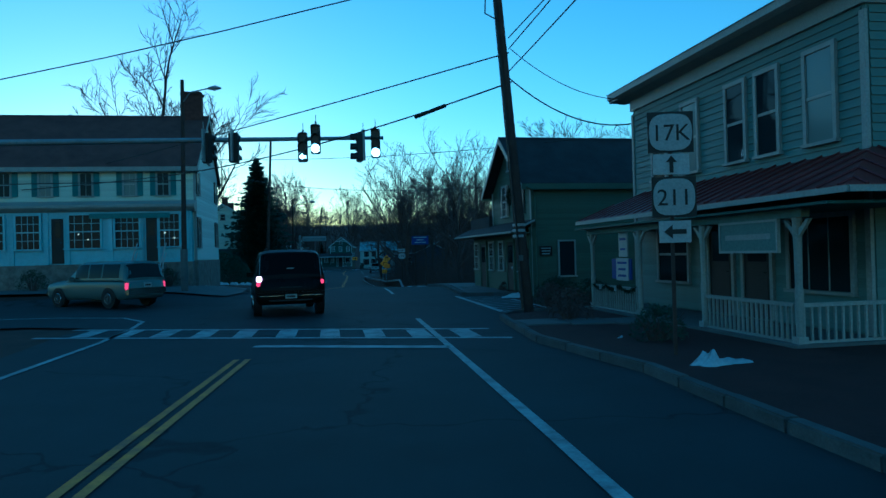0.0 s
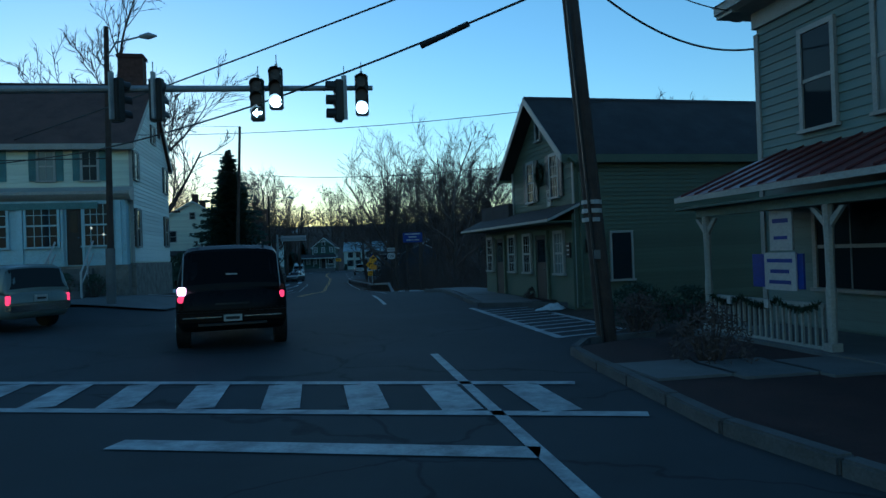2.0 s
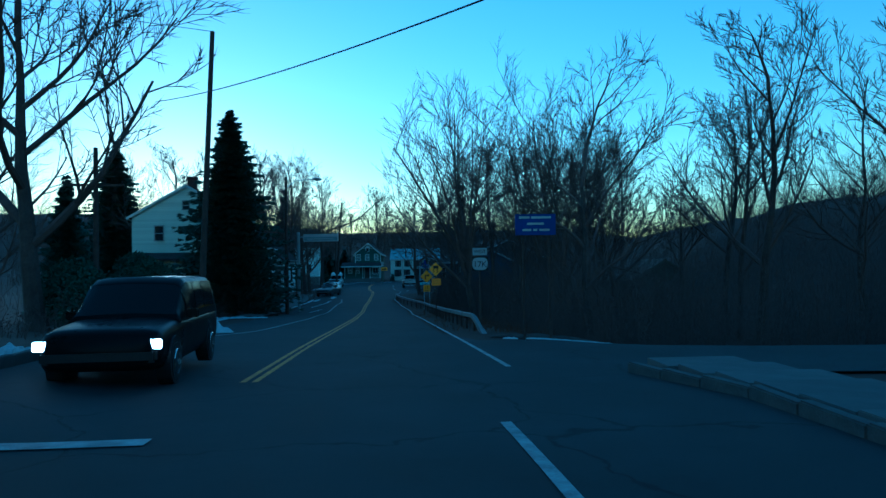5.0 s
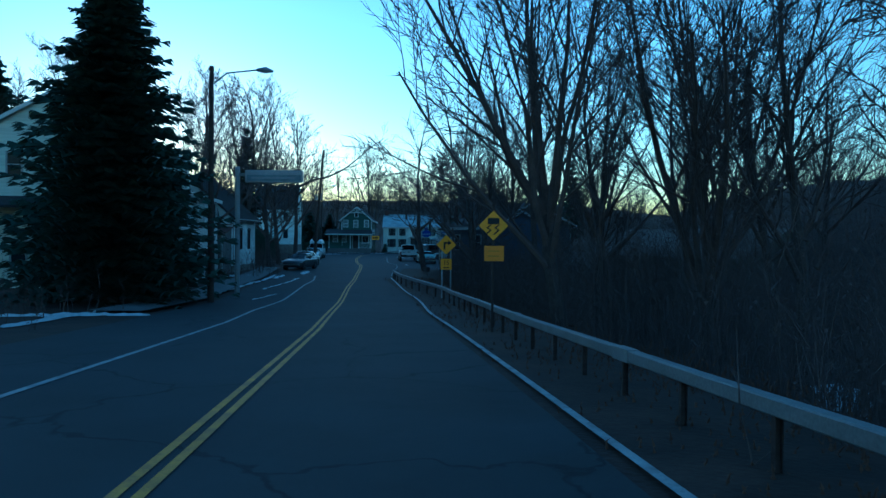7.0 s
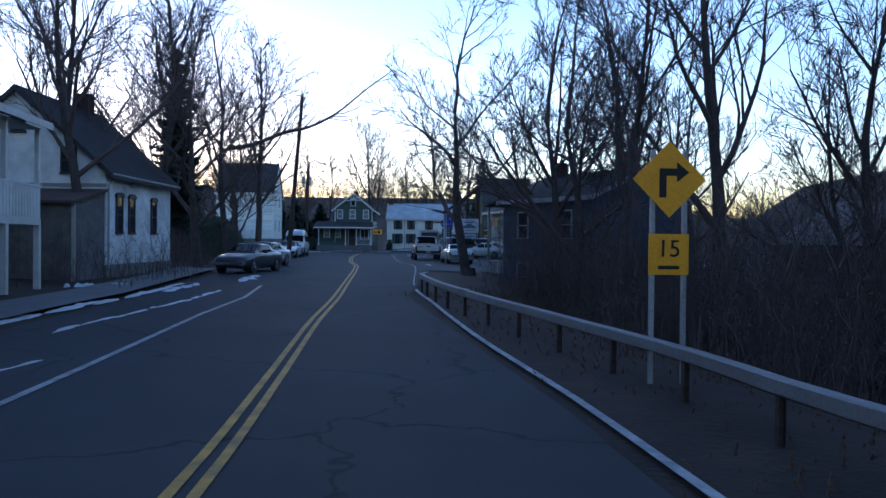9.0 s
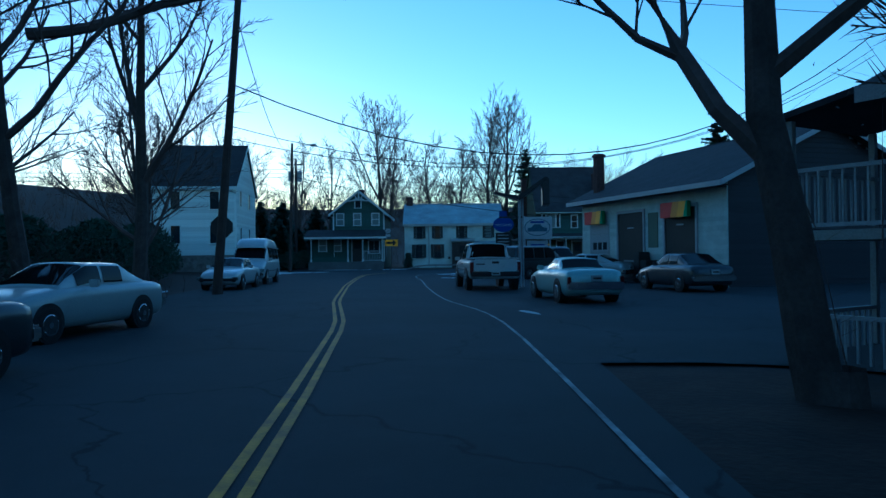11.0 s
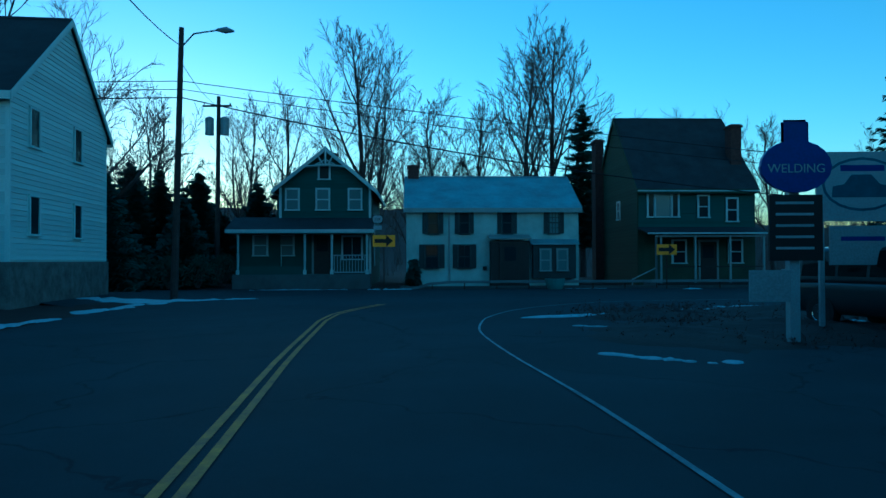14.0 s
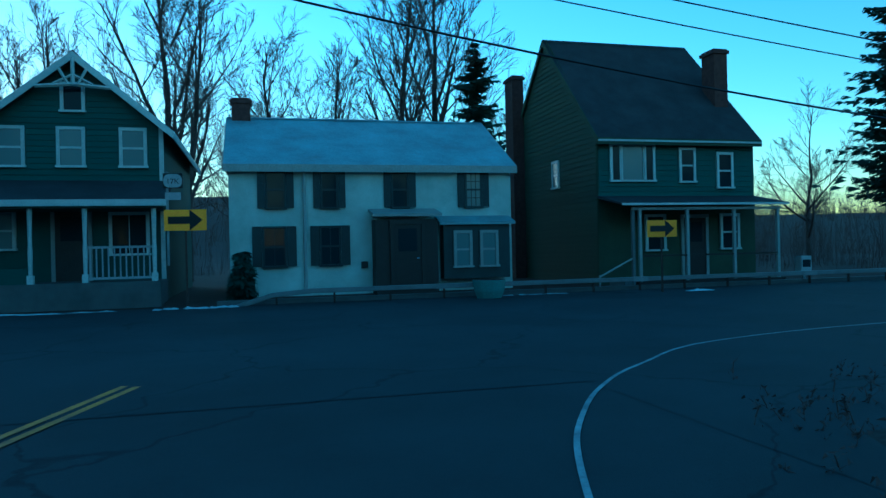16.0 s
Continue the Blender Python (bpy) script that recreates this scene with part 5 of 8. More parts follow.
for i in range(14):
    y = 28.3 + i * 1.1
    x = line_at([(28, 0.95), (40, 0.1), (44, -0.7)], y)
    s = Shape().box(0, 0, -0.2, 1.55, 1.08, 0)
    ob = part("slab", s, CONCRETE, slabs, "", 0.012)
    ob.matrix_local = pose(x, y, height(x, y) + 0.13 + random.uniform(-0.006, 0.006), 0, 0, 4)
for i in range(3):
    ob = part("slab", Shape().box(0, 0, -0.2, 1.0, 1.2, 0), CONCRETE, slabs, "", 0.012)
    ob.matrix_local = pose(1.8 + i * 0.95, 15.2 - 0.1 * i, 0.14, 0, 0, 9)
bed = setting("flower_bed", ribbon(lambda y: (line_at([(28, 2.6), (40, 1.6)], y), line_at([(28, 3.4), (40, 2.2)], y)), list(np.arange(28, 40, 0.6)), 0.15, 2), MULCH, "dark mulch bed along the shopfront", "flower bed")
setting("pavement_store", ribbon(lambda y: (-26, line_at(LEFT, y) - 0.1), list(np.arange(30.5, 36, 0.8)), 0.08, 12), CONCRETE, "pale concrete pavement before the village store", "pavement")
setting("pavement_left", ribbon(lambda y: (line_at(LEFT, y) - 4.9, line_at(LEFT, y) - 3.1), list(np.arange(77, 117, 0.9)), 0.1, 3), CONCRETE, "narrow concrete pavement with patches of snow", "pavement")
# raised slab edge and low wall in front of the facing houses
low_wall = setting("trim_low_wall", Shape().box(0, 0, -0.7, 28.5, 0.35, 0), CONCRETE, "low pale retaining wall along the cross road", "wall")
low_wall.matrix_world = pose(-21.7, 181.28, -1.5, 0, 0, 3.1)

# ---- guard rail ----


def guard_rail(points, label, top=0.6):
    """A square box beam on slim posts; its first length ramps down into the ground."""
    g = thing("guard_rail", Matrix(), label, "guard rail")
    b = 0.155
    line = smooth_line(points, 4)
    pts = [Vector((x, y, base_height(y) + top - b / 2)) for x, y in line]
    run = 0.0
    for i in range(len(pts)):
        if i:
            run += (Vector(line[i]) - Vector(line[i - 1])).length
        pts[i].z -= 0.75 * (1 - step(0.0, 3.4, run))
    v, f = [], []
    for i, p in enumerate(pts):
        d = (pts[min(i + 1, len(pts) - 1)] - pts[max(i - 1, 0)]).normalized()
        n = Vector((-d.y, d.x, 0)).normalized()
        for o, z in ((-1, -0.8), (-0.8, -1), (0.8, -1), (1, -0.8), (1, 0.8), (0.8, 1), (-0.8, 1), (-1, 0.8)):
            v.append(p + n * (o * b / 2) + Vector((0, 0, z * b / 2)))
    for i in range(len(pts) - 1):
        for k in range(8):
            f.append((i * 8 + k, i * 8 + (k + 1) % 8, (i + 1) * 8 + (k + 1) % 8, (i + 1) * 8 + k))
    f += [tuple(range(8)), tuple(range(len(v) - 8, len(v)))]
    part("rail", Shape().add(v, f), RAIL_STEEL, g, "weathered grey box beam")
    run, due = 0.0, 1.0
    for i in range(1, len(pts)):
        a, e = pts[i - 1], pts[i]
        seg = (e - a).length
        while due < run + seg:
            q = a + (e - a) * ((due - run) / seg)
            d = (e - a).normalized()
            s = Shape().box(-0.03, -0.038, -1.3, 0.03, -0.03, -b / 2).box(-0.03, 0.03, -1.3, 0.03, 0.038, -b / 2).box(-0.004, -0.03, -1.3, 0.004, 0.03, -b / 2)
            ob = part("post", s, RUST, g)
            ob.matrix_local = Matrix.Translation(q) @ Matrix.Rotation(math.atan2(d.y, d.x), 4, "Z")
            # every fourth length has a sleeve over the joint
            if int(due) % 7 == 1:
                sl = part("splice_sleeve", Shape().box(-0.3, -b / 2 - 0.008, -b / 2 - 0.008, 0.3, b / 2 + 0.008, b / 2 + 0.008), RAIL_STEEL, g)
                sl.matrix_local = Matrix.Translation(q) @ d.to_track_quat("X", "Z").to_matrix().to_4x4()
            due += 1.83
        run += seg
    return g


RAIL_STEEL = material("weathered_beam", (0.2, 0.2, 0.2), 0.62, metal=0.35, vary=0.25, scale=1.3, fine=30, bump=0.15, dirt=(0.17, 0.165, 0.16))
guard_rail([(-3.0, 55.0), (-3.2, 55.9), (-3.45, 57.2), (-3.85, 59.6), (-4.4, 63.8), (-5.0, 68.2), (-5.4, 71.4), (-5.85, 75.6), (-6.35, 80.0), (-6.95, 84.8), (-7.5, 88.4), (-8.5, 91.9), (-9.4, 94.8), (-10.15, 97.4), (-10.8, 100.0), (-11.35, 102.8), (-11.6, 104.3), (-11.5, 105.3)], "grey box-beam guard rail on slim rusty posts beside the road")
guard_rail([(x, 180.9 + 0.054 * (x + 20.5)) for x in (-22.6, -21, -16, -10.5, -5, -0.5, 3.4, 7.5, 12, 19, 29, 41)], "low box-beam guard rail along the cross road", 0.5)

# ---- poles, lamps and wires ----


def pole(name, x, y, top, label, lean=(0, 0), r=0.15, bands=False):
    z = height(x, y)
    p = thing(name, Matrix.Translation((x, y, z - 0.3)), label, "pole")
    h = top - z + 0.3
    pts = [(lean[0] * k, lean[1] * k, h * k) for k in (0, 0.25, 0.5, 0.75, 1)]
    part("shaft", Shape().tube(pts, [r * (1 - 0.35 * k) for k in (0, 0.25, 0.5, 0.75, 1)], 10), WOOD_POLE, p)
    return p, Vector((x + lean[0], y + lean[1], top))


def crossarm(p, z, length, turn, insul=4):
    arm = part("crossarm", Shape().box(-length / 2, -0.05, z - 0.06, length / 2, 0.05, z + 0.06), WOOD_POLE, p)
    arm.matrix_local = pose(0, 0, 0, 0, 0, turn)
    for i in range(insul):
        x = -length / 2 + 0.1 + (length - 0.2) * i / (insul - 1)
        part("insulator", Shape().tube([(x, 0, z + 0.06), (x, 0, z + 0.13), (x, 0, z + 0.2)], [0.03, 0.05, 0.025], 7), BLACK_PLASTIC, arm)


def wire(name, a, b, sag, r=0.014, label="black utility cable between poles"):
    a, b = Vector(a), Vector(b)
    pts = [a + (b - a) * t + Vector((0, 0, -4 * sag * t * (1 - t))) for t in [i / 16 for i in range(17)]]
    c = tagged(part(name, Shape().tube(pts, r, 5, False), BLACK_PLASTIC), label, "cable")
    return c


p1, p1_top = pole("utility_pole", 2.3, 19.35, 11.2, "leaning weathered utility pole in the mulch bed", (-0.8, 0.1), 0.17)
for z in (2.38, 2.53, 2.68):
    part("band", Shape().tube([(-0.2, 0.02, z), (-0.2, 0.02, z + 0.07)], 0.175, 12), SIGN_WHITE, p1, "white reflective band")
part("tag_plate", Shape().box(-0.24, -0.2, 1.75, -0.13, -0.15, 1.9), CONCRETE, p1)
part("conduit", Shape().tube([(-0.1, -0.18, 0), (-0.72, -0.1, 9.0)], 0.03, 6), IRON, p1)
part("loop", Shape().tube([(-0.65, -0.1, 9.2), (-0.95, -0.2, 9.0), (-0.98, -0.2, 8.4), (-0.6, -0.15, 8.2)], 0.02, 5), BLACK_PLASTIC, p1)
crossarm(p1, 9.9, 1.8, 10, 4)
p2 = pole("utility_pole", -11.3, 31.2, 9.6, "slim wooden pole with a lamp arm by the village store", (0.1, 0), 0.12)[0]
part("base_wrap", Shape().tube([(0, 0, 0.2), (0.01, 0, 2.2)], 0.15, 10), CONCRETE, p2, "pale wrapped foot")
part("lamp_arm", Shape().tube([(0.1, 0, 8.6), (0.5, -0.2, 9.0), (1.5, -0.5, 9.1)], 0.03, 6), STEEL, p2)
part("lamp_head", Shape().tube([(1.4, -0.45, 9.1), (1.7, -0.55, 9.08), (2.0, -0.65, 9.04)], [0.06, 0.12, 0.03], 8), STEEL, p2)


def lamp_arm(p, dx, top, reach):
    """A curved arm with a lamp head at a height over the pole's foot."""
    part("lamp_arm", Shape().tube([(dx, 0, top - 0.5), (dx + reach * 0.35, -0.2, top), (dx + reach, -0.3, top + 0.12)], 0.035, 6), STEEL, p)
    x, z = dx + reach, top + 0.12
    part("lamp_head", Shape().tube([(x - 0.1, -0.3, z), (x + 0.3, -0.33, z - 0.02), (x + 0.65, -0.35, z - 0.08)], [0.06, 0.15, 0.04], 8), STEEL, p)


p3 = pole("utility_pole", -17.76, 84.6, 8.55, "dark street pole with a curved lamp arm", (0, 0), 0.15)[0]
lamp_arm(p3, 0, 10.4, 2.2)
p4, p4_top = pole("utility_pole", -14.95, 60.2, 11.6, "leaning wooden utility pole beside the fir", (0.6, 0.1), 0.14)
p4b = pole("utility_pole", -21.85, 64.8, 7.6, "short pole with a crossarm among the trees", (0, 0), 0.16)[0]
crossarm(p4b, 7.2, 2.6, 15, 4)
pole("utility_pole", -24, 135.53, 11.2, "leaning wooden pole beside the parked cars", (1.0, 0.2), 0.19)
p6, p6_top = pole("street_lamp_pole", -30.4, 170.57, 9.87, "slim wooden pole with a street lamp", (0.3, 0), 0.16)
lamp_arm(p6, 0.3, 11.5, 1.7)
p7, p7_top = pole("utility_pole", -34.02, 186.7, 10.7, "utility pole with transformers behind the hedge", (0.1, 0), 0.18)
crossarm(p7, 11.9, 1.9, 0, 3)
for k in (-1, 1):
    part("transformer", Shape().tube([(k * 0.5, 0, 10.0), (k * 0.5, 0, 11.1)], 0.28, 10).tube([(k * 0.5, 0, 11.1), (k * 0.5, 0, 11.2)], [0.28, 0.1], 10), STEEL, p7, "grey transformer can")
pole("utility_pole", 14.5, 174.2, 3.3, "far utility pole on the cross road", (0, 0), 0.15)

wire("overhead_cable", p1_top - Vector((-0.1, 0, 1.6)), (-62, 34.0, 8.5), 2.2, 0.02)
wire("overhead_cable", (1.95, 19.4, 7.1), (-50, 62.0, 7.0), 0.7, 0.022)
wire("overhead_cable", (2.0, 19.4, 6.3), (-12.2, 31.2, 5.4), 0.35, 0.024)
tagged(part("cable_splice", Shape().tube([(0.2, 20.9, 6.02), (-0.7, 21.7, 5.86)], 0.06, 8), BLACK_PLASTIC), "black splice case on the cable", "cable")
wire("overhead_cable", (-12.2, 31.2, 5.4), (-40, 40, 6.2), 0.5, 0.02)
wire("overhead_cable", (-11.2, 31.2, 5.2), (-60, 18, 6.0), 0.6, 0.02)
for z0, x1, z1 in ((6.6, 8.5, 8.6), (7.2, 9.0, 9.6), (7.5, 10.0, 9.2), (8.6, 9.5, 11.0)):
    wire("overhead_cable", (1.95, 19.4, z0), (x1, -22, z1), 0.5, 0.016)
wire("overhead_cable", (1.95, 19.4, 6.4), (5.6, 20.6, 5.3), 0.45, 0.02)
wire("overhead_cable", (2.0, 19.4, 7.2), (5.6, 20.6, 6.0), 0.4, 0.012)
wire("overhead_cable", (5.5, 29.0, 6.2), (-25, 40.0, 8.6), 0.9, 0.012)
wire("overhead_cable", (5.0, 30.2, 4.6), (-15.9, 58.3, 8.2), 0.6, 0.016)
wire("overhead_cable", p4_top, (-40, 30, 10), 0.7)
for z0, z1, sag, r in ((6.7, 11.8, 4.6, 0.028), (5.0, 11.0, 3.6, 0.016), (4.5, 10.6, 3.2, 0.016)):
    wire("overhead_cable", (-23.5, 135.64, z0), (8.38, 148.5, z1), sag, r)
wire("overhead_cable", (-23.2, 135.65, 9.6), p6_top - Vector((0, 0, 0.8)), 1.7, 0.02)
wire("overhead_cable", (-39.26, 127.67, 10.5), (40.34, 151.06, 11.8), 1.0, 0.014)
for z0, z1, sag, r in ((7.6, 3.1, 0.3, 0.018), (7.25, 2.8, 0.5, 0.016), (6.9, 2.1, 1.3, 0.026)):
    wire("overhead_cable", p6_top + Vector((0, 0, z0 - p6_top.z)), (14.5, 174.2, z1), sag, r)
    wire("overhead_cable", p6_top + Vector((0, 0, z0 - p6_top.z)), (-84, 163, z0 + 1), 0.8, r)
wire("overhead_cable", p7_top - Vector((0, 0, 0.6)), p6_top - Vector((0, 0, 1.5)), 0.3, 0.016)

# ---- traffic signals on a mast arm ----


def signals():
    a, b = Vector((-16.5, 22.3, 5.55)), Vector((-1.95, 24.85, 5.78))
    z = height(a.x, a.y)
    m = thing("traffic_signal_mast", Matrix.Translation((a.x, a.y, z)), "steel mast arm over the junction", "mast")
    o = Vector((a.x, a.y, z))
    part("mast", Shape().tube([(0, 0, -0.2), (0, 0, 6.4)], [0.17, 0.12], 12), STEEL, m)
    part("arm", Shape().tube([a - o, b - o], [0.12, 0.06], 10), STEEL, m)

    def head(x, dz, lit, turn, label, arrow=False):
        k = (x - a.x) / (b.x - a.x)
        p = a + (b - a) * k
        h = thing("traffic_signal", Matrix.Translation((p.x, p.y - 0.18, p.z + dz)) @ Matrix.Rotation(radians(turn), 4, "Z"), label, "traffic signal", "signals on the mast arm")
        part("housing", Shape().box(-0.16, -0.1, -0.5, 0.16, 0.1, 0.5), IRON, h, "", 0.03)
        part("bracket", Shape().box(-0.03, 0.08, -0.45, 0.03, 0.2, 0.62), STEEL, h)
        part("finial", Shape().tube([(0, 0.14, 0.6), (0, 0.14, 0.85)], 0.012, 5), STEEL, h)
        for i, zz in enumerate((0.33, 0.0, -0.33)):
            hood = Shape()
            n = 10
            for j in range(n):
                w0, w1 = math.pi * (-0.15 + 1.3 * j / n), math.pi * (-0.15 + 1.3 * (j + 1) / n)
                q = [(0.145 * math.cos(w), zz + 0.145 * math.sin(w)) for w in (w0, w1)]
                hood.add([(q[0][0], -0.1, q[0][1]), (q[1][0], -0.1, q[1][1]), (q[1][0], -0.3, q[1][1]), (q[0][0], -0.3, q[0][1])], [(0, 1, 2, 3)])
            part("visor", hood, IRON, h)
            on = lit and i == 2
            if on and arrow:
                part("arrow_lens", Shape().prism([(-0.11, zz), (0.0, zz + 0.1), (0.0, zz + 0.035), (0.11, zz + 0.035), (0.11, zz - 0.035), (0.0, zz - 0.035), (0.0, zz - 0.1)], -0.125, -0.105), SIGNAL_GREEN, h, "lit green arrow")
            else:
                part("lens", Shape().disc((0, -0.11, zz), 0.14, 0.03), SIGNAL_GREEN if on else SIGNAL_OFF, h, "lit green lens" if on else "")

    head(-4.63, -0.32, True, 4, "black traffic signal with a lit green arrow", True)
    head(-4.2, -0.05, True, 4, "black traffic signal with a lit green lamp")
    head(-2.75, -0.35, False, -75, "black traffic signal turned side-on, dark")
    head(-2.2, -0.22, True, 4, "black traffic signal with a lit green lamp at the arm's end")
    head(-7.7, -0.3, False, 150, "black traffic signal turned away, dark")
    head(-6.85, -0.3, False, 170, "black traffic signal turned away, dark")


signals()

# ---- road signs ----


def sign_post(name, x, y, label, top, posts=((0, 0),), mat=RUST, turn=8, size=1.0):
    """Posts from the ground up; the heights on a larger sign are counted from just below the town's level."""
    z = height(x, y)
    foot = -0.3 if size == 1.0 else (z + 0.326) / size - 0.3
    origin = z if size == 1.0 else -0.326
    s = thing(name, Matrix.Translation((x, y, origin)) @ Matrix.Rotation(radians(turn), 4, "Z") @ Matrix.Scale(size, 4), label, "road sign")
    z = z if size == 1.0 else 0.0
    for px, py in posts:
        part("post", Shape().box(px - 0.025, py - 0.02, foot, px + 0.025, py + 0.02, top - z), mat, s)
    return s, z


def shield(s, text, x, z, w, h, size):
    part("backing", Shape().box(x - w / 2, -0.05, z - h / 2, x + w / 2, -0.035, z + h / 2), SIGN_BLACK, s)
    o = []
    for k in range(24):
        a = 2 * math.pi * k / 24
        c, q = math.cos(a), math.sin(a)
        e = 0.55
        o.append((x + w * 0.47 * math.copysign(abs(c) ** e, c), z + h * 0.45 * math.copysign(abs(q) ** 0.8, q)))
    part("shield", Shape().prism(o, -0.058, -0.05), SIGN_WHITE, s)
    words(text, size, SIGN_BLACK, s, x, -0.062, z - 0.02)


def arrow_shape(x, z, w, turn=0):
    o = [(0.5, 0), (0.12, 0.32), (0.12, 0.11), (-0.5, 0.11), (-0.5, -0.11), (0.12, -0.11), (0.12, -0.32)]
    c, s = math.cos(radians(turn)), math.sin(radians(turn))
    return Shape().prism([(x + w * (a * c - b * s), z + w * (a * s + b * c)) for a, b in o], -0.066, -0.058)


s, z = sign_post("route_sign_stack", 3.42, 10.6, "stack of white route shields with arrows on one post", 3.6, turn=-4)
shield(s, "17K", 0, 3.38, 0.66, 0.6, 0.34)
part("plate", Shape().box(-0.26, -0.055, 2.76, 0.26, -0.04, 3.06), SIGN_WHITE, s)
part("arrow", arrow_shape(0, 2.91, 0.25, 90), SIGN_BLACK, s)
shield(s, "211", 0.03, 2.43, 0.64, 0.6, 0.34)
part("plate", Shape().box(-0.2, -0.055, 1.76, 0.26, -0.04, 2.08), SIGN_WHITE, s)
part("arrow", arrow_shape(0.03, 1.92, 0.32, 180), SIGN_BLACK, s)

s, z = sign_post("route_sign", -3.3, 57, "white route shield below a small plate on a post", 2.15, size=1.2)
shield(s, "17K", 0, 1.62 - z, 0.5, 0.42, 0.25)
part("plate", Shape().box(-0.22, -0.05, 1.88 - z, 0.22, -0.04, 2.1 - z), SIGN_WHITE, s)
words("WEST", 0.14, SIGN_BLACK, s, 0, -0.055, 1.99 - z)

s, z = sign_post("blue_guide_sign", -1.68, 52.32, "blue guide sign with lines of white writing", 2.85, ((-0.3, 0), (0.35, 0)), size=1.2)
part("panel", Shape().box(-0.5, -0.06, 2.3 - z, 0.52, -0.03, 2.82 - z), SIGN_BLUE, s)
for i, row in enumerate((((-0.4, -0.14), (-0.1, 0.4)), ((-0.2, 0.22),), ((-0.32, -0.1), (-0.05, 0.05), (0.1, 0.36)))):
    for a, e in row:
        part("writing_bar", Shape().box(a, -0.066, 2.71 - z - i * 0.155, e, -0.06, 2.765 - z - i * 0.155), SIGN_WHITE, s)


def diamond(s, z, r, y=-0.05):
    part("diamond_panel", Shape().prism([(0, z - r), (r, z), (0, z + r), (-r, z)], y - 0.012, y), SIGN_YELLOW, s)


s, z = sign_post("slippery_road_sign", -5.76, 72.48, "yellow diamond warning sign with a plate below", 1.9, size=1.2)
c = 1.42 - z
diamond(s, c, 0.33)
part("car_symbol", Shape().box(-0.13, -0.07, c + 0.03, 0.13, -0.064, c + 0.17), SIGN_BLACK, s)
for k in (-0.09, 0.09):
    part("skid_mark", Shape().prism([(k - 0.1, c - 0.2), (k - 0.06, c - 0.2), (k + 0.05, c - 0.1), (k - 0.03, c - 0.05), (k + 0.06, c + 0.02), (k + 0.02, c + 0.02), (k - 0.08, c - 0.05), (k, c - 0.1)], -0.07, -0.064), SIGN_BLACK, s)
part("plate", Shape().box(-0.2, -0.06, 0.63 - z, 0.24, -0.05, 0.97 - z), SIGN_ORANGE, s, "orange plate with faint writing")
for i in range(2):
    part("writing_bar", Shape().box(-0.12, -0.066, 0.73 - z + 0.11 * i, 0.13, -0.06, 0.755 - z + 0.11 * i), SIGN_FADED, s)

s, z = sign_post("right_turn_sign", -7.46, 89.64, "yellow diamond right-turn sign over an advisory speed plate", 1.2, ((-0.17, 0), (0.2, 0)), mat=STEEL, size=1.2)
c = 0.87 - z
diamond(s, c, 0.42)
part("turn_arrow", Shape().prism([(-0.12, c - 0.2), (-0.04, c - 0.2), (-0.04, c + 0.04), (0.08, c + 0.04), (0.08, c - 0.03), (0.22, c + 0.08), (0.08, c + 0.19), (0.08, c + 0.12), (-0.12, c + 0.12)], -0.07, -0.064), SIGN_BLACK, s)
part("plate", Shape().box(-0.23, -0.06, -0.18 - z, 0.23, -0.05, 0.27 - z), SIGN_YELLOW, s)
words("15", 0.27, SIGN_BLACK, s, 0, -0.065, 0.1 - z)
part("writing_bar", Shape().box(-0.12, -0.066, -0.12 - z, 0.12, -0.06, -0.08 - z), SIGN_BLACK, s)

for x, y, zc, w, hh in ((-22.67, 181.82, 1.2, 1.08, 0.56), (-6.88, 180.35, 0.72, 0.92, 0.48)):
    s, z = sign_post("arrow_sign", x, y, "yellow one-direction arrow board at the bend", zc + 0.1, ((0, 0.0),), turn=0, size=1.2)
    part("panel", Shape().box(-w / 2, -0.055, zc - hh / 2 - z, w / 2, -0.04, zc + hh / 2 - z), SIGN_YELLOW, s)
    part("arrow", arrow_shape(0, zc - z, w * 0.82), SIGN_BLACK, s)
    if x < -10:
        part("upper_post", Shape().box(-0.48, -0.02, 0, -0.42, 0.02, 2.5 - z), STEEL, s)
        shield(s, "17K", -0.3, 2.25 - z, 0.5, 0.4, 0.2)
        part("plate", Shape().box(-0.5, -0.055, 1.74 - z, -0.1, -0.04, 1.94 - z), SIGN_WHITE, s)

s, z = sign_post("stop_sign_back", -23.83, 135.73, "octagonal road sign seen from behind", 1.6, turn=20, size=1.2)
o = [(0.38 * math.cos(math.pi * (k + 0.5) / 4), 1.1 - z + 0.38 * math.sin(math.pi * (k + 0.5) / 4)) for k in range(8)]
part("octagon", Shape().prism(o, -0.01, 0.01), IRON, s)

# long sign on an arm over the left pavement
b = thing("projecting_sign", Matrix.Translation((-17.7, 88.08, -0.326)) @ Matrix.Scale(1.2, 4), "long pale box sign on a steel post over the pavement", "sign")
zb = 0.0
part("post", Shape().tube([(0, 0, -1.7), (0, 0, 4.0 - zb)], 0.1, 10), STEEL, b)
part("arm", Shape().box(0, -0.05, 3.62 - zb, 0.5, 0.05, 3.74 - zb), STEEL, b)
part("box", Shape().box(0.35, -0.12, 3.36 - zb, 2.7, 0.12, 3.86 - zb), SIGN_WHITE, b, "", 0.02)
part("face", Shape().box(0.42, -0.14, 3.42 - zb, 2.64, -0.121, 3.66 - zb), material("sign_slate", (0.2, 0.23, 0.25), 0.5), b)
part("writing_bar", Shape().box(0.6, -0.146, 3.5 - zb, 2.4, -0.14, 3.58 - zb), SIGN_WHITE, b)

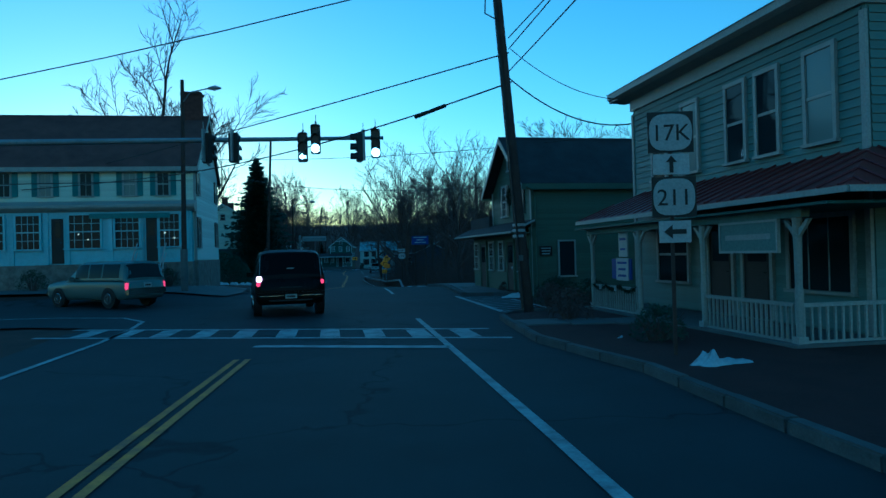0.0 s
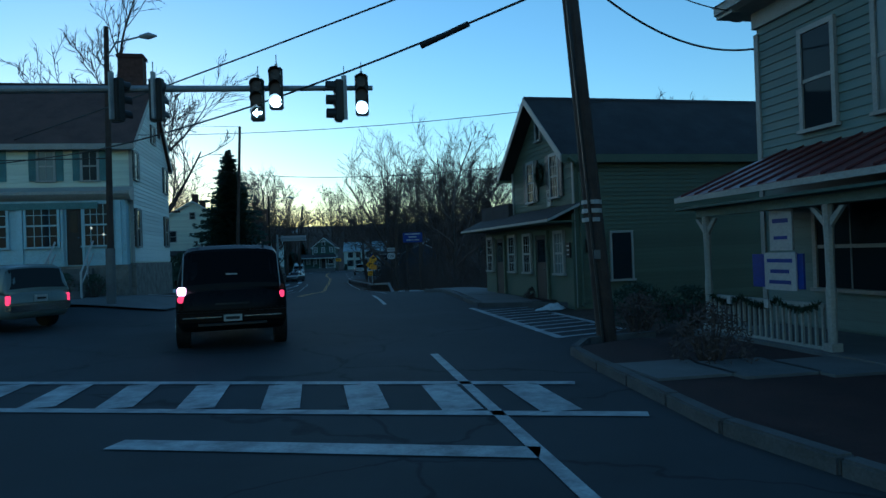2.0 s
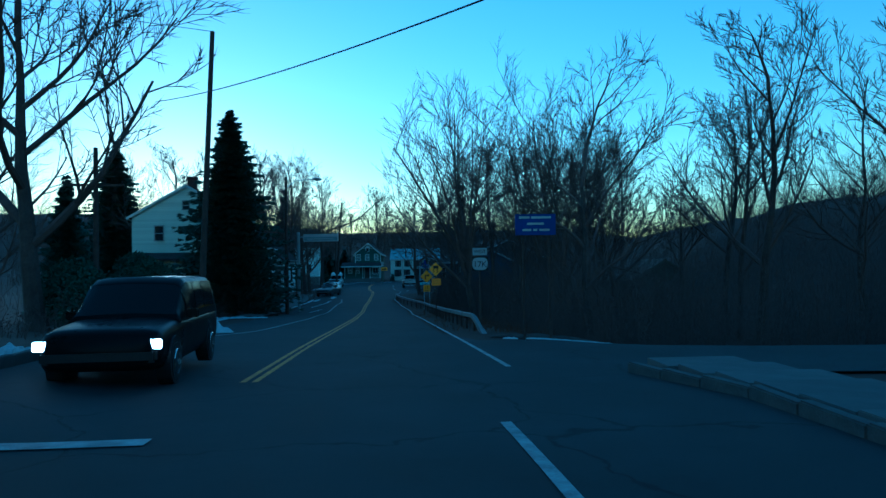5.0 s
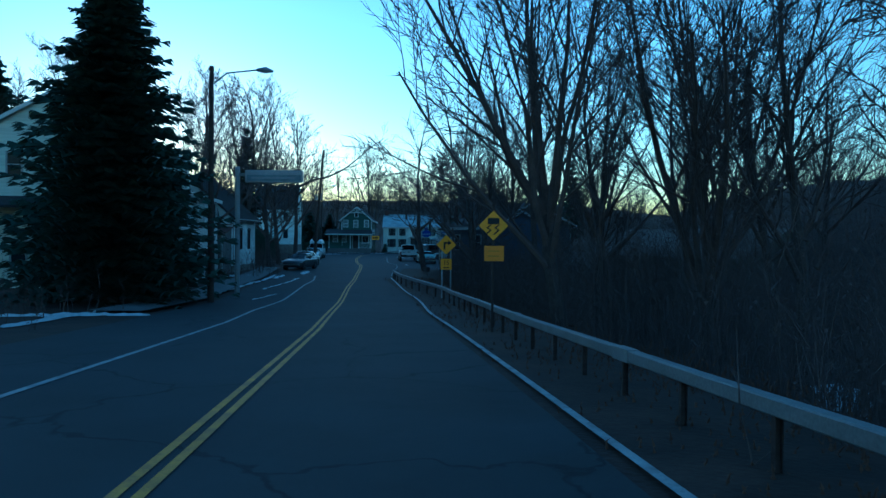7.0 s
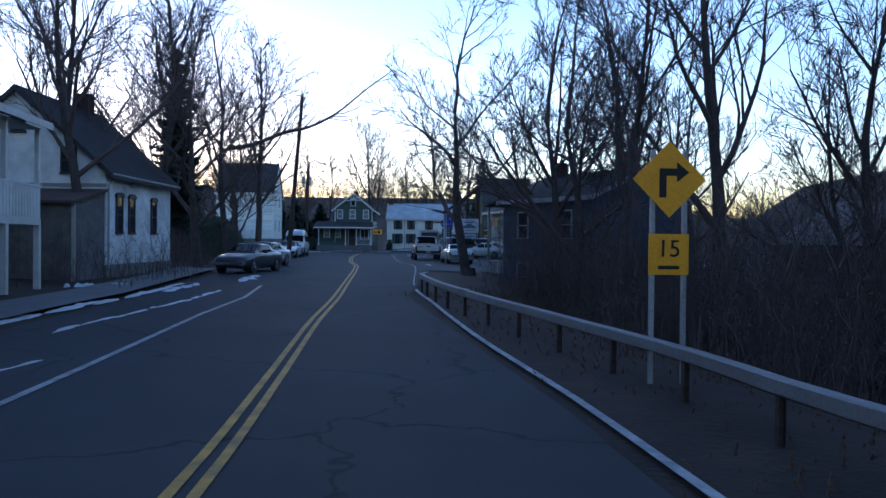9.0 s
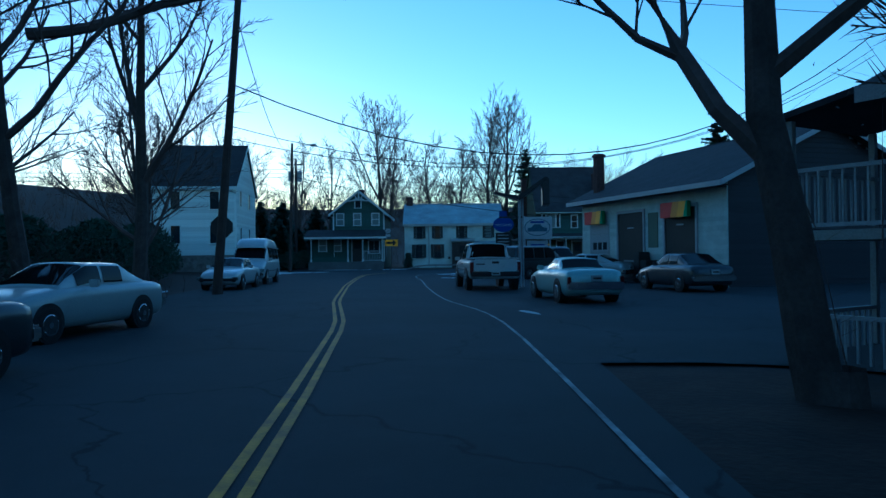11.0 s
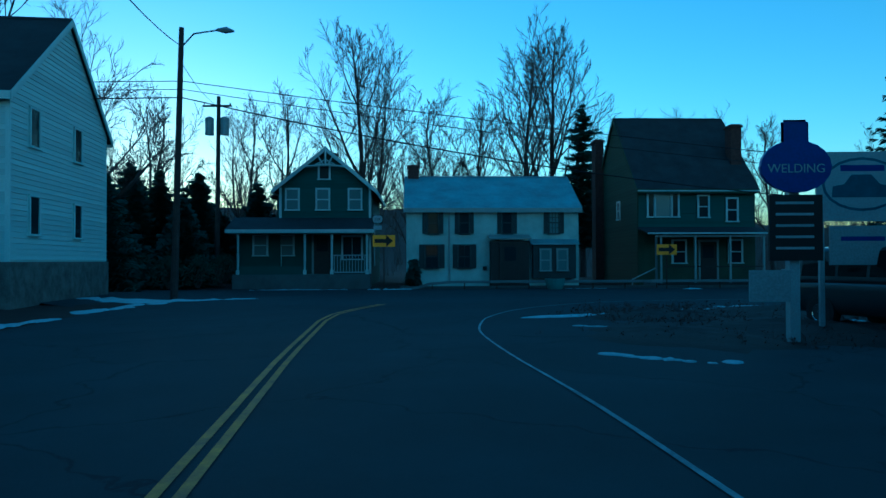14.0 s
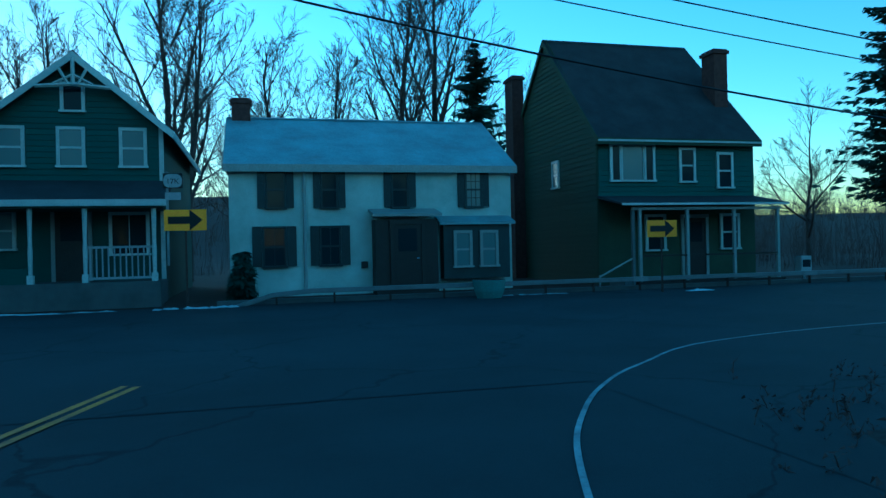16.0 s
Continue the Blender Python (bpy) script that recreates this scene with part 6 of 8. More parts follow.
# garage signs near the junction
gz = -1.38
b = thing("garage_sign", Matrix.Translation((-9.66, 156.49, -0.68)) @ Matrix.Scale(0.95, 4), "white garage sign with a car drawn on it, on posts", "sign")
for x in (-0.9, 0.9):
    part("post", Shape().box(x - 0.05, 0.0, -1.2, x + 0.05, 0.1, 3.2), STEEL, b)
part("panel", Shape().box(-1.05, -0.05, 1.55, 1.05, 0.0, 3.15), SIGN_WHITE, b)
part("border", Shape().prism([(0.92 * math.cos(2 * math.pi * k / 20), 2.4 + 0.62 * math.sin(2 * math.pi * k / 20)) for k in range(20)], -0.056, -0.05), material("sign_slate_blue", (0.06, 0.1, 0.14), 0.5), b)
part("field", Shape().prism([(0.86 * math.cos(2 * math.pi * k / 20), 2.4 + 0.56 * math.sin(2 * math.pi * k / 20)) for k in range(20)], -0.062, -0.056), SIGN_WHITE, b)
part("car_drawing", Shape().prism([(-0.7, 2.1), (0.7, 2.1), (0.68, 2.35), (0.4, 2.4), (0.2, 2.62), (-0.25, 2.62), (-0.42, 2.4), (-0.68, 2.35)], -0.068, -0.062), material("sign_slate_blue", (0.06, 0.1, 0.14), 0.5), b)
part("writing_bar", Shape().box(-0.5, -0.068, 2.7, 0.5, -0.062, 2.84), SIGN_BLUE, b)
part("lower_panel", Shape().box(-0.75, -0.05, 0.55, 0.75, 0.0, 1.45), SIGN_WHITE, b)
part("writing_bar", Shape().box(-0.5, -0.056, 1.1, 0.5, -0.05, 1.2), SIGN_BLUE, b)
b = thing("blue_garage_sign", Matrix.Translation((-12.03, 154.55, gz)) @ Matrix.Scale(1.2, 4), "blue oval garage sign over a list board on a white post", "sign")
part("post", Shape().box(-0.08, 0.0, -0.3, 0.08, 0.16, 3.0), SIGN_WHITE, b)
part("oval", Shape().prism([(0.56 * math.cos(2 * math.pi * k / 20), 2.6 + 0.42 * math.sin(2 * math.pi * k / 20)) for k in range(20)], -0.09, 0.0), SIGN_BLUE, b)
part("top_box", Shape().box(-0.22, -0.08, 2.95, 0.22, 0.0, 3.35), SIGN_BLUE, b, "", 0.04)
words("WELDING", 0.2, SIGN_WHITE, b, 0, -0.095, 2.56)
part("list_board", Shape().box(-0.42, -0.06, 1.1, 0.42, 0.0, 2.15), SIGN_BLACK, b)
for i in range(5):
    part("writing_bar", Shape().box(-0.32, -0.066, 2.0 - 0.18 * i, 0.28, -0.06, 2.04 - 0.18 * i), SIGN_WHITE, b)
part("small_notice", Shape().box(-0.75, -0.08, 0.45, -0.1, -0.04, 0.95), SIGN_WHITE, b)
# winged canopy on a post beside the garage
b = thing("canopy_light", Matrix.Translation((-11.86, 139.35, gz)) @ Matrix.Scale(1.2, 4), "dark butterfly canopy light on a steel post", "lamp post")
part("post", Shape().tube([(0, 0, -0.3), (0, 0, 3.0)], 0.06, 8).tube([(0.12, 0.1, -0.3), (0.12, 0.1, 3.0)], 0.035, 8), STEEL, b)
part("wing", Shape().prism([(-0.05, 2.9), (0.95, 3.62), (1.0, 3.72), (0.9, 3.76), (-0.05, 3.1)], -0.45, 0.45), IRON, b)
part("lamp_box", Shape().box(0.82, -0.35, 2.75, 1.06, 0.35, 3.7), IRON, b)
part("bracket_arm", Shape().box(-0.75, -0.04, 2.3, 0.1, 0.04, 2.36), IRON, b)
part("wing", Shape().prism([(-0.05, 2.96), (-0.75, 3.14), (-0.98, 3.22), (-0.75, 3.23), (-0.05, 3.1)], -0.28, 0.28), IRON, b)

# ---- vehicles ----


def flow(xs, ys, x):
    """A smooth curve through points that never overshoots them."""
    d = [(ys[i + 1] - ys[i]) / (xs[i + 1] - xs[i]) for i in range(len(xs) - 1)]
    m = [d[0]] + [0 if p * q <= 0 else 2 * p * q / (p + q) for p, q in zip(d, d[1:])] + [d[-1]]
    i = min(max(int(np.searchsorted(xs, x)) - 1, 0), len(xs) - 2)
    h = xs[i + 1] - xs[i]
    t = (x - xs[i]) / h
    return ys[i] * (1 + 2 * t) * (1 - t) ** 2 + m[i] * h * t * (1 - t) ** 2 + ys[i + 1] * t * t * (3 - 2 * t) + m[i + 1] * h * t * t * (t - 1)


def skin(stations, section, sharp=False):
    """A rounded body as a function of x and of v, from the lower edge of one side (0) over the top (1) to the other (2)."""
    xs = [s[0] for s in stations]
    cols = list(zip(*stations))

    def at_point(x, v, out=0.0):
        q = [float(np.interp(x, xs, col)) if sharp else flow(xs, col, x) for col in cols[1:]]
        y, z = section(min(v, 2 - v), *q)
        return Vector((x, (y + out) * (1 if v <= 1 else -1), z + out * 0.6 * min(v, 2 - v)))
    return at_point


def along(points, v):
    """y and z on a chain of points, smoothed at its corners."""
    n = len(points) - 1
    k = v * n
    i = min(int(k), n - 1)
    t = k - i
    p0, p1, p2, p3 = points[max(i - 1, 0)], points[i], points[i + 1], points[min(i + 2, n)]
    return tuple(0.5 * (2 * q1 + (q2 - q0) * t + (2 * q0 - 5 * q1 + 4 * q2 - q3) * t * t + (3 * q1 - q0 - 3 * q2 + q3) * t ** 3) for q0, q1, q2, q3 in zip(p0, p1, p2, p3))


def hull_section(v, w, lo, hi, p):
    h = hi - lo
    return along([(w * 0.86, lo), (w * 0.97, lo + 0.14 * h), (w, lo + 0.45 * h), (w * 0.992, lo + 0.72 * h), (w - p * 0.6 - 0.015, lo + 0.92 * h), (w * 0.72, hi), (w * 0.36, hi + 0.012), (0, hi + 0.016)], v)


def cabin_section(v, w, lo, hi, tumble):
    h = hi - lo
    e = min(tumble, h * 0.5)
    return along([(w, lo), (w - 0.12 * e, lo + 0.25 * h), (w - 0.38 * e, lo + 0.52 * h), (w - 0.75 * e, lo + 0.78 * h), (w - 1.1 * e - 0.02, lo + 0.95 * h), ((w - e) * 0.72, hi), ((w - e) * 0.36, hi + 0.015), (0, hi + 0.02)], v)


def sheet(surface, xs, vs, out=0.0, close=False):
    s = Shape()
    pts = [surface(x, v, out) for x in xs for v in vs]
    n = len(vs)
    s.add(pts, [(i * n + k, i * n + k + 1, (i + 1) * n + k + 1, (i + 1) * n + k) for i in range(len(xs) - 1) for k in range(n - 1)])
    if close:
        s.f += [tuple(range(n)), tuple(range((len(xs) - 1) * n, len(xs) * n)), ]
        s.f += [(i * n, (i + 1) * n, (i + 2) * n - 1, (i + 1) * n - 1) for i in range(len(xs) - 1)]
    return s


RIM = material("wheel_rim", (0.05, 0.052, 0.055), 0.5, metal=0.4, vary=0.3, bump=0.05)


def wheel(car, x, y, r, w=0.2):
    k = 1 if y > 0 else -1
    t = part("wheel", Shape().disc((x, y, r), r, w, "y", 22), RUBBER, car, "", 0.025)
    part("rim", Shape().disc((x, y + k * w * 0.42, r), r * 0.58, 0.04, "y", 18), RIM, t)
    part("rim_lip", Shape().tube([(x + r * 0.57 * math.cos(a), y + k * w * 0.5, r + r * 0.57 * math.sin(a)) for a in [0.3491 * i for i in range(19)]], 0.014, 5), CHROME, t)
    sp = Shape()
    for i in range(5):
        a = 2 * math.pi * i / 5
        sp.prism([(x + r * 0.14 * math.cos(a + 1.57), r + r * 0.14 * math.sin(a + 1.57)), (x + r * 0.55 * math.cos(a + 0.2), r + r * 0.55 * math.sin(a + 0.2)), (x + r * 0.55 * math.cos(a - 0.2), r + r * 0.55 * math.sin(a - 0.2)), (x + r * 0.14 * math.cos(a - 1.57), r + r * 0.14 * math.sin(a - 1.57))], y + k * w * 0.48, y + k * w * 0.56)
    part("spokes", sp, RIM, t)
    part("hub_cap", Shape().disc((x, y + k * w * 0.54, r), r * 0.17, 0.03, "y", 12), CHROME, t)
    return t


def vehicle(name, m, label, paint, hull, cabin, wheels, r, half, lamps=None, tails=None, plate_rear=True, bumper=CHROME, pillars=(), category="car", rack=False, roof_paint=None, tumble=0.12, glass=None, sill=(0.12, 0.5), arch=1.14, plate=(0.36, 0.53), tail=(0.055, -0.32, -0.09)):
    """x runs to the front. cabin: list of (x, half width, low, high) from the rear; its sides are glazed."""
    c = thing(name, m, label, category)
    rear, front = hull[0][0], hull[-1][0]
    ends = [(rear - 0.05, hull[0][1] * 0.9, hull[0][2] + 0.06, hull[0][3] - 0.07, hull[0][4])] + list(hull) + [(front + 0.06, hull[-1][1] * 0.88, hull[-1][2] + 0.06, hull[-1][3] - 0.08, hull[-1][4])]
    body = skin(ends, hull_section)
    part("body", sheet(body, list(np.linspace(rear - 0.05, front + 0.06, 34)), [i / 12 for i in range(25)], 0, True), paint, c, "", 0, True)
    if cabin:
        top = skin([(x, w, lo, hi, tumble) for x, w, lo, hi in cabin], cabin_section, True)
        xs = sorted(set([float(q) for q in np.linspace(cabin[0][0], cabin[-1][0], 22)] + [q[0] for q in cabin]))
        part("cabin", sheet(top, xs, [i / 12 for i in range(25)], 0, True), roof_paint or paint, c, "", 0, True)

        def pane(kind, x0, x1, v0, v1, nx=5, nv=6):
            part(kind, sheet(top, list(np.linspace(x0, x1, nx)), [v0 + (v1 - v0) * i / nv for i in range(nv + 1)], 0.008), glass or GLASS_CAR, c, "", 0, True)
        for x0, x1 in pillars:
            pane("side_window", x0, x1, *sill)
            pane("side_window", x0, x1, 2 - sill[1], 2 - sill[0])
        for i0, i1, kind in ((0, 1, "rear_window"), (-1, -2, "windscreen")):
            a, e = cabin[i0], cabin[i1]
            pane(kind, a[0] + (e[0] - a[0]) * 0.1, a[0] + (e[0] - a[0]) * 0.93, 0.52, 1.48, 7, 10)
    for x in wheels:
        for k in (-1, 1):
            # black disc for the shaded wheel well, as the body has no opening
            part("wheel_arch", Shape().disc((x, k * (half - 0.1), r + 0.03), r * arch, 0.225, "y", 26), BLACK_PLASTIC, c)
            wheel(c, x, k * (half - 0.075), r)
    zb = hull[0][2]
    part("rear_bumper", Shape().box(rear - 0.1, -half + 0.05, zb + 0.12, rear + 0.12, half - 0.05, zb + 0.34), bumper, c, "", 0.04)
    part("front_bumper", Shape().box(front - 0.12, -half + 0.08, zb + 0.08, front + 0.08, half - 0.08, zb + 0.28), bumper, c, "", 0.04)
    if plate_rear:
        p = part("number_plate", Shape().box(rear - 0.115, -0.16, zb + plate[0], rear - 0.03, 0.16, zb + plate[1]), PLATE, c)
        zp = zb + (plate[0] + plate[1]) / 2
        part("writing_bar", Shape().box(rear - 0.118, -0.12, zp - 0.025, rear - 0.114, 0.12, zp + 0.025), SIGN_BLACK, p)
    for k in (-1, 1):
        if lamps:
            zz, yy = hull[-1][3] - 0.16, k * (half - 0.1)
            part("head_light", Shape().box(front - 0.06, yy - 0.13, zz - 0.07, front + 0.02, yy + 0.08, zz + 0.07), lamps, c, "", 0.015)
        if tails:
            zz, yy = hull[0][3], k * (half - 0.1)
            part("tail_light", Shape().box(rear - 0.04, yy - tail[0], zz + tail[1], rear + 0.06, yy + tail[0], zz + tail[2]), tails, c, "", 0.015)
    if front:
        part("grille", Shape().box(front - 0.02, -half * 0.5, zb + 0.32, front + 0.03, half * 0.5, hull[-1][3] - 0.1), BLACK_PLASTIC, c)
    for k in (-1, 1):
        if cabin:
            x = cabin[-2][0] + 0.1
            part("mirror", Shape().box(x, k * half - 0.02, cabin[0][2] + 0.05, x + 0.1, k * (half + 0.18), cabin[0][2] + 0.2), paint, c, "", 0.02)
    if rack:
        zt = max(q[3] for q in cabin)
        for k in (-1, 1):
            part("roof_rail", Shape().tube([(cabin[1][0] + 0.2, k * 0.6, zt + 0.05), (cabin[-2][0] - 0.2, k * 0.6, zt + 0.05)], 0.02, 6), IRON, c)
    return c


def heading(x, y, degrees, z=None):
    """A pose whose x axis points at the compass angle, counted from +x."""
    return pose(x, y, height(x, y) if z is None else z, 0, 0, degrees)


TAIL_LENS = material("tail_lens", (0.06, 0.006, 0.008), 0.3, vary=0.1, bump=0.0)
BLACK_CAR = material("black_car_paint", (0.006, 0.006, 0.007), 0.3, vary=0.1, scale=1.5, fine=60, bump=0.0, spec=0.07)
SILVER_CAR = car_paint("silver_car_paint", (0.36, 0.38, 0.37))
WHITE_CAR = car_paint("white_car_paint", (0.42, 0.44, 0.44))
GREY_CAR = car_paint("grey_green_car_paint", (0.12, 0.14, 0.13))
TEAL_CAR = car_paint("pale_green_car_paint", (0.33, 0.42, 0.4))
DARK_CAR = car_paint("dark_grey_car_paint", (0.03, 0.033, 0.037))

SEDAN = [(-2.25, 0.78, 0.3, 0.88, 0.06), (-2.1, 0.84, 0.26, 0.98, 0.06), (-1.4, 0.88, 0.22, 1.0, 0.05), (0.8, 0.88, 0.22, 0.98, 0.05), (1.5, 0.86, 0.22, 0.9, 0.08), (2.1, 0.8, 0.26, 0.78, 0.08), (2.3, 0.7, 0.32, 0.68, 0.06)]
SEDAN_TOP = [(-1.75, 0.74, 0.9, 0.99), (-0.95, 0.72, 0.92, 1.4), (0.15, 0.72, 0.92, 1.42), (1.05, 0.76, 0.9, 0.98)]
SUV = [(-2.6, 0.94, 0.42, 1.12, 0.03), (-2.5, 0.98, 0.36, 1.16, 0.03), (-1.0, 1.0, 0.34, 1.16, 0.03), (1.0, 1.0, 0.34, 1.15, 0.03), (1.3, 0.99, 0.34, 1.14, 0.06), (2.4, 0.96, 0.36, 1.04, 0.08), (2.55, 0.9, 0.42, 0.98, 0.06)]
SUV_TOP = [(-2.6, 0.97, 1.05, 1.14), (-2.42, 0.97, 1.05, 1.84), (-2.2, 0.97, 1.05, 1.91), (0.2, 0.97, 1.05, 1.92), (0.45, 0.97, 1.05, 1.82), (1.2, 0.97, 1.05, 1.16)]
WAGON = [(x * 0.86, w * 0.88, lo * 0.8, hi * 0.86, p) for x, w, lo, hi, p in SUV]
WAGON_TOP = [(x * 0.86, w * 0.88, lo * 0.86, hi * 0.85) for x, w, lo, hi in SUV_TOP]
VAN = [(-2.6, 0.95, 0.35, 1.3, 0.03), (-2.5, 0.98, 0.3, 1.32, 0.03), (1.6, 0.98, 0.3, 1.3, 0.03), (2.3, 0.92, 0.32, 1.05, 0.1), (2.6, 0.85, 0.38, 0.92, 0.08)]
VAN_TOP = [(-2.58, 0.94, 1.2, 1.3), (-2.45, 0.93, 1.2, 2.0), (0.75, 0.93, 1.2, 2.06), (0.95, 0.93, 1.2, 1.98), (1.75, 0.95, 1.2, 1.3)]
VAN_ROOF = [(-2.5, 0.8, 1.96, 2.2), (-2.3, 0.85, 1.96, 2.36), (0.2, 0.86, 1.96, 2.48), (0.8, 0.84, 1.96, 2.34), (1.2, 0.76, 1.96, 2.03)]
PICKUP = [(-2.7, 0.93, 0.42, 1.15, 0.03), (-2.6, 0.97, 0.45, 1.18, 0.03), (1.2, 0.98, 0.42, 1.16, 0.03), (2.4, 0.95, 0.42, 1.08, 0.08), (2.6, 0.9, 0.48, 1.0, 0.06)]
PICKUP_TOP = [(-0.75, 0.88, 1.08, 1.18), (-0.65, 0.86, 1.08, 1.8), (0.5, 0.86, 1.08, 1.82), (1.3, 0.9, 1.08, 1.18)]

c = vehicle("black_suv", heading(-5.05, 22.9, 106), "large black SUV with its brake lights on", BLACK_CAR, SUV, SUV_TOP, (-1.6, 1.65), 0.39, 1.0, None, None, pillars=((-2.2, -1.2), (-1.12, -0.35), (-0.27, 0.55)), rack=True, bumper=BLACK_CAR, tumble=0.16, glass=GLASS_TINTED, plate=(0.12, 0.24))
for y, z0, z1, w, mat, label in ((0.87, 1.03, 1.18, 0.075, TAIL_HOT, "bright brake light"), (0.87, 0.9, 1.015, 0.075, TAIL, "red tail light"), (-0.89, 0.93, 1.06, 0.045, TAIL, "red tail light"), (-0.89, 1.07, 1.18, 0.045, TAIL_LENS, "unlit red lens")):
    part("tail_light", Shape().box(-2.645, y - w, z0, -2.55, y + w, z1), mat, c, label, 0.02)
for y0, y1 in ((-0.86, -0.2), (0.2, 0.86)):
    part("chrome_strip", Shape().box(-2.712, y0, 0.615, -2.69, y1, 0.635), CHROME, c)
    # thin steel-coloured line up the edge of each rear pillar
    part("window_seal", Shape().tube([(-2.63, y0 if y0 < -0.5 else y1, 1.14), (-2.45, (y0 if y0 < -0.5 else y1) * 0.96, 1.78)], 0.01, 5), STEEL, c)
part("tailgate_handle", Shape().box(-2.68, -0.3, 0.84, -2.62, 0.3, 0.87), BLACK_PLASTIC, c)
part("window_lettering_bar", Shape().box(-2.565, -0.1, 1.38, -2.54, 0.1, 1.405), STEEL, c)
part("bumper_step", Shape().box(-2.74, -0.6, 0.47, -2.6, 0.6, 0.51), BLACK_PLASTIC, c)
vehicle("grey_wagon", heading(-12.6, 26.6, 152), "grey-green wagon crossing the junction with red tail lights", GREY_CAR, WAGON, WAGON_TOP, (-1.38, 1.42), 0.32, 0.88, None, TAIL, pillars=((-1.9, -1.03), (-0.96, -0.3), (-0.23, 0.47)))
vehicle("dark_oncoming_car", heading(-9.3, 43.2, -80), "dark estate car with both head lights on", BLACK_CAR, WAGON, WAGON_TOP, (-1.38, 1.42), 0.33, 0.88, HEAD, None, pillars=((-1.9, -1.03), (-0.96, -0.3), (-0.23, 0.47)), bumper=BLACK_PLASTIC)
vehicle("white_sedan", heading(-25.2, 140.7, -85), "white sedan parked on the shoulder facing the camera", WHITE_CAR, SEDAN, SEDAN_TOP, (-1.35, 1.4), 0.32, 0.88, GLASS_BLIND, None, pillars=((-0.9, -0.3), (-0.22, 0.5)), bumper=BLACK_PLASTIC)
c = vehicle("white_van", heading(-26.1, 147.0, -83), "white passenger van with a raised roof parked behind the sedan", WHITE_CAR, VAN, VAN_TOP, (-1.6, 1.7), 0.36, 0.98, GLASS_BLIND, None, pillars=((-2.3, -1.35), (-1.25, -0.25), (-0.15, 0.8)), category="van", glass=GLASS_TINTED, sill=(0.1, 0.62), arch=1.22)
part("raised_roof", sheet(skin([q + (0.12,) for q in VAN_ROOF], cabin_section), list(np.linspace(-2.5, 1.2, 20)), [i / 12 for i in range(25)], 0, True), WHITE_CAR, c, "ribbed raised roof cap", 0, True)
for k in (-1, 1):
    part("roof_gutter", Shape().tube([(-2.45, k * 0.9, 1.93), (0.8, k * 0.9, 1.97)], 0.02, 5), WHITE_CAR, c)
    part("side_moulding", Shape().tube([(-2.3, k * 0.985, 0.72), (2.0, k * 0.965, 0.7)], 0.018, 5), BLACK_PLASTIC, c)
part("grille_bar", Shape().box(2.62, -0.5, 0.74, 2.65, 0.5, 0.78), CHROME, c)
c = vehicle("white_pickup", heading(-13.4, 139.15, 97.5) @ Matrix.Scale(1.07, 4), "pale pickup truck parked on the forecourt edge", WHITE_CAR, PICKUP, PICKUP_TOP, (-1.55, 1.7), 0.4, 0.98, None, None, pillars=((-0.58, -0.05), (0.02, 0.68)), category="pickup", glass=GLASS_TINTED, sill=(0.1, 0.56), arch=1.3, plate=(0.16, 0.3), bumper=BLACK_PLASTIC)
part("tailgate", Shape().box(-2.765, -0.78, 0.68, -2.73, 0.78, 1.19), WHITE_CAR, c, "", 0.01)
part("tailgate_handle", Shape().box(-2.775, -0.13, 1.02, -2.765, 0.13, 1.1), BLACK_PLASTIC, c)
part("writing_bar", Shape().box(-2.772, 0.4, 0.985, -2.765, 0.72, 1.025), BLACK_PLASTIC, c)
for k in (-1, 1):
    part("tail_light", Shape().box(-2.76, k * 0.87 - 0.075, 0.66, -2.56, k * 0.87 + 0.075, 1.08), TAIL_LENS, c, "tall dark red lens", 0.02)
    part("side_moulding", Shape().box(-0.95, k * 0.985 - 0.012, 0.77, 1.1, k * 0.985 + 0.012, 0.8), CHROME, c)
    part("side_moulding", Shape().box(-2.55, k * 0.97 - 0.012, 0.73, -2.12, k * 0.97 + 0.012, 0.76), CHROME, c)
    part("bed_rail", Shape().box(-2.7, k * 0.86 - 0.05, 1.18, -0.8, k * 0.86 + 0.05, 1.225), WHITE_CAR, c, "", 0.015)
    part("fender_hip", sheet(skin([(-2.5, 0.95, 0.78, 1.06, 0.03), (-2.2, 0.99, 0.78, 1.1, 0.03), (-1.4, 1.02, 0.82, 1.1, 0.03), (-0.9, 0.97, 0.86, 1.05, 0.03)], hull_section), list(np.linspace(-2.5, -0.9, 12)), [0.02 + 0.05 * i if k > 0 else 1.98 - 0.05 * i for i in range(13)]), WHITE_CAR, c, "", 0, True)
    part("door_handle", Shape().box(-0.45, k * 0.985 - 0.015, 0.98, -0.27, k * 0.985 + 0.015, 1.02), BLACK_PLASTIC, c)
part("bed_liner", Shape().box(-2.6, -0.81, 1.12, -0.85, 0.81, 1.2), BLACK_PLASTIC, c)
for y0, y1 in ((-0.86, -0.25), (0.25, 0.86)):
    part("chrome_strip", Shape().box(-2.815, y0, 0.72, -2.795, y1, 0.745), CHROME, c)
vehicle("pale_convertible", heading(-10.75, 130.7, 100), "pale green convertible with a round-lamped tail", TEAL_CAR, SEDAN, [(-1.15, 0.7, 0.9, 0.99), (-0.75, 0.68, 0.92, 1.3), (0.05, 0.68, 0.92, 1.33), (0.7, 0.74, 0.9, 0.98)], (-1.35, 1.4), 0.33, 0.88, None, TAIL_LENS, pillars=((-0.5, 0.35),), roof_paint=TEAL_CAR)
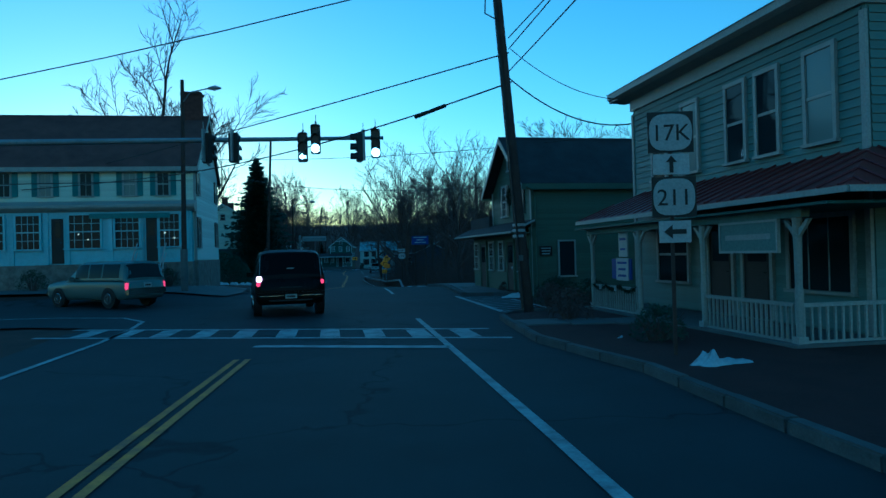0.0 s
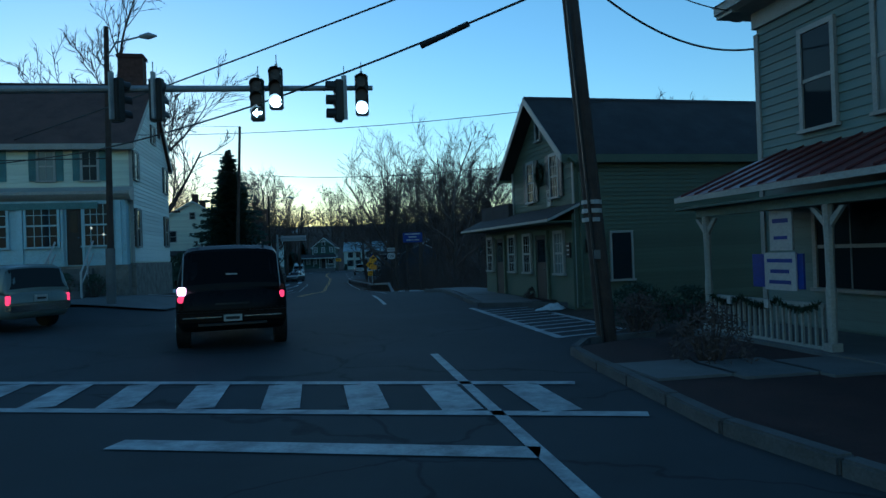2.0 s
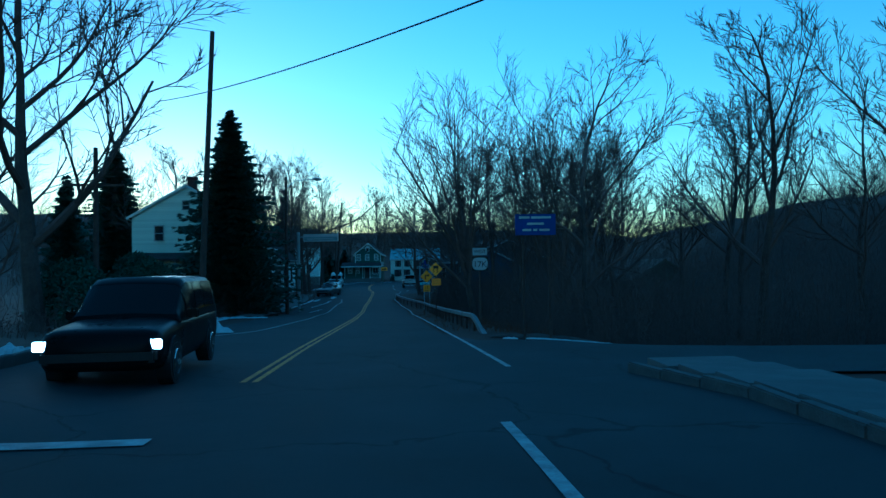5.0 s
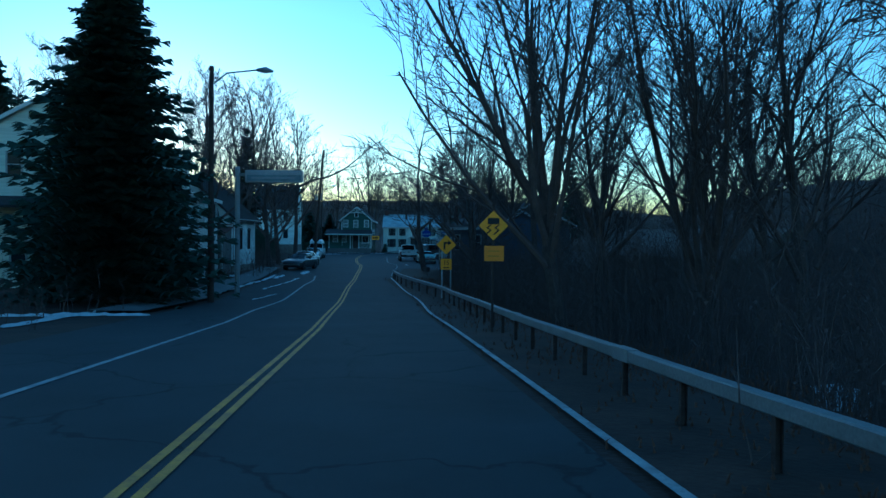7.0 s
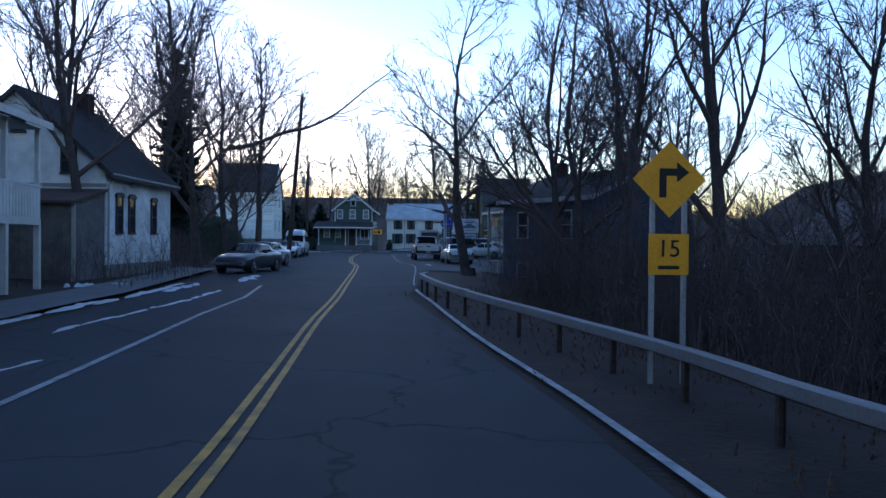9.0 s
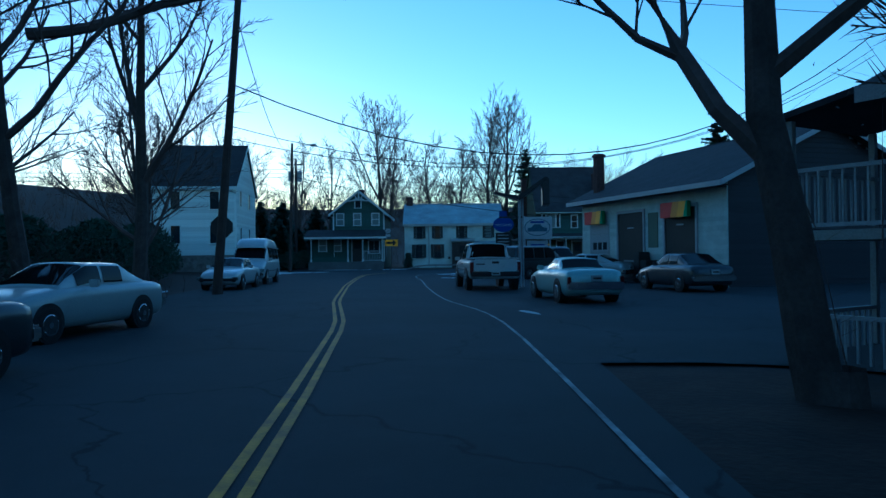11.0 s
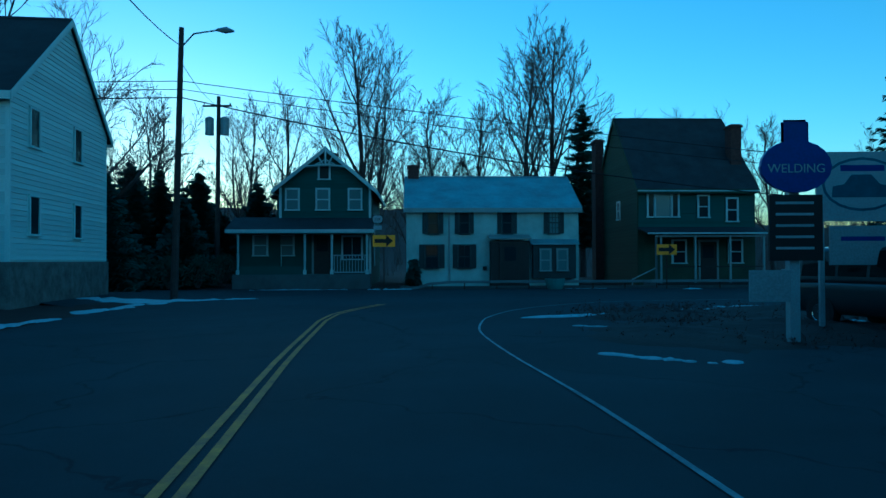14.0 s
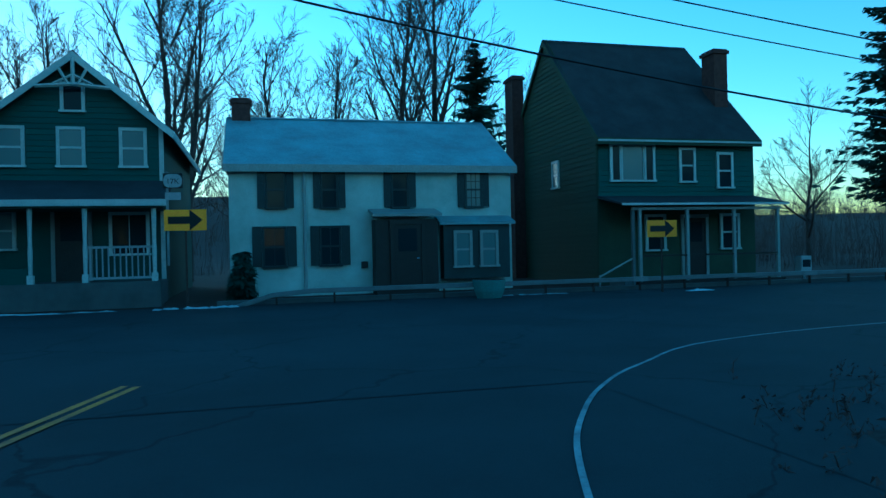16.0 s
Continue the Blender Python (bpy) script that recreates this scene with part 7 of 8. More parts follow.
vehicle("silver_sedan", heading(-8.25, 144.5, 150), "silver sedan parked before the garage doors", SILVER_CAR, SEDAN, SEDAN_TOP, (-1.35, 1.4), 0.32, 0.88, GLASS_BLIND, None, pillars=((-0.9, -0.3), (-0.22, 0.5)))
vehicle("dark_car", heading(-5.83, 135.94, 103.1), "dark car parked in the forecourt", DARK_CAR, SEDAN, SEDAN_TOP, (-1.35, 1.4), 0.32, 0.88, None, None, pillars=((-0.9, -0.3), (-0.22, 0.5)))
vehicle("dark_suv", heading(-10.2, 150.6, 40), "dark off-road car near the bay doors", DARK_CAR, SUV, SUV_TOP, (-1.6, 1.65), 0.36, 1.0, GLASS_BLIND, None, pillars=((-2.2, -1.2), (-1.12, -0.35), (-0.27, 0.55)))
vehicle("dark_suv", heading(-8.45, 156.63, -71.9), "dark off-road car behind the garage signs", DARK_CAR, SUV, SUV_TOP, (-1.6, 1.65), 0.36, 1.0, GLASS_BLIND, None, pillars=((-2.2, -1.2), (-1.12, -0.35), (-0.27, 0.55)))
vehicle("grey_parked_car", heading(-20.9, 115.4, -98), "dark car parked half on the gritty shoulder", DARK_CAR, SEDAN, SEDAN_TOP, (-1.35, 1.4), 0.32, 0.88, GLASS_BLIND, None, pillars=((-0.9, -0.3), (-0.22, 0.5)))
vehicle("grey_parked_car", heading(-22.0, 121.8, -98), "silver car parked on the gritty shoulder", SILVER_CAR, SEDAN, SEDAN_TOP, (-1.35, 1.4), 0.32, 0.88, GLASS_BLIND, None, pillars=((-0.9, -0.3), (-0.22, 0.5)))

# ---- trees ----


def branching(seed, tall, spread=1.0, limbs=9, low=0.25, lean=0.0, fork=False, rise=0.0, bole=0.55, calm=0.55, fan=False, limb=None):
    """A bare tree: the trunk in one shape, the crown of limbs, branches and twigs in another. limb: one long side limb, as points."""
    rnd = random.Random(seed)
    trunk, crown = Shape(), Shape()

    def run(shape, p, d, length, r, n, sides, wander, up, thin=0.75):
        pts, rs = [p.copy()], [r]
        for i in range(n):
            d = (d + Vector((rnd.gauss(0, wander), rnd.gauss(0, wander), rnd.gauss(0, wander) + up))).normalized()
            p = p + d * length / n
            pts.append(p.copy())
            rs.append(max(r * (1 - thin * (i + 1) / n), 0.007))
        shape.tube(pts, rs, sides, False)
        return pts, rs, d

    tr = tall * 0.0125 + 0.05
    base = Vector((0, 0, -0.4))
    pts, rs, _ = run(trunk, base, Vector((lean, 0, 1)).normalized(), tall * (bole if fork or fan else 0.85), tr, 7, 8, 0.05, 0.05, 0.3 if fan else 0.75)
    trunk.tube([(0, 0, -0.4), (0, 0, 0.25)], [tr * 1.5, tr * 1.02], 8, False)

    def sprout(ps, rr, length, level, kids, first=0.22):
        n = len(ps) - 1
        for k in range(kids):
            t = min(first + (1 - first) * (k + rnd.random()) / kids, 0.999)
            j = min(int(t * n), n - 1)
            q = ps[j] + (ps[j + 1] - ps[j]) * (t * n - j)
            dirn = (ps[j + 1] - ps[j]).normalized()
            side = Vector((rnd.gauss(0, 1), rnd.gauss(0, 1), rnd.gauss(0, 0.5)))
            side = (side - dirn * side.dot(dirn)).normalized()
            nd = (dirn * 0.85 + side * rnd.uniform(0.45, 0.85)).normalized()
            grow(q, nd, length * rnd.uniform(0.36, 0.58) * (1.15 - 0.4 * t), max(rr[j] * 0.5, 0.009), level)

    def grow(p, d, length, r, level):
        if level == 3:
            a = d.orthogonal().normalized() * r
            b = d.cross(a)
            tip = p + (d + Vector((0, 0, 0.1))) * length
            crown.add([p + a, p - a * 0.5 + b * 0.87, p - a * 0.5 - b * 0.87, tip], [(0, 1, 3), (1, 2, 3), (2, 0, 3)])
            return
        n = (6, 4, 2)[level]
        ps, rr, _ = run(crown, p, d, length, r, n, (6, 4, 3)[level], (0.13, 0.17, 0.19)[level] * calm, (0.07, 0.08, 0.07)[level] + rise)
        sprout(ps, rr, length, level + 1, (8, 6, 6)[level])

    for k in range(limbs):
        if fan:
            t = 0.55 + 0.45 * (k + 0.5) / limbs
            tilt = rnd.uniform(0.18, 0.75) * spread
        else:
            t = low + (1 - low) * (k + rnd.random() * 0.6) / limbs
            tilt = None
        j = min(int(t * 7), 6)
        q = pts[j] + (pts[j + 1] - pts[j]) * (t * 7 - j)
        a = k * 2.4 + rnd.uniform(-0.4, 0.4)
        if fan:
            d = Vector((math.cos(a) * tilt + lean * 1.4, math.sin(a) * tilt, 1)).normalized()
            grow(q, d, tall * (1 - bole) * rnd.uniform(0.8, 0.98) * (1.08 - 0.25 * tilt), tr * rnd.uniform(0.34, 0.55), 0)
        else:
            slope = rnd.uniform(0.5, 1.0) * (1.0 if not fork else 1.3) + rise * 3
            d = Vector((math.cos(a) * spread, math.sin(a) * spread, slope)).normalized()
            grow(q, d, tall * rnd.uniform(0.32, 0.5) * (1.15 - 0.55 * t), max(rs[j] * 0.6, 0.03), 0)
    if not fan:
        grow(pts[-1], Vector((0, 0, 1)), tall * (0.4 if fork else 0.2), rs[-1] + 0.02, 0)
    if limb:
        ps = [Vector(q) for q in smooth_line(limb, 3)]
        rr = [0.17 * (1 - 0.85 * i / (len(ps) - 1)) for i in range(len(ps))]
        crown.tube(ps, rr, 7, False)
        sprout(ps, rr, 5.0, 1, 15, 0.25)
    return trunk, crown


def tree_kind(seed, tall, label, **kw):
    t, c = branching(seed, tall, **kw)
    o = thing("bare_tree", Matrix.Translation((0, 0, -500)), label, "tree")
    part("trunk", t, BARK, o)
    part("crown", c, TWIG, o)
    return o


KINDS = [
    tree_kind(11, 10.0, "tall bare tree with a broad twiggy crown", spread=1.0, limbs=8, low=0.3, fork=True),
    tree_kind(12, 10.0, "slender bare tree with upright limbs", spread=0.6, limbs=9, low=0.35),
    tree_kind(13, 10.0, "bare tree forking low into spreading limbs", spread=1.1, limbs=8, low=0.3, fork=True, bole=0.45),
    tree_kind(14, 10.0, "thin bare tree with steep branches", spread=0.5, limbs=8, low=0.35, lean=0.06),
    tree_kind(15, 10.0, "leaning bare tree with long crooked limbs", spread=0.9, limbs=6, low=0.35, lean=0.2, fork=True, calm=1.1),
    tree_kind(16, 10.0, "tall narrow bare tree with rising limbs", spread=0.5, limbs=11, low=0.22, rise=0.05),
    tree_kind(17, 10.0, "bare tree with a wide fan of rising limbs", spread=1.0, limbs=12, fan=True, bole=0.28, rise=0.02),
    tree_kind(18, 10.0, "bare tree whose fan of limbs leans over the road", spread=1.0, limbs=10, fan=True, bole=0.32, lean=0.17),
    tree_kind(19, 17.0, "old bare tree with one long limb reaching over the road", spread=0.75, limbs=7, low=0.45, fork=True, bole=0.6, calm=0.8,
              limb=[(0, 0, 7.4), (1.4, 0.5, 7.7), (3.2, 1.3, 8.6), (4.8, 1.9, 9.1), (6.5, 2.4, 10.1), (8.4, 2.9, 11.8), (10.2, 3.2, 13.2)]),
]
first = set()


def plant(kind, x, y, tall, turn=0):
    src = KINDS[kind]
    m = Matrix.Translation((x, y, height(x, y) - 0.1)) @ Matrix.Rotation(radians(turn), 4, "Z")
    o = copy_thing(src, m)
    k = tall / (17.0 if kind == 8 else 10.0)
    o.scale = (k, k, k)
    return o


trees = [
    # behind the village store and the conifers
    (0, -23.3, 62.4, 27, 20), (1, -28.56, 67.2, 15.3, 80), (2, -35.76, 76.8, 14.1, 10), (1, -25.08, 107.79, 14.1, 40),
    # the two big ones on the right bank and their neighbours
    (7, -3.35, 75.4, 14.6, 178), (6, 2.43, 80.2, 17.5, 75), (4, 1.9, 62.1, 15.5, 150), (1, 10.56, 67.2, 16.5, 150), 
    (1, 1.6, 92.5, 15.3, 33), (1, 6.5, 90.5, 15, 71), (0, 8.5, 99, 15, 130), (2, 4.2, 106.5, 14, 15), (3, -1.2, 104.5, 17.5, 170), (0, 2.5, 119.5, 14, 340), (3, 0.48, 89.4, 15.3, 99), (3, 4.56, 76.8, 14.1, 199), (1, 7.44, 85.2, 15.3, 12),
    (0, -5.71, 112.3, 16.5, 20), (4, -9.9, 115.8, 16.5, 175), (3, -5.28, 102, 12, 50), (1, -2.2, 118, 16, 120), (2, -6.0, 117.5, 15.5, 175), (0, -5.6, 107.5, 15, 60), (1, 2.88, 103.2, 14.1, 290),
    (3, 6.24, 94.8, 14.1, 66), (3, 12.24, 74.4, 14.1, 6), (1, 14.64, 84, 15.3, 166), (0, 17.04, 69.6, 14.1, 266), (3, 11.04, 103.2, 14.1, 316), (2, 15.84, 98.4, 14.1, 130), (1, 12.24, 55.2, 12.9, 20), (3, 17.04, 57.6, 12.9, 220),
    # left of the straight
    (8, -25.75, 126.5, 17.5, 0), (0, -24, 116.73, 15.9, 10), (1, -26.98, 118.38, 16.5, 190), (3, -29.05, 112.25, 15.3, 30), (1, -35.76, 103.2, 15.3, 230), (3, -25.6, 132.0, 15.5, 340), (1, -29.5, 128.5, 17, 100),
    (1, -36.5, 116.65, 14.1, 140), (3, -41.87, 107.17, 14.1, 77), (2, -30.08, 142.24, 15.5, 20), (0, -33.8, 133.3, 16.5, 260), (4, -32.13, 146.93, 11.7, 120),
    # behind the facing houses
    (5, -26.94, 206.39, 22, 30), (5, -12.2, 204.45, 19, 130), (5, -9.94, 206.69, 22.5, 230), (1, -19.52, 213.71, 18, 45), (5, -15.99, 215.09, 17, 100), (6, -23.77, 225.5, 17, 200), (3, -25.47, 201.38, 16.5, 60),
    (3, -33.98, 203.32, 15.3, 0), (2, -39.17, 210.25, 17.7, 90), (0, -44.63, 200.34, 16.5, 180), (1, -50.08, 212.06, 17.7, 270), (3, -43.53, 224.44, 18.9, 45), (2, -54.09, 197.43, 15.3, 77), (0, -33.27, 234.61, 20.1, 111),
    (6, -0.27, 214.36, 15, 10), (6, 4.72, 214.95, 15.5, 210), (3, 12.49, 210.64, 14.1, 160), (0, 17.68, 203.71, 12.9, 260), (2, 25.13, 199.31, 12.9, 20), (1, 30.73, 206.82, 14.1, 120), (0, 38.37, 198.82, 14.1, 240), (2, 13.98, 227.55, 17.7, 290),
    (0, -39.48, 173.5, 17, 10), (2, -45.73, 176.24, 18, 120), (0, -42.66, 186.03, 18.5, 200),
]
for k, x, y, tall, turn in trees:
    plant(k, x, y, tall, turn)


def conifer(x, y, tall, wide, seed, label, sparse=False):
    rnd = random.Random(seed)
    z = height(x, y)
    c = thing("fir_tree", Matrix.Translation((x, y, z - 0.2)), label, "tree")
    part("trunk", Shape().tube([(0, 0, -0.3), (0, 0, tall * 0.5), (0, 0, tall)], [tall * 0.018 + 0.05, tall * 0.01, 0.01], 7), BARK, c)
    s = Shape()
    rows = int(tall * (3.6 if not sparse else 1.9))
    for i in range(rows):
        t = (i + 0.5) / rows
        h = tall * (0.06 + 0.94 * t) if not sparse else tall * (0.2 + 0.8 * t)
        reach = wide * ((1 - t) ** 0.8 if not sparse else (1 - t) ** 0.62) * rnd.uniform(0.6 if sparse else 0.72, 1.12) * (0.75 + 0.25 * min(1, t / 0.12)) + 0.06
        n = (max(7, int(20 * (1 - t) + 7))) if not sparse else max(5, int(8 * (1 - t) + 4))
        for j in range(n):
            a = 2 * math.pi * (j + rnd.random()) / n
            L = reach * rnd.uniform(0.5, 1.2)
            hj = h + rnd.uniform(-0.5, 0.5) * tall / rows * 1.6
            d = Vector((math.cos(a), math.sin(a), 0))
            side = Vector((-d.y, d.x, 0))
            droop = 0.28 if not sparse else 0.05
            tip_up = 0.12
            for q in range(7):
                u = (q + rnd.random()) / 7
                p = d * (L * u) + Vector((0, 0, hj - droop * L * u + tip_up * L * u * u))
                w = (0.26 + 0.34 * (1 - u)) * (0.6 + 0.4 * min(L, 1.5)) * rnd.uniform(0.7, 1.2) * (1.1 if not sparse else 1.0) * (1 if t < 0.75 else 1.6 - 0.8 * t)
                for k in (-1, 1):
                    e = p + side * k * w * rnd.uniform(0.7, 1.1) + d * w * 0.6 + Vector((0, 0, -0.12 * w - rnd.uniform(0, 0.12)))
                    b = p + d * 0.16 + Vector((0, 0, 0.02))
                    f = p - d * 0.06 + Vector((0, 0, -0.05))
                    s.add([p, e, b], [(0, 1, 2)])
                    s.add([f, e + Vector((0, 0, -0.07)), p], [(0, 1, 2)])
                    s.add([p, e + Vector((0, 0, -0.35 * w)), p - d * w * 0.8 + Vector((0, 0, -0.3 * w))], [(0, 1, 2)])
    me = bpy.data.meshes.new("crown")
    me.from_pydata(s.v, [], s.f)
    me.materials.append(NEEDLE)
    o = new("crown", me)
    o.parent = c
    return c


conifer(-21.6, 83.3, 15.5, 5.9, 3, "tall dense dark fir beside the road")
conifer(-41.0, 104, 17, 5.6, 4, "dark fir behind the white house")
conifer(-30.36, 76.8, 9.6, 2.4, 14, "dark fir behind the houses")
conifer(-29.22, 126.66, 14.4, 2.04, 5, "thin fir among the bare trees", True)
conifer(-7.14, 204.77, 15.6, 3.84, 6, "open-branched pine behind the houses", True)
conifer(1.37, 220.86, 14.4, 3.12, 7, "dark pine behind the tall house", True)
conifer(14.13, 191.51, 18.6, 4.32, 8, "tall open pine beyond the cross road", True)
conifer(-36.75, 176.73, 7.2, 2.4, 9, "dark evergreen beside the junction")
conifer(-34.68, 182.85, 5.4, 2.28, 10, "dark evergreen beside the porch house")
conifer(-38.6, 188.65, 7.8, 2.52, 15, "dark evergreen behind the hedge")
conifer(-21.02, 182.63, 1.8, 0.36, 12, "small clipped evergreen by the plastered house")


for i, (x, y, tall, wide) in enumerate([(-36.29, 186.73, 6.0, 2.8), (-39.81, 187.67, 7.2, 3.2), (-43.78, 185.6, 7.0, 3.3), (-34.86, 190.75, 5.0, 2.6), (-47.83, 188.53, 7.5, 3.5), (-36.6, 190.5, 8.0, 3.6), (-33.4, 194.0, 7.5, 3.4), (-39.0, 181.5, 7.0, 3.4), (-42.6, 193.0, 9.0, 4.0)]):
    conifer(x, y, tall, wide, 30 + i, "broad dark evergreen beside the porch house")


def shrub(name, x, y, r, tall, seed, label, mat=HEDGE, count=900, twig=False):
    rnd = random.Random(seed)
    z = height(x, y)
    b = thing(name, Matrix.Translation((x, y, z)), label, "shrub")
    stems, leaves = Shape(), Shape()
    for i in range(26):
        a, k = rnd.uniform(0, 6.28), rnd.uniform(0.2, 1)
        stems.tube([(0.1 * math.cos(a), 0.1 * math.sin(a), 0), (r * k * math.cos(a) * 0.6, r * k * math.sin(a) * 0.6, tall * 0.55), (r * k * math.cos(a), r * k * math.sin(a), tall * rnd.uniform(0.6, 1))], [0.018, 0.012, 0.004], 4, False)
    for i in range(count):
        a, e, k = rnd.uniform(0, 6.28), rnd.uniform(0.05, 1.5), rnd.uniform(0.55, 1.05) ** 0.6
        p = Vector((r * k * math.cos(a) * math.cos(e), r * k * math.sin(a) * math.cos(e), 0.1 + tall * k * math.sin(e)))
        d = Vector((rnd.gauss(0, 1), rnd.gauss(0, 1), rnd.gauss(0, 1))).normalized()
        f = d.orthogonal().normalized()
        l = 0.035 * max(1.0, 1.6 * r) if not twig else 0.1
        leaves.add([p - f * l * 0.5, p + d * l * 2, p + f * l * 0.5], [(0, 1, 2)])
    part("stem", stems, TWIG, b)
    me = bpy.data.meshes.new("foliage")
    me.from_pydata(leaves.v, [], leaves.f)
    me.materials.append(mat)
    o = new("foliage", me)
    o.parent = b


shrub("shrub", 2.9, 16.4, 0.55, 0.75, 1, "low dark twiggy shrub in the mulch bed", TWIG, 700)
shrub("shrub", 3.0, 22.9 - 3.0, 0.5, 0.7, 2, "low dark shrub at the foot of the pole", TWIG, 700)
shrub("shrub", 3.7, 12.4, 0.5, 0.6, 3, "low dark shrub before the porch", HEDGE, 700)
shrub("shrub", 3.4, 21.3, 0.8, 0.8, 31, "rounded dark shrub beside the pole", HEDGE, 1100)
shrub("shrub", 4.3, 20.9, 0.7, 0.75, 32, "rounded dark shrub by the shop wall", HEDGE, 900)
for i, (x, y) in enumerate([(-33.46, 181.72), (-34.93, 181.24), (-36.66, 181.64), (-32.42, 183.07), (-38.37, 182.05)]):
    shrub("hedge_shrub", x, y, 1.2, 1.8, 40 + i, "dark hedge shrub beside the road", HEDGE, 1200)
for i, (x, y, r, h) in enumerate([(-19.2, 65.2, 1.7, 3.0), (-21.2, 67.6, 1.9, 3.6), (-22.6, 64.2, 1.9, 3.2), (-20.6, 62.2, 1.6, 2.4), (-34.15, 149.76, 2.2, 3.0), (-37.68, 151.7, 2.4, 3.4), (-35.58, 145.73, 2.2, 2.8), (-40.61, 147.65, 2.5, 3.6), (-32.37, 145.29, 1.8, 2.2), (-31.08, 140.31, 1.7, 2.4), (-33.44, 137.77, 2.2, 3.2), (-30.36, 133.32, 1.8, 2.6), (-37.29, 157.71, 2.4, 3.4), (-41.82, 159.63, 2.6, 3.6)]):
    shrub("overgrown_shrub", x, y, r, h, 80 + i, "dark overgrown evergreen shrub at the roadside", HEDGE, 3200)
for i, (x, y) in enumerate([(2.6, 30.0), (2.2, 33.0), (1.9, 35.5)]):
    shrub("shrub", x, y, 0.3, 0.35, 60 + i, "small dead plant in the bed", TWIG, 250)
for i, (x, y, r, h) in enumerate([(-12.8, 33.2, 0.6, 0.8), (-13.9, 33.0, 0.7, 0.9), (-16.0, 32.7, 0.7, 0.8), (-18.5, 32.2, 0.7, 0.9)]):
    shrub("shrub", x, y, r, h, 70 + i, "dark clipped shrub under the shopfront", HEDGE, 700)


def thicket(seed, spots, name, label, twigs=8, thick=1.0, mat=None):
    """Undergrowth: bushes of bent stems and side twigs, all in one."""
    rng = np.random.default_rng(seed)
    V, F = [], []
    n = 0
    for x, y, tall, many in spots:
        z = height(x, y) - 0.1
        for i in range(many):
            px, py = x + rng.normal(0, 0.9), y + rng.normal(0, 0.9)
            h = tall * rng.uniform(0.25, 1.1)
            a, lean = rng.uniform(0, 6.28), rng.uniform(0.08, 0.5)
            bend = rng.uniform(-1, 1)
            p0 = np.array([px, py, z])
            p1 = p0 + h * np.array([0.35 * lean * math.cos(a + bend), 0.35 * lean * math.sin(a + bend), 0.5])
            p2 = p0 + h * np.array([lean * math.cos(a), lean * math.sin(a), 0.95])
            segs = [(p0, p1, 0.02), (p1, p2, 0.012)]
            for j in range(twigs):
                t = rng.uniform(0.15, 1)
                q = p1 + (p2 - p1) * ((t - 0.5) * 2) if t > 0.5 else p0 + (p1 - p0) * t * 2
                b = rng.uniform(0, 6.28)
                l = h * rng.uniform(0.12, 0.4)
                e = q + l * np.array([0.85 * math.cos(b), 0.85 * math.sin(b), rng.uniform(-0.1, 0.8)])
                segs.append((q, e, 0.008))
                # a few dead leaves that still hang on
                if twigs < 8:
                    continue
                r = rng.uniform(-0.05, 0.05, 6)
                V += [tuple(e), (e[0] + r[0], e[1] + r[1], e[2] + r[2]), (e[0] + r[3], e[1] + r[4], e[2] + r[5])]
                F.append((n, n + 1, n + 2))
                n += 3
            for s0, s1, r in segs:
                r *= thick
                for k in range(3):
                    w = 2.0944 * k
                    V.append((s0[0] + r * math.cos(w), s0[1] + r * math.sin(w), s0[2]))
                V.append(tuple(s1))
                F += [(n, n + 1, n + 3), (n + 1, n + 2, n + 3), (n + 2, n, n + 3)]
                n += 4
    me = bpy.data.meshes.new(name)
    me.from_pydata(V, [], F)
    me.materials.append(mat or TWIG)
    return tagged(new(name, me), label, "undergrowth", "", "stuff")


rng = random.Random(77)
spots = []
for i in range(420):
    y = rng.uniform(56, 116)
    tall = rng.uniform(2.2, 7.0)
    x = line_at(RIGHT, y) + 1.6 + 0.45 * tall + rng.uniform(0, 18) + (4 if y > 108 else 0)
    spots.append((x, y, tall, 20))
for i in range(60):
    y = rng.uniform(103, 137)
    spots.append((line_at(LEFT, y) - rng.uniform(3.6, 9), y, rng.uniform(1.5, 3.0), 14))
for i in range(60):
    y = rng.uniform(46, 80)
    spots.append((line_at(LEFT, y) - rng.uniform(5, 12), y, rng.uniform(0.8, 2.2), 14))
thicket(1, [(x, y, tall, n - 4) for x, y, tall, n in spots], "undergrowth", "dark tangle of bare bushes along the bank")
spots = [(rng.uniform(-84, 96), rng.uniform(200, 245), rng.uniform(3.5, 7), 14) for i in range(220)]
spots += [(rng.uniform(16, 60), rng.uniform(40, 150), rng.uniform(3, 7), 22) for i in range(430)]
spots += [(rng.uniform(-90, -43), rng.uniform(45, 196), rng.uniform(3, 6), 12) for i in range(170)]
spots += [(rng.uniform(7, 48), rng.uniform(186, 200), rng.uniform(1.5, 3.5), 14) for i in range(90)]
spots += [(rng.uniform(10, 120), rng.uniform(200, 260), rng.uniform(4, 8), 18) for i in range(220)]
thicket(2, spots, "far_undergrowth", "far belt of bare brush round the village", 4)
tufts = [(rng.uniform(-15.2, -4), rng.uniform(153.5, 165), rng.uniform(0.15, 0.45), 26) for i in range(70)]
tufts = [q for q in tufts if q[0] > -15.4 + 0.35 * abs(q[1] - 158)]
thicket(4, tufts, "dead_grass", "dead grass and stalks on the muddy verge")
tufts = [(line_at(RIGHT, y) + rng.uniform(0.9, 2.6), y, rng.uniform(0.05, 0.22), 20) for y in [rng.uniform(57, 106) for i in range(260)]]
thicket(5, tufts, "verge_litter", "dead brown leaves and stalks along the guard rail", 4, 1.6, LEAF_LITTER)
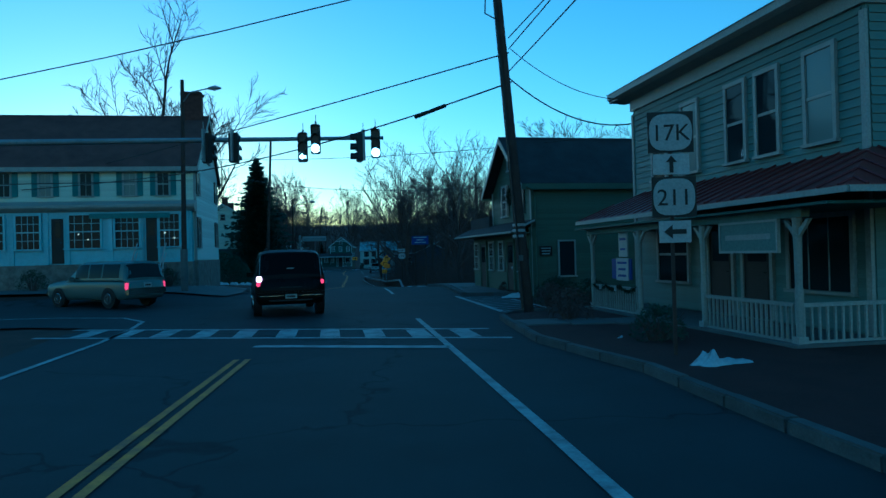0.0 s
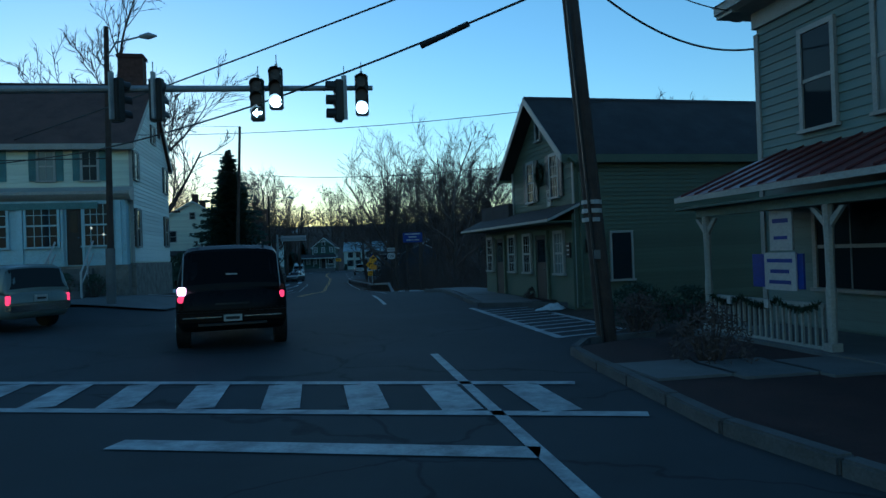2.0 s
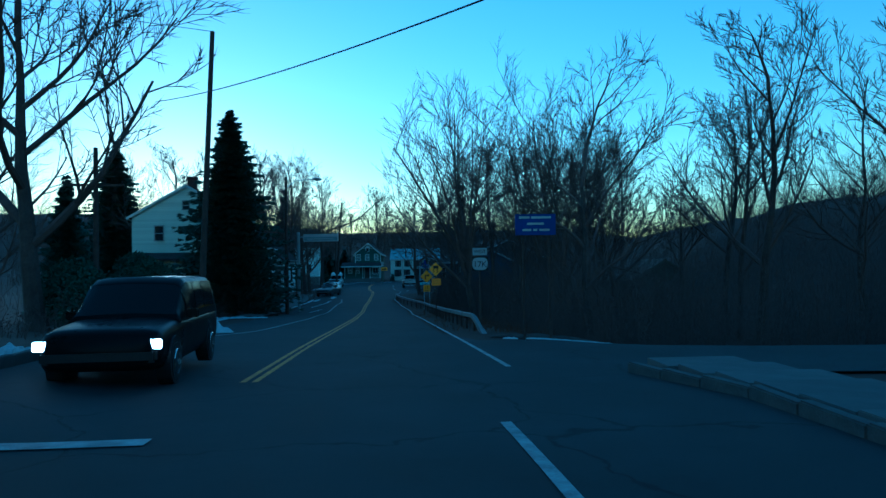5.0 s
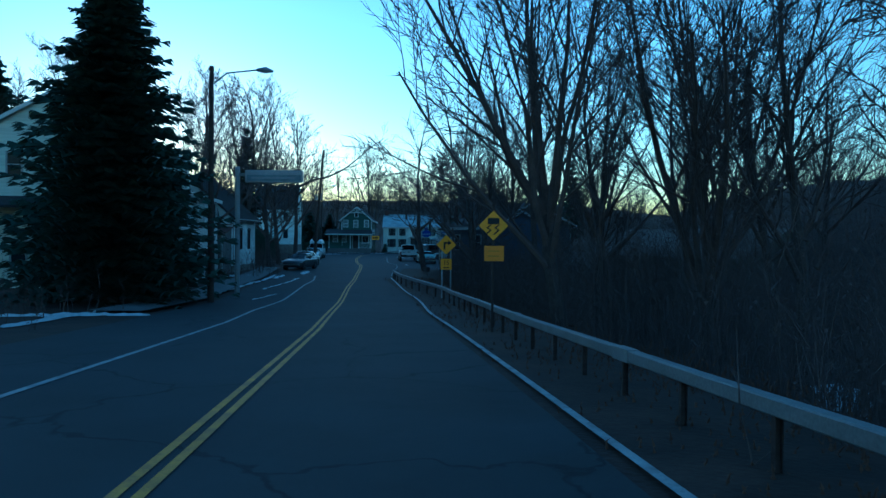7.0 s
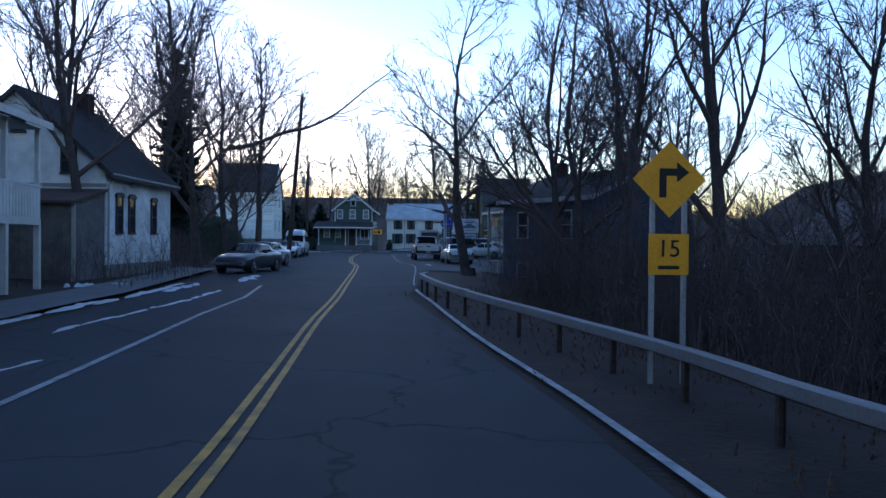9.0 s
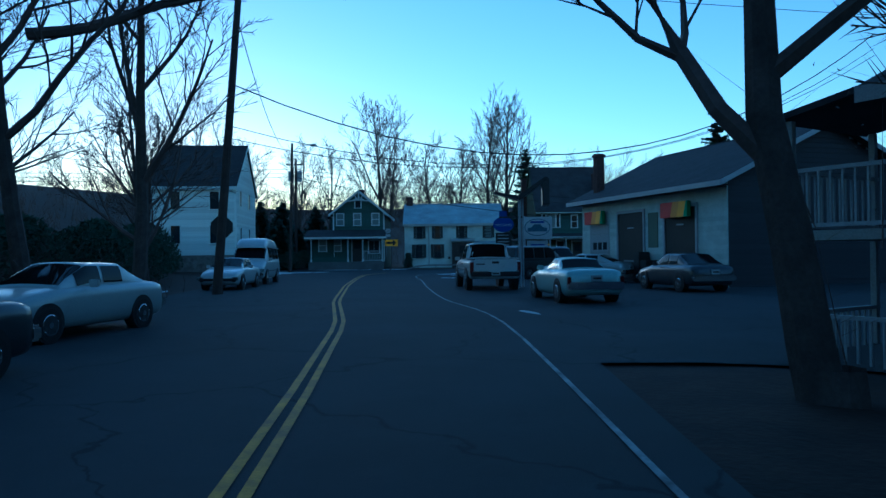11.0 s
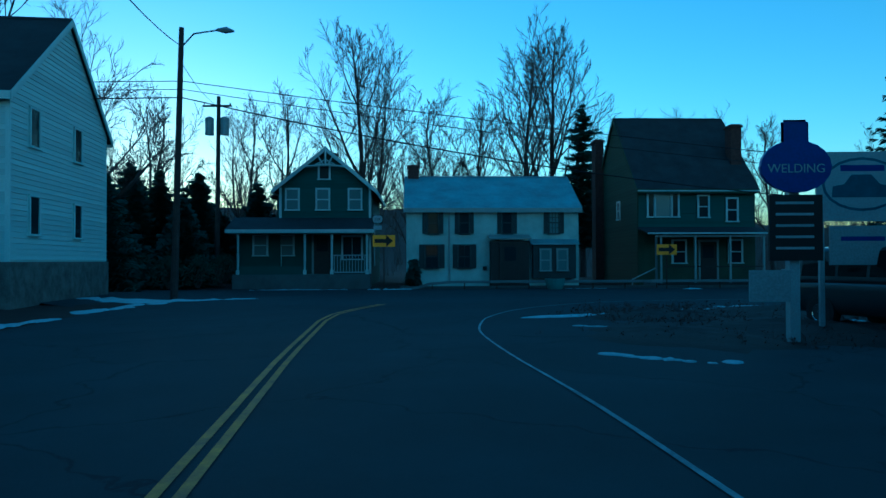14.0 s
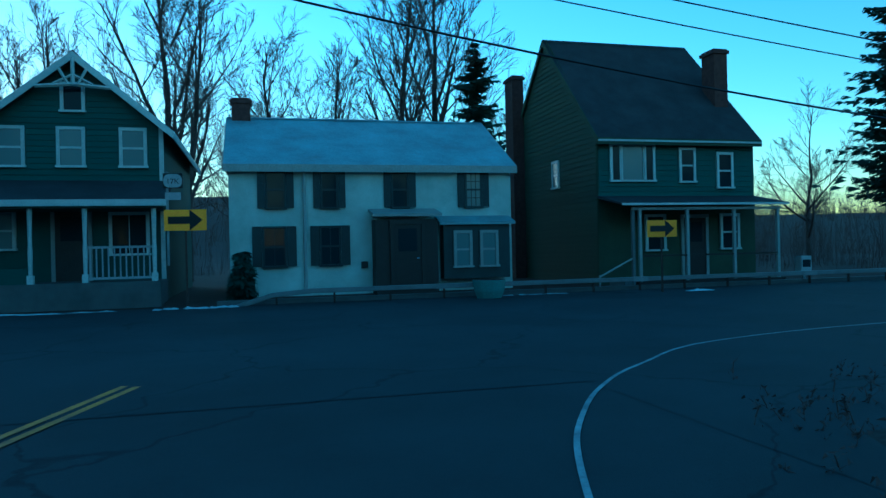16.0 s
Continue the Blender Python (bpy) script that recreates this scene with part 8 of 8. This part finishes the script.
brush = [(line_at(RIGHT, y) + rng.uniform(4.5, 13), y, rng.uniform(3, 5.6), 30) for y in [rng.uniform(98, 117) for i in range(110)]]
brush += [(line_at(RIGHT, y) + rng.uniform(11, 22), y, rng.uniform(4.5, 7.5), 24) for y in [rng.uniform(91, 109) for i in range(80)]]
thicket(6, brush, "bank_brush", "dense bare brush in front of the garage")
# far woods on the ridge
spots = [(rng.uniform(-260, 260), 470 - 225 * rng.random() ** 1.3, rng.uniform(8, 14), 7) for i in range(1100)]
spots += [(rng.uniform(48, 110), rng.uniform(30, 240), rng.uniform(8, 13), 8) for i in range(260)]
spots += [(rng.uniform(-190, -90), rng.uniform(30, 240), rng.uniform(6, 11), 6) for i in range(220)]
thicket(3, spots, "far_woods", "far bare woods on the low ridge", 7, 4.5)

# ---- snow ----


def snow_patch(x, y, rx, ry, turn, tall, seed, label="old snow heap with a dirty crust", name="snow_heap", mat=None, category="snow"):
    """An uneven mound; long thin ones are broken into several."""
    rnd = random.Random(seed)
    s = Shape()
    n, m = 30, 7
    c, q = math.cos(radians(turn)), math.sin(radians(turn))
    long_x = rx >= ry
    big, small = max(rx, ry), min(rx, ry)
    blobs = [(0.0, 0.0, rx, ry)]
    if big > 0.9 and small < 0.9:
        blobs = []
        tall = tall * 0.4
        for k in range(9):
            u = (k + rnd.uniform(0.1, 0.9)) / 9 * 2 - 1
            l, w = big / 9 * rnd.uniform(0.6, 2.2), small * rnd.uniform(0.15, 0.7)
            o = rnd.uniform(-0.5, 0.5) * small
            blobs.append((u * big, o, l, w) if long_x else (o, u * big, w, l))
    for j, (ou, ow, bx, by) in enumerate(blobs):
        edge = [1 + 0.3 * noise.noise(Vector((k * 0.9, seed + j, 0))) + 0.35 * noise.noise(Vector((math.cos(2 * math.pi * k / n) * 1.6 + (seed + j) * 3.1, math.sin(2 * math.pi * k / n) * 1.6, seed))) for k in range(n)]
        v, f = [], []
        for i in range(m + 1):
            t = i / m
            for k in range(n):
                a = 2 * math.pi * k / n
                u, w = ou + bx * edge[k] * t * math.cos(a), ow + by * edge[k] * t * math.sin(a)
                px, py = x + u * c - w * q, y + u * q + w * c
                h = tall * (1 - t ** 1.7) * (0.55 + 0.5 * noise.noise(Vector((px * 2.3, py * 2.3, seed))) + 0.75 * abs(noise.noise(Vector((px * 7, py * 7, seed))))) if t < 1 else -0.03
                v.append((px, py, height(px, py) + h + 0.012))
        for i in range(m):
            for k in range(n):
                f.append((i * n + k, i * n + (k + 1) % n, (i + 1) * n + (k + 1) % n, (i + 1) * n + k))
        s.add(v, f)
    return setting(name, s, mat or SNOW, label, category, True, "stuff")


for i, (x, y, rx, ry, tu, h) in enumerate([
        (3.7, 9.75, 0.8, 0.3, 20, 0.3), (3.2, 12.9, 0.5, 0.1, 60, 0.16), (2.6, 26.8, 0.5, 0.15, 30, 0.2),
        (-13.3, 57.0, 0.8, 0.55, 20, 0.6), (-14.3, 54.9, 0.7, 0.55, 10, 0.6), (-16.32, 63.6, 1.68, 0.42, 85, 0.12), (-19.35, 87.5, 0.26, 4.4, 1, 0.1), (-20.1, 99.8, 0.3, 6, 4, 0.12), (-17.95, 96.0, 0.13, 2.8, 1, 0.06),
        (-18.05, 100.9, 0.15, 2.4, 4, 0.08), (-19.9, 104.6, 0.3, 1.8, 5, 0.2), (-16.45, 88.7, 0.09, 1.7, -4, 0.06), (-18.4, 68.6, 0.35, 1.6, 10, 0.15), (-19.05, 75.5, 0.35, 3.4, 4, 0.15), (-22.6, 104, 1.2, 0.6, 20, 0.3), (-19.35, 110.01, 0.4, 2, 11, 0.15), (-16.8, 59.3, 1, 0.5, 10, 0.4), (-19, 76, 2, 0.4, 20, 0.2), (-21.5, 71, 2.2, 0.5, 5, 0.25),
        (-12.2, 43.5, 1.5, 0.6, 20, 0.45), (-14.8, 42.5, 1.4, 0.7, 0, 0.5), (-1.2, 52, 1.7, 0.07, -14, 0.06),
        (-30.09, 166.87, 0.72, 3.84, -0.9, 0.16), (-29.06, 170.18, 2.16, 0.42, 33.1, 0.14), (-32.71, 168.78, 3.12, 1.08, 13.1, 0.2), (-35.56, 165.98, 2.4, 0.72, 23.1, 0.2), (-30.08, 157.86, 0.42, 3, -0.9, 0.1),
        (-27.33, 180.48, 2.64, 0.3, 3.1, 0.12), (-22.3, 180.64, 1.2, 0.36, 3.1, 0.2), (-11.16, 181.36, 1.2, 0.18, 3.1, 0.08), (-5.46, 180.34, 0.6, 0.18, 3.1, 0.08),
        (-13.73, 157.79, 1.92, 0.19, -16.9, 0.08), (-13.47, 161.89, 3.12, 0.3, 15.1, 0.18), (-10.92, 163.59, 2.16, 0.3, 13.1, 0.22), (-15.12, 152.54, 1.08, 0.3, -31.9, 0.08), (-9.5, 159.58, 1.68, 0.36, 3.1, 0.12), (-7.31, 165.71, 2.64, 0.3, 13.1, 0.2),
        (-27.51, 137.09, 1.44, 0.24, 83.1, 0.08), (-27.63, 132.52, 0.96, 0.36, 63.1, 0.1), (-12.43, 125.93, 0.1, 0.7, 21, 0.03), (3.24, 69.6, 2.64, 0.96, 40, 0.2), (1.68, 63.6, 1.44, 0.6, 10, 0.2), (5.64, 76.8, 3, 0.96, 70, 0.2)]):
    snow_patch(x, y, rx, ry, tu, h, i + 1)

# muddy verge at the inside of the bend
for i, (x, y, rx, ry, tu, h) in enumerate([(-13.6, 156.4, 1.9, 3.0, 5, 0.16), (-10.2, 157.0, 2.8, 3.6, 10, 0.24), (-12.4, 161.6, 2.6, 2.2, 20, 0.2), (-7.6, 162.2, 4.0, 3.0, 10, 0.3), (-2.0, 164.6, 4.6, 2.2, 12, 0.25), (5.0, 166.2, 5.0, 2.0, 8, 0.22)]):
    snow_patch(x, y, rx, ry, tu, h, 200 + i, "muddy verge with dead grass inside the bend", "verge_mound", MUD, "verge")
for i, (x, y, rx, ry, tu, h) in enumerate([(-0.8, 53.2, 2.2, 0.95, -10, 0.12), (2.8, 52.8, 2.6, 0.95, -4, 0.14), (7.0, 52.5, 3.0, 1.0, 0, 0.14)]):
    snow_patch(x, y, rx, ry, tu, h, 220 + i, "low bank of earth and dead leaves by the drive", "earth_bank", MUD, "bank")

# small things
b = thing("planter_barrel", Matrix.Translation((-13.0, 180.55, height(-13.0, 180.5))), "pale half-barrel planter by the road", "planter")
part("tub", Shape().tube([(0, 0, 0), (0, 0, 0.25), (0, 0, 0.55), (0, 0, 0.62)], [0.4, 0.5, 0.55, 0.55], 16), SIDING_TEAL, b)
part("soil", Shape().tube([(0, 0, 0.61), (0, 0, 0.63)], 0.5, 16), MULCH, b)
b = thing("mail_box", Matrix.Translation((1.15, 183.51, height(2.64, 182.28))), "white newspaper box beside the porch", "box")
part("box", Shape().box(-0.25, -0.2, 0.3, 0.25, 0.2, 1.05), SIGN_WHITE, b, "", 0.03)
part("leg", Shape().box(-0.05, -0.05, 0, 0.05, 0.05, 0.3), STEEL, b)
part("window", Shape().box(-0.18, -0.21, 0.6, 0.18, -0.2, 0.9), GLASS, b)
for o in KINDS:
    for q in list(o.children):
        bpy.data.objects.remove(q)
    bpy.data.objects.remove(o)
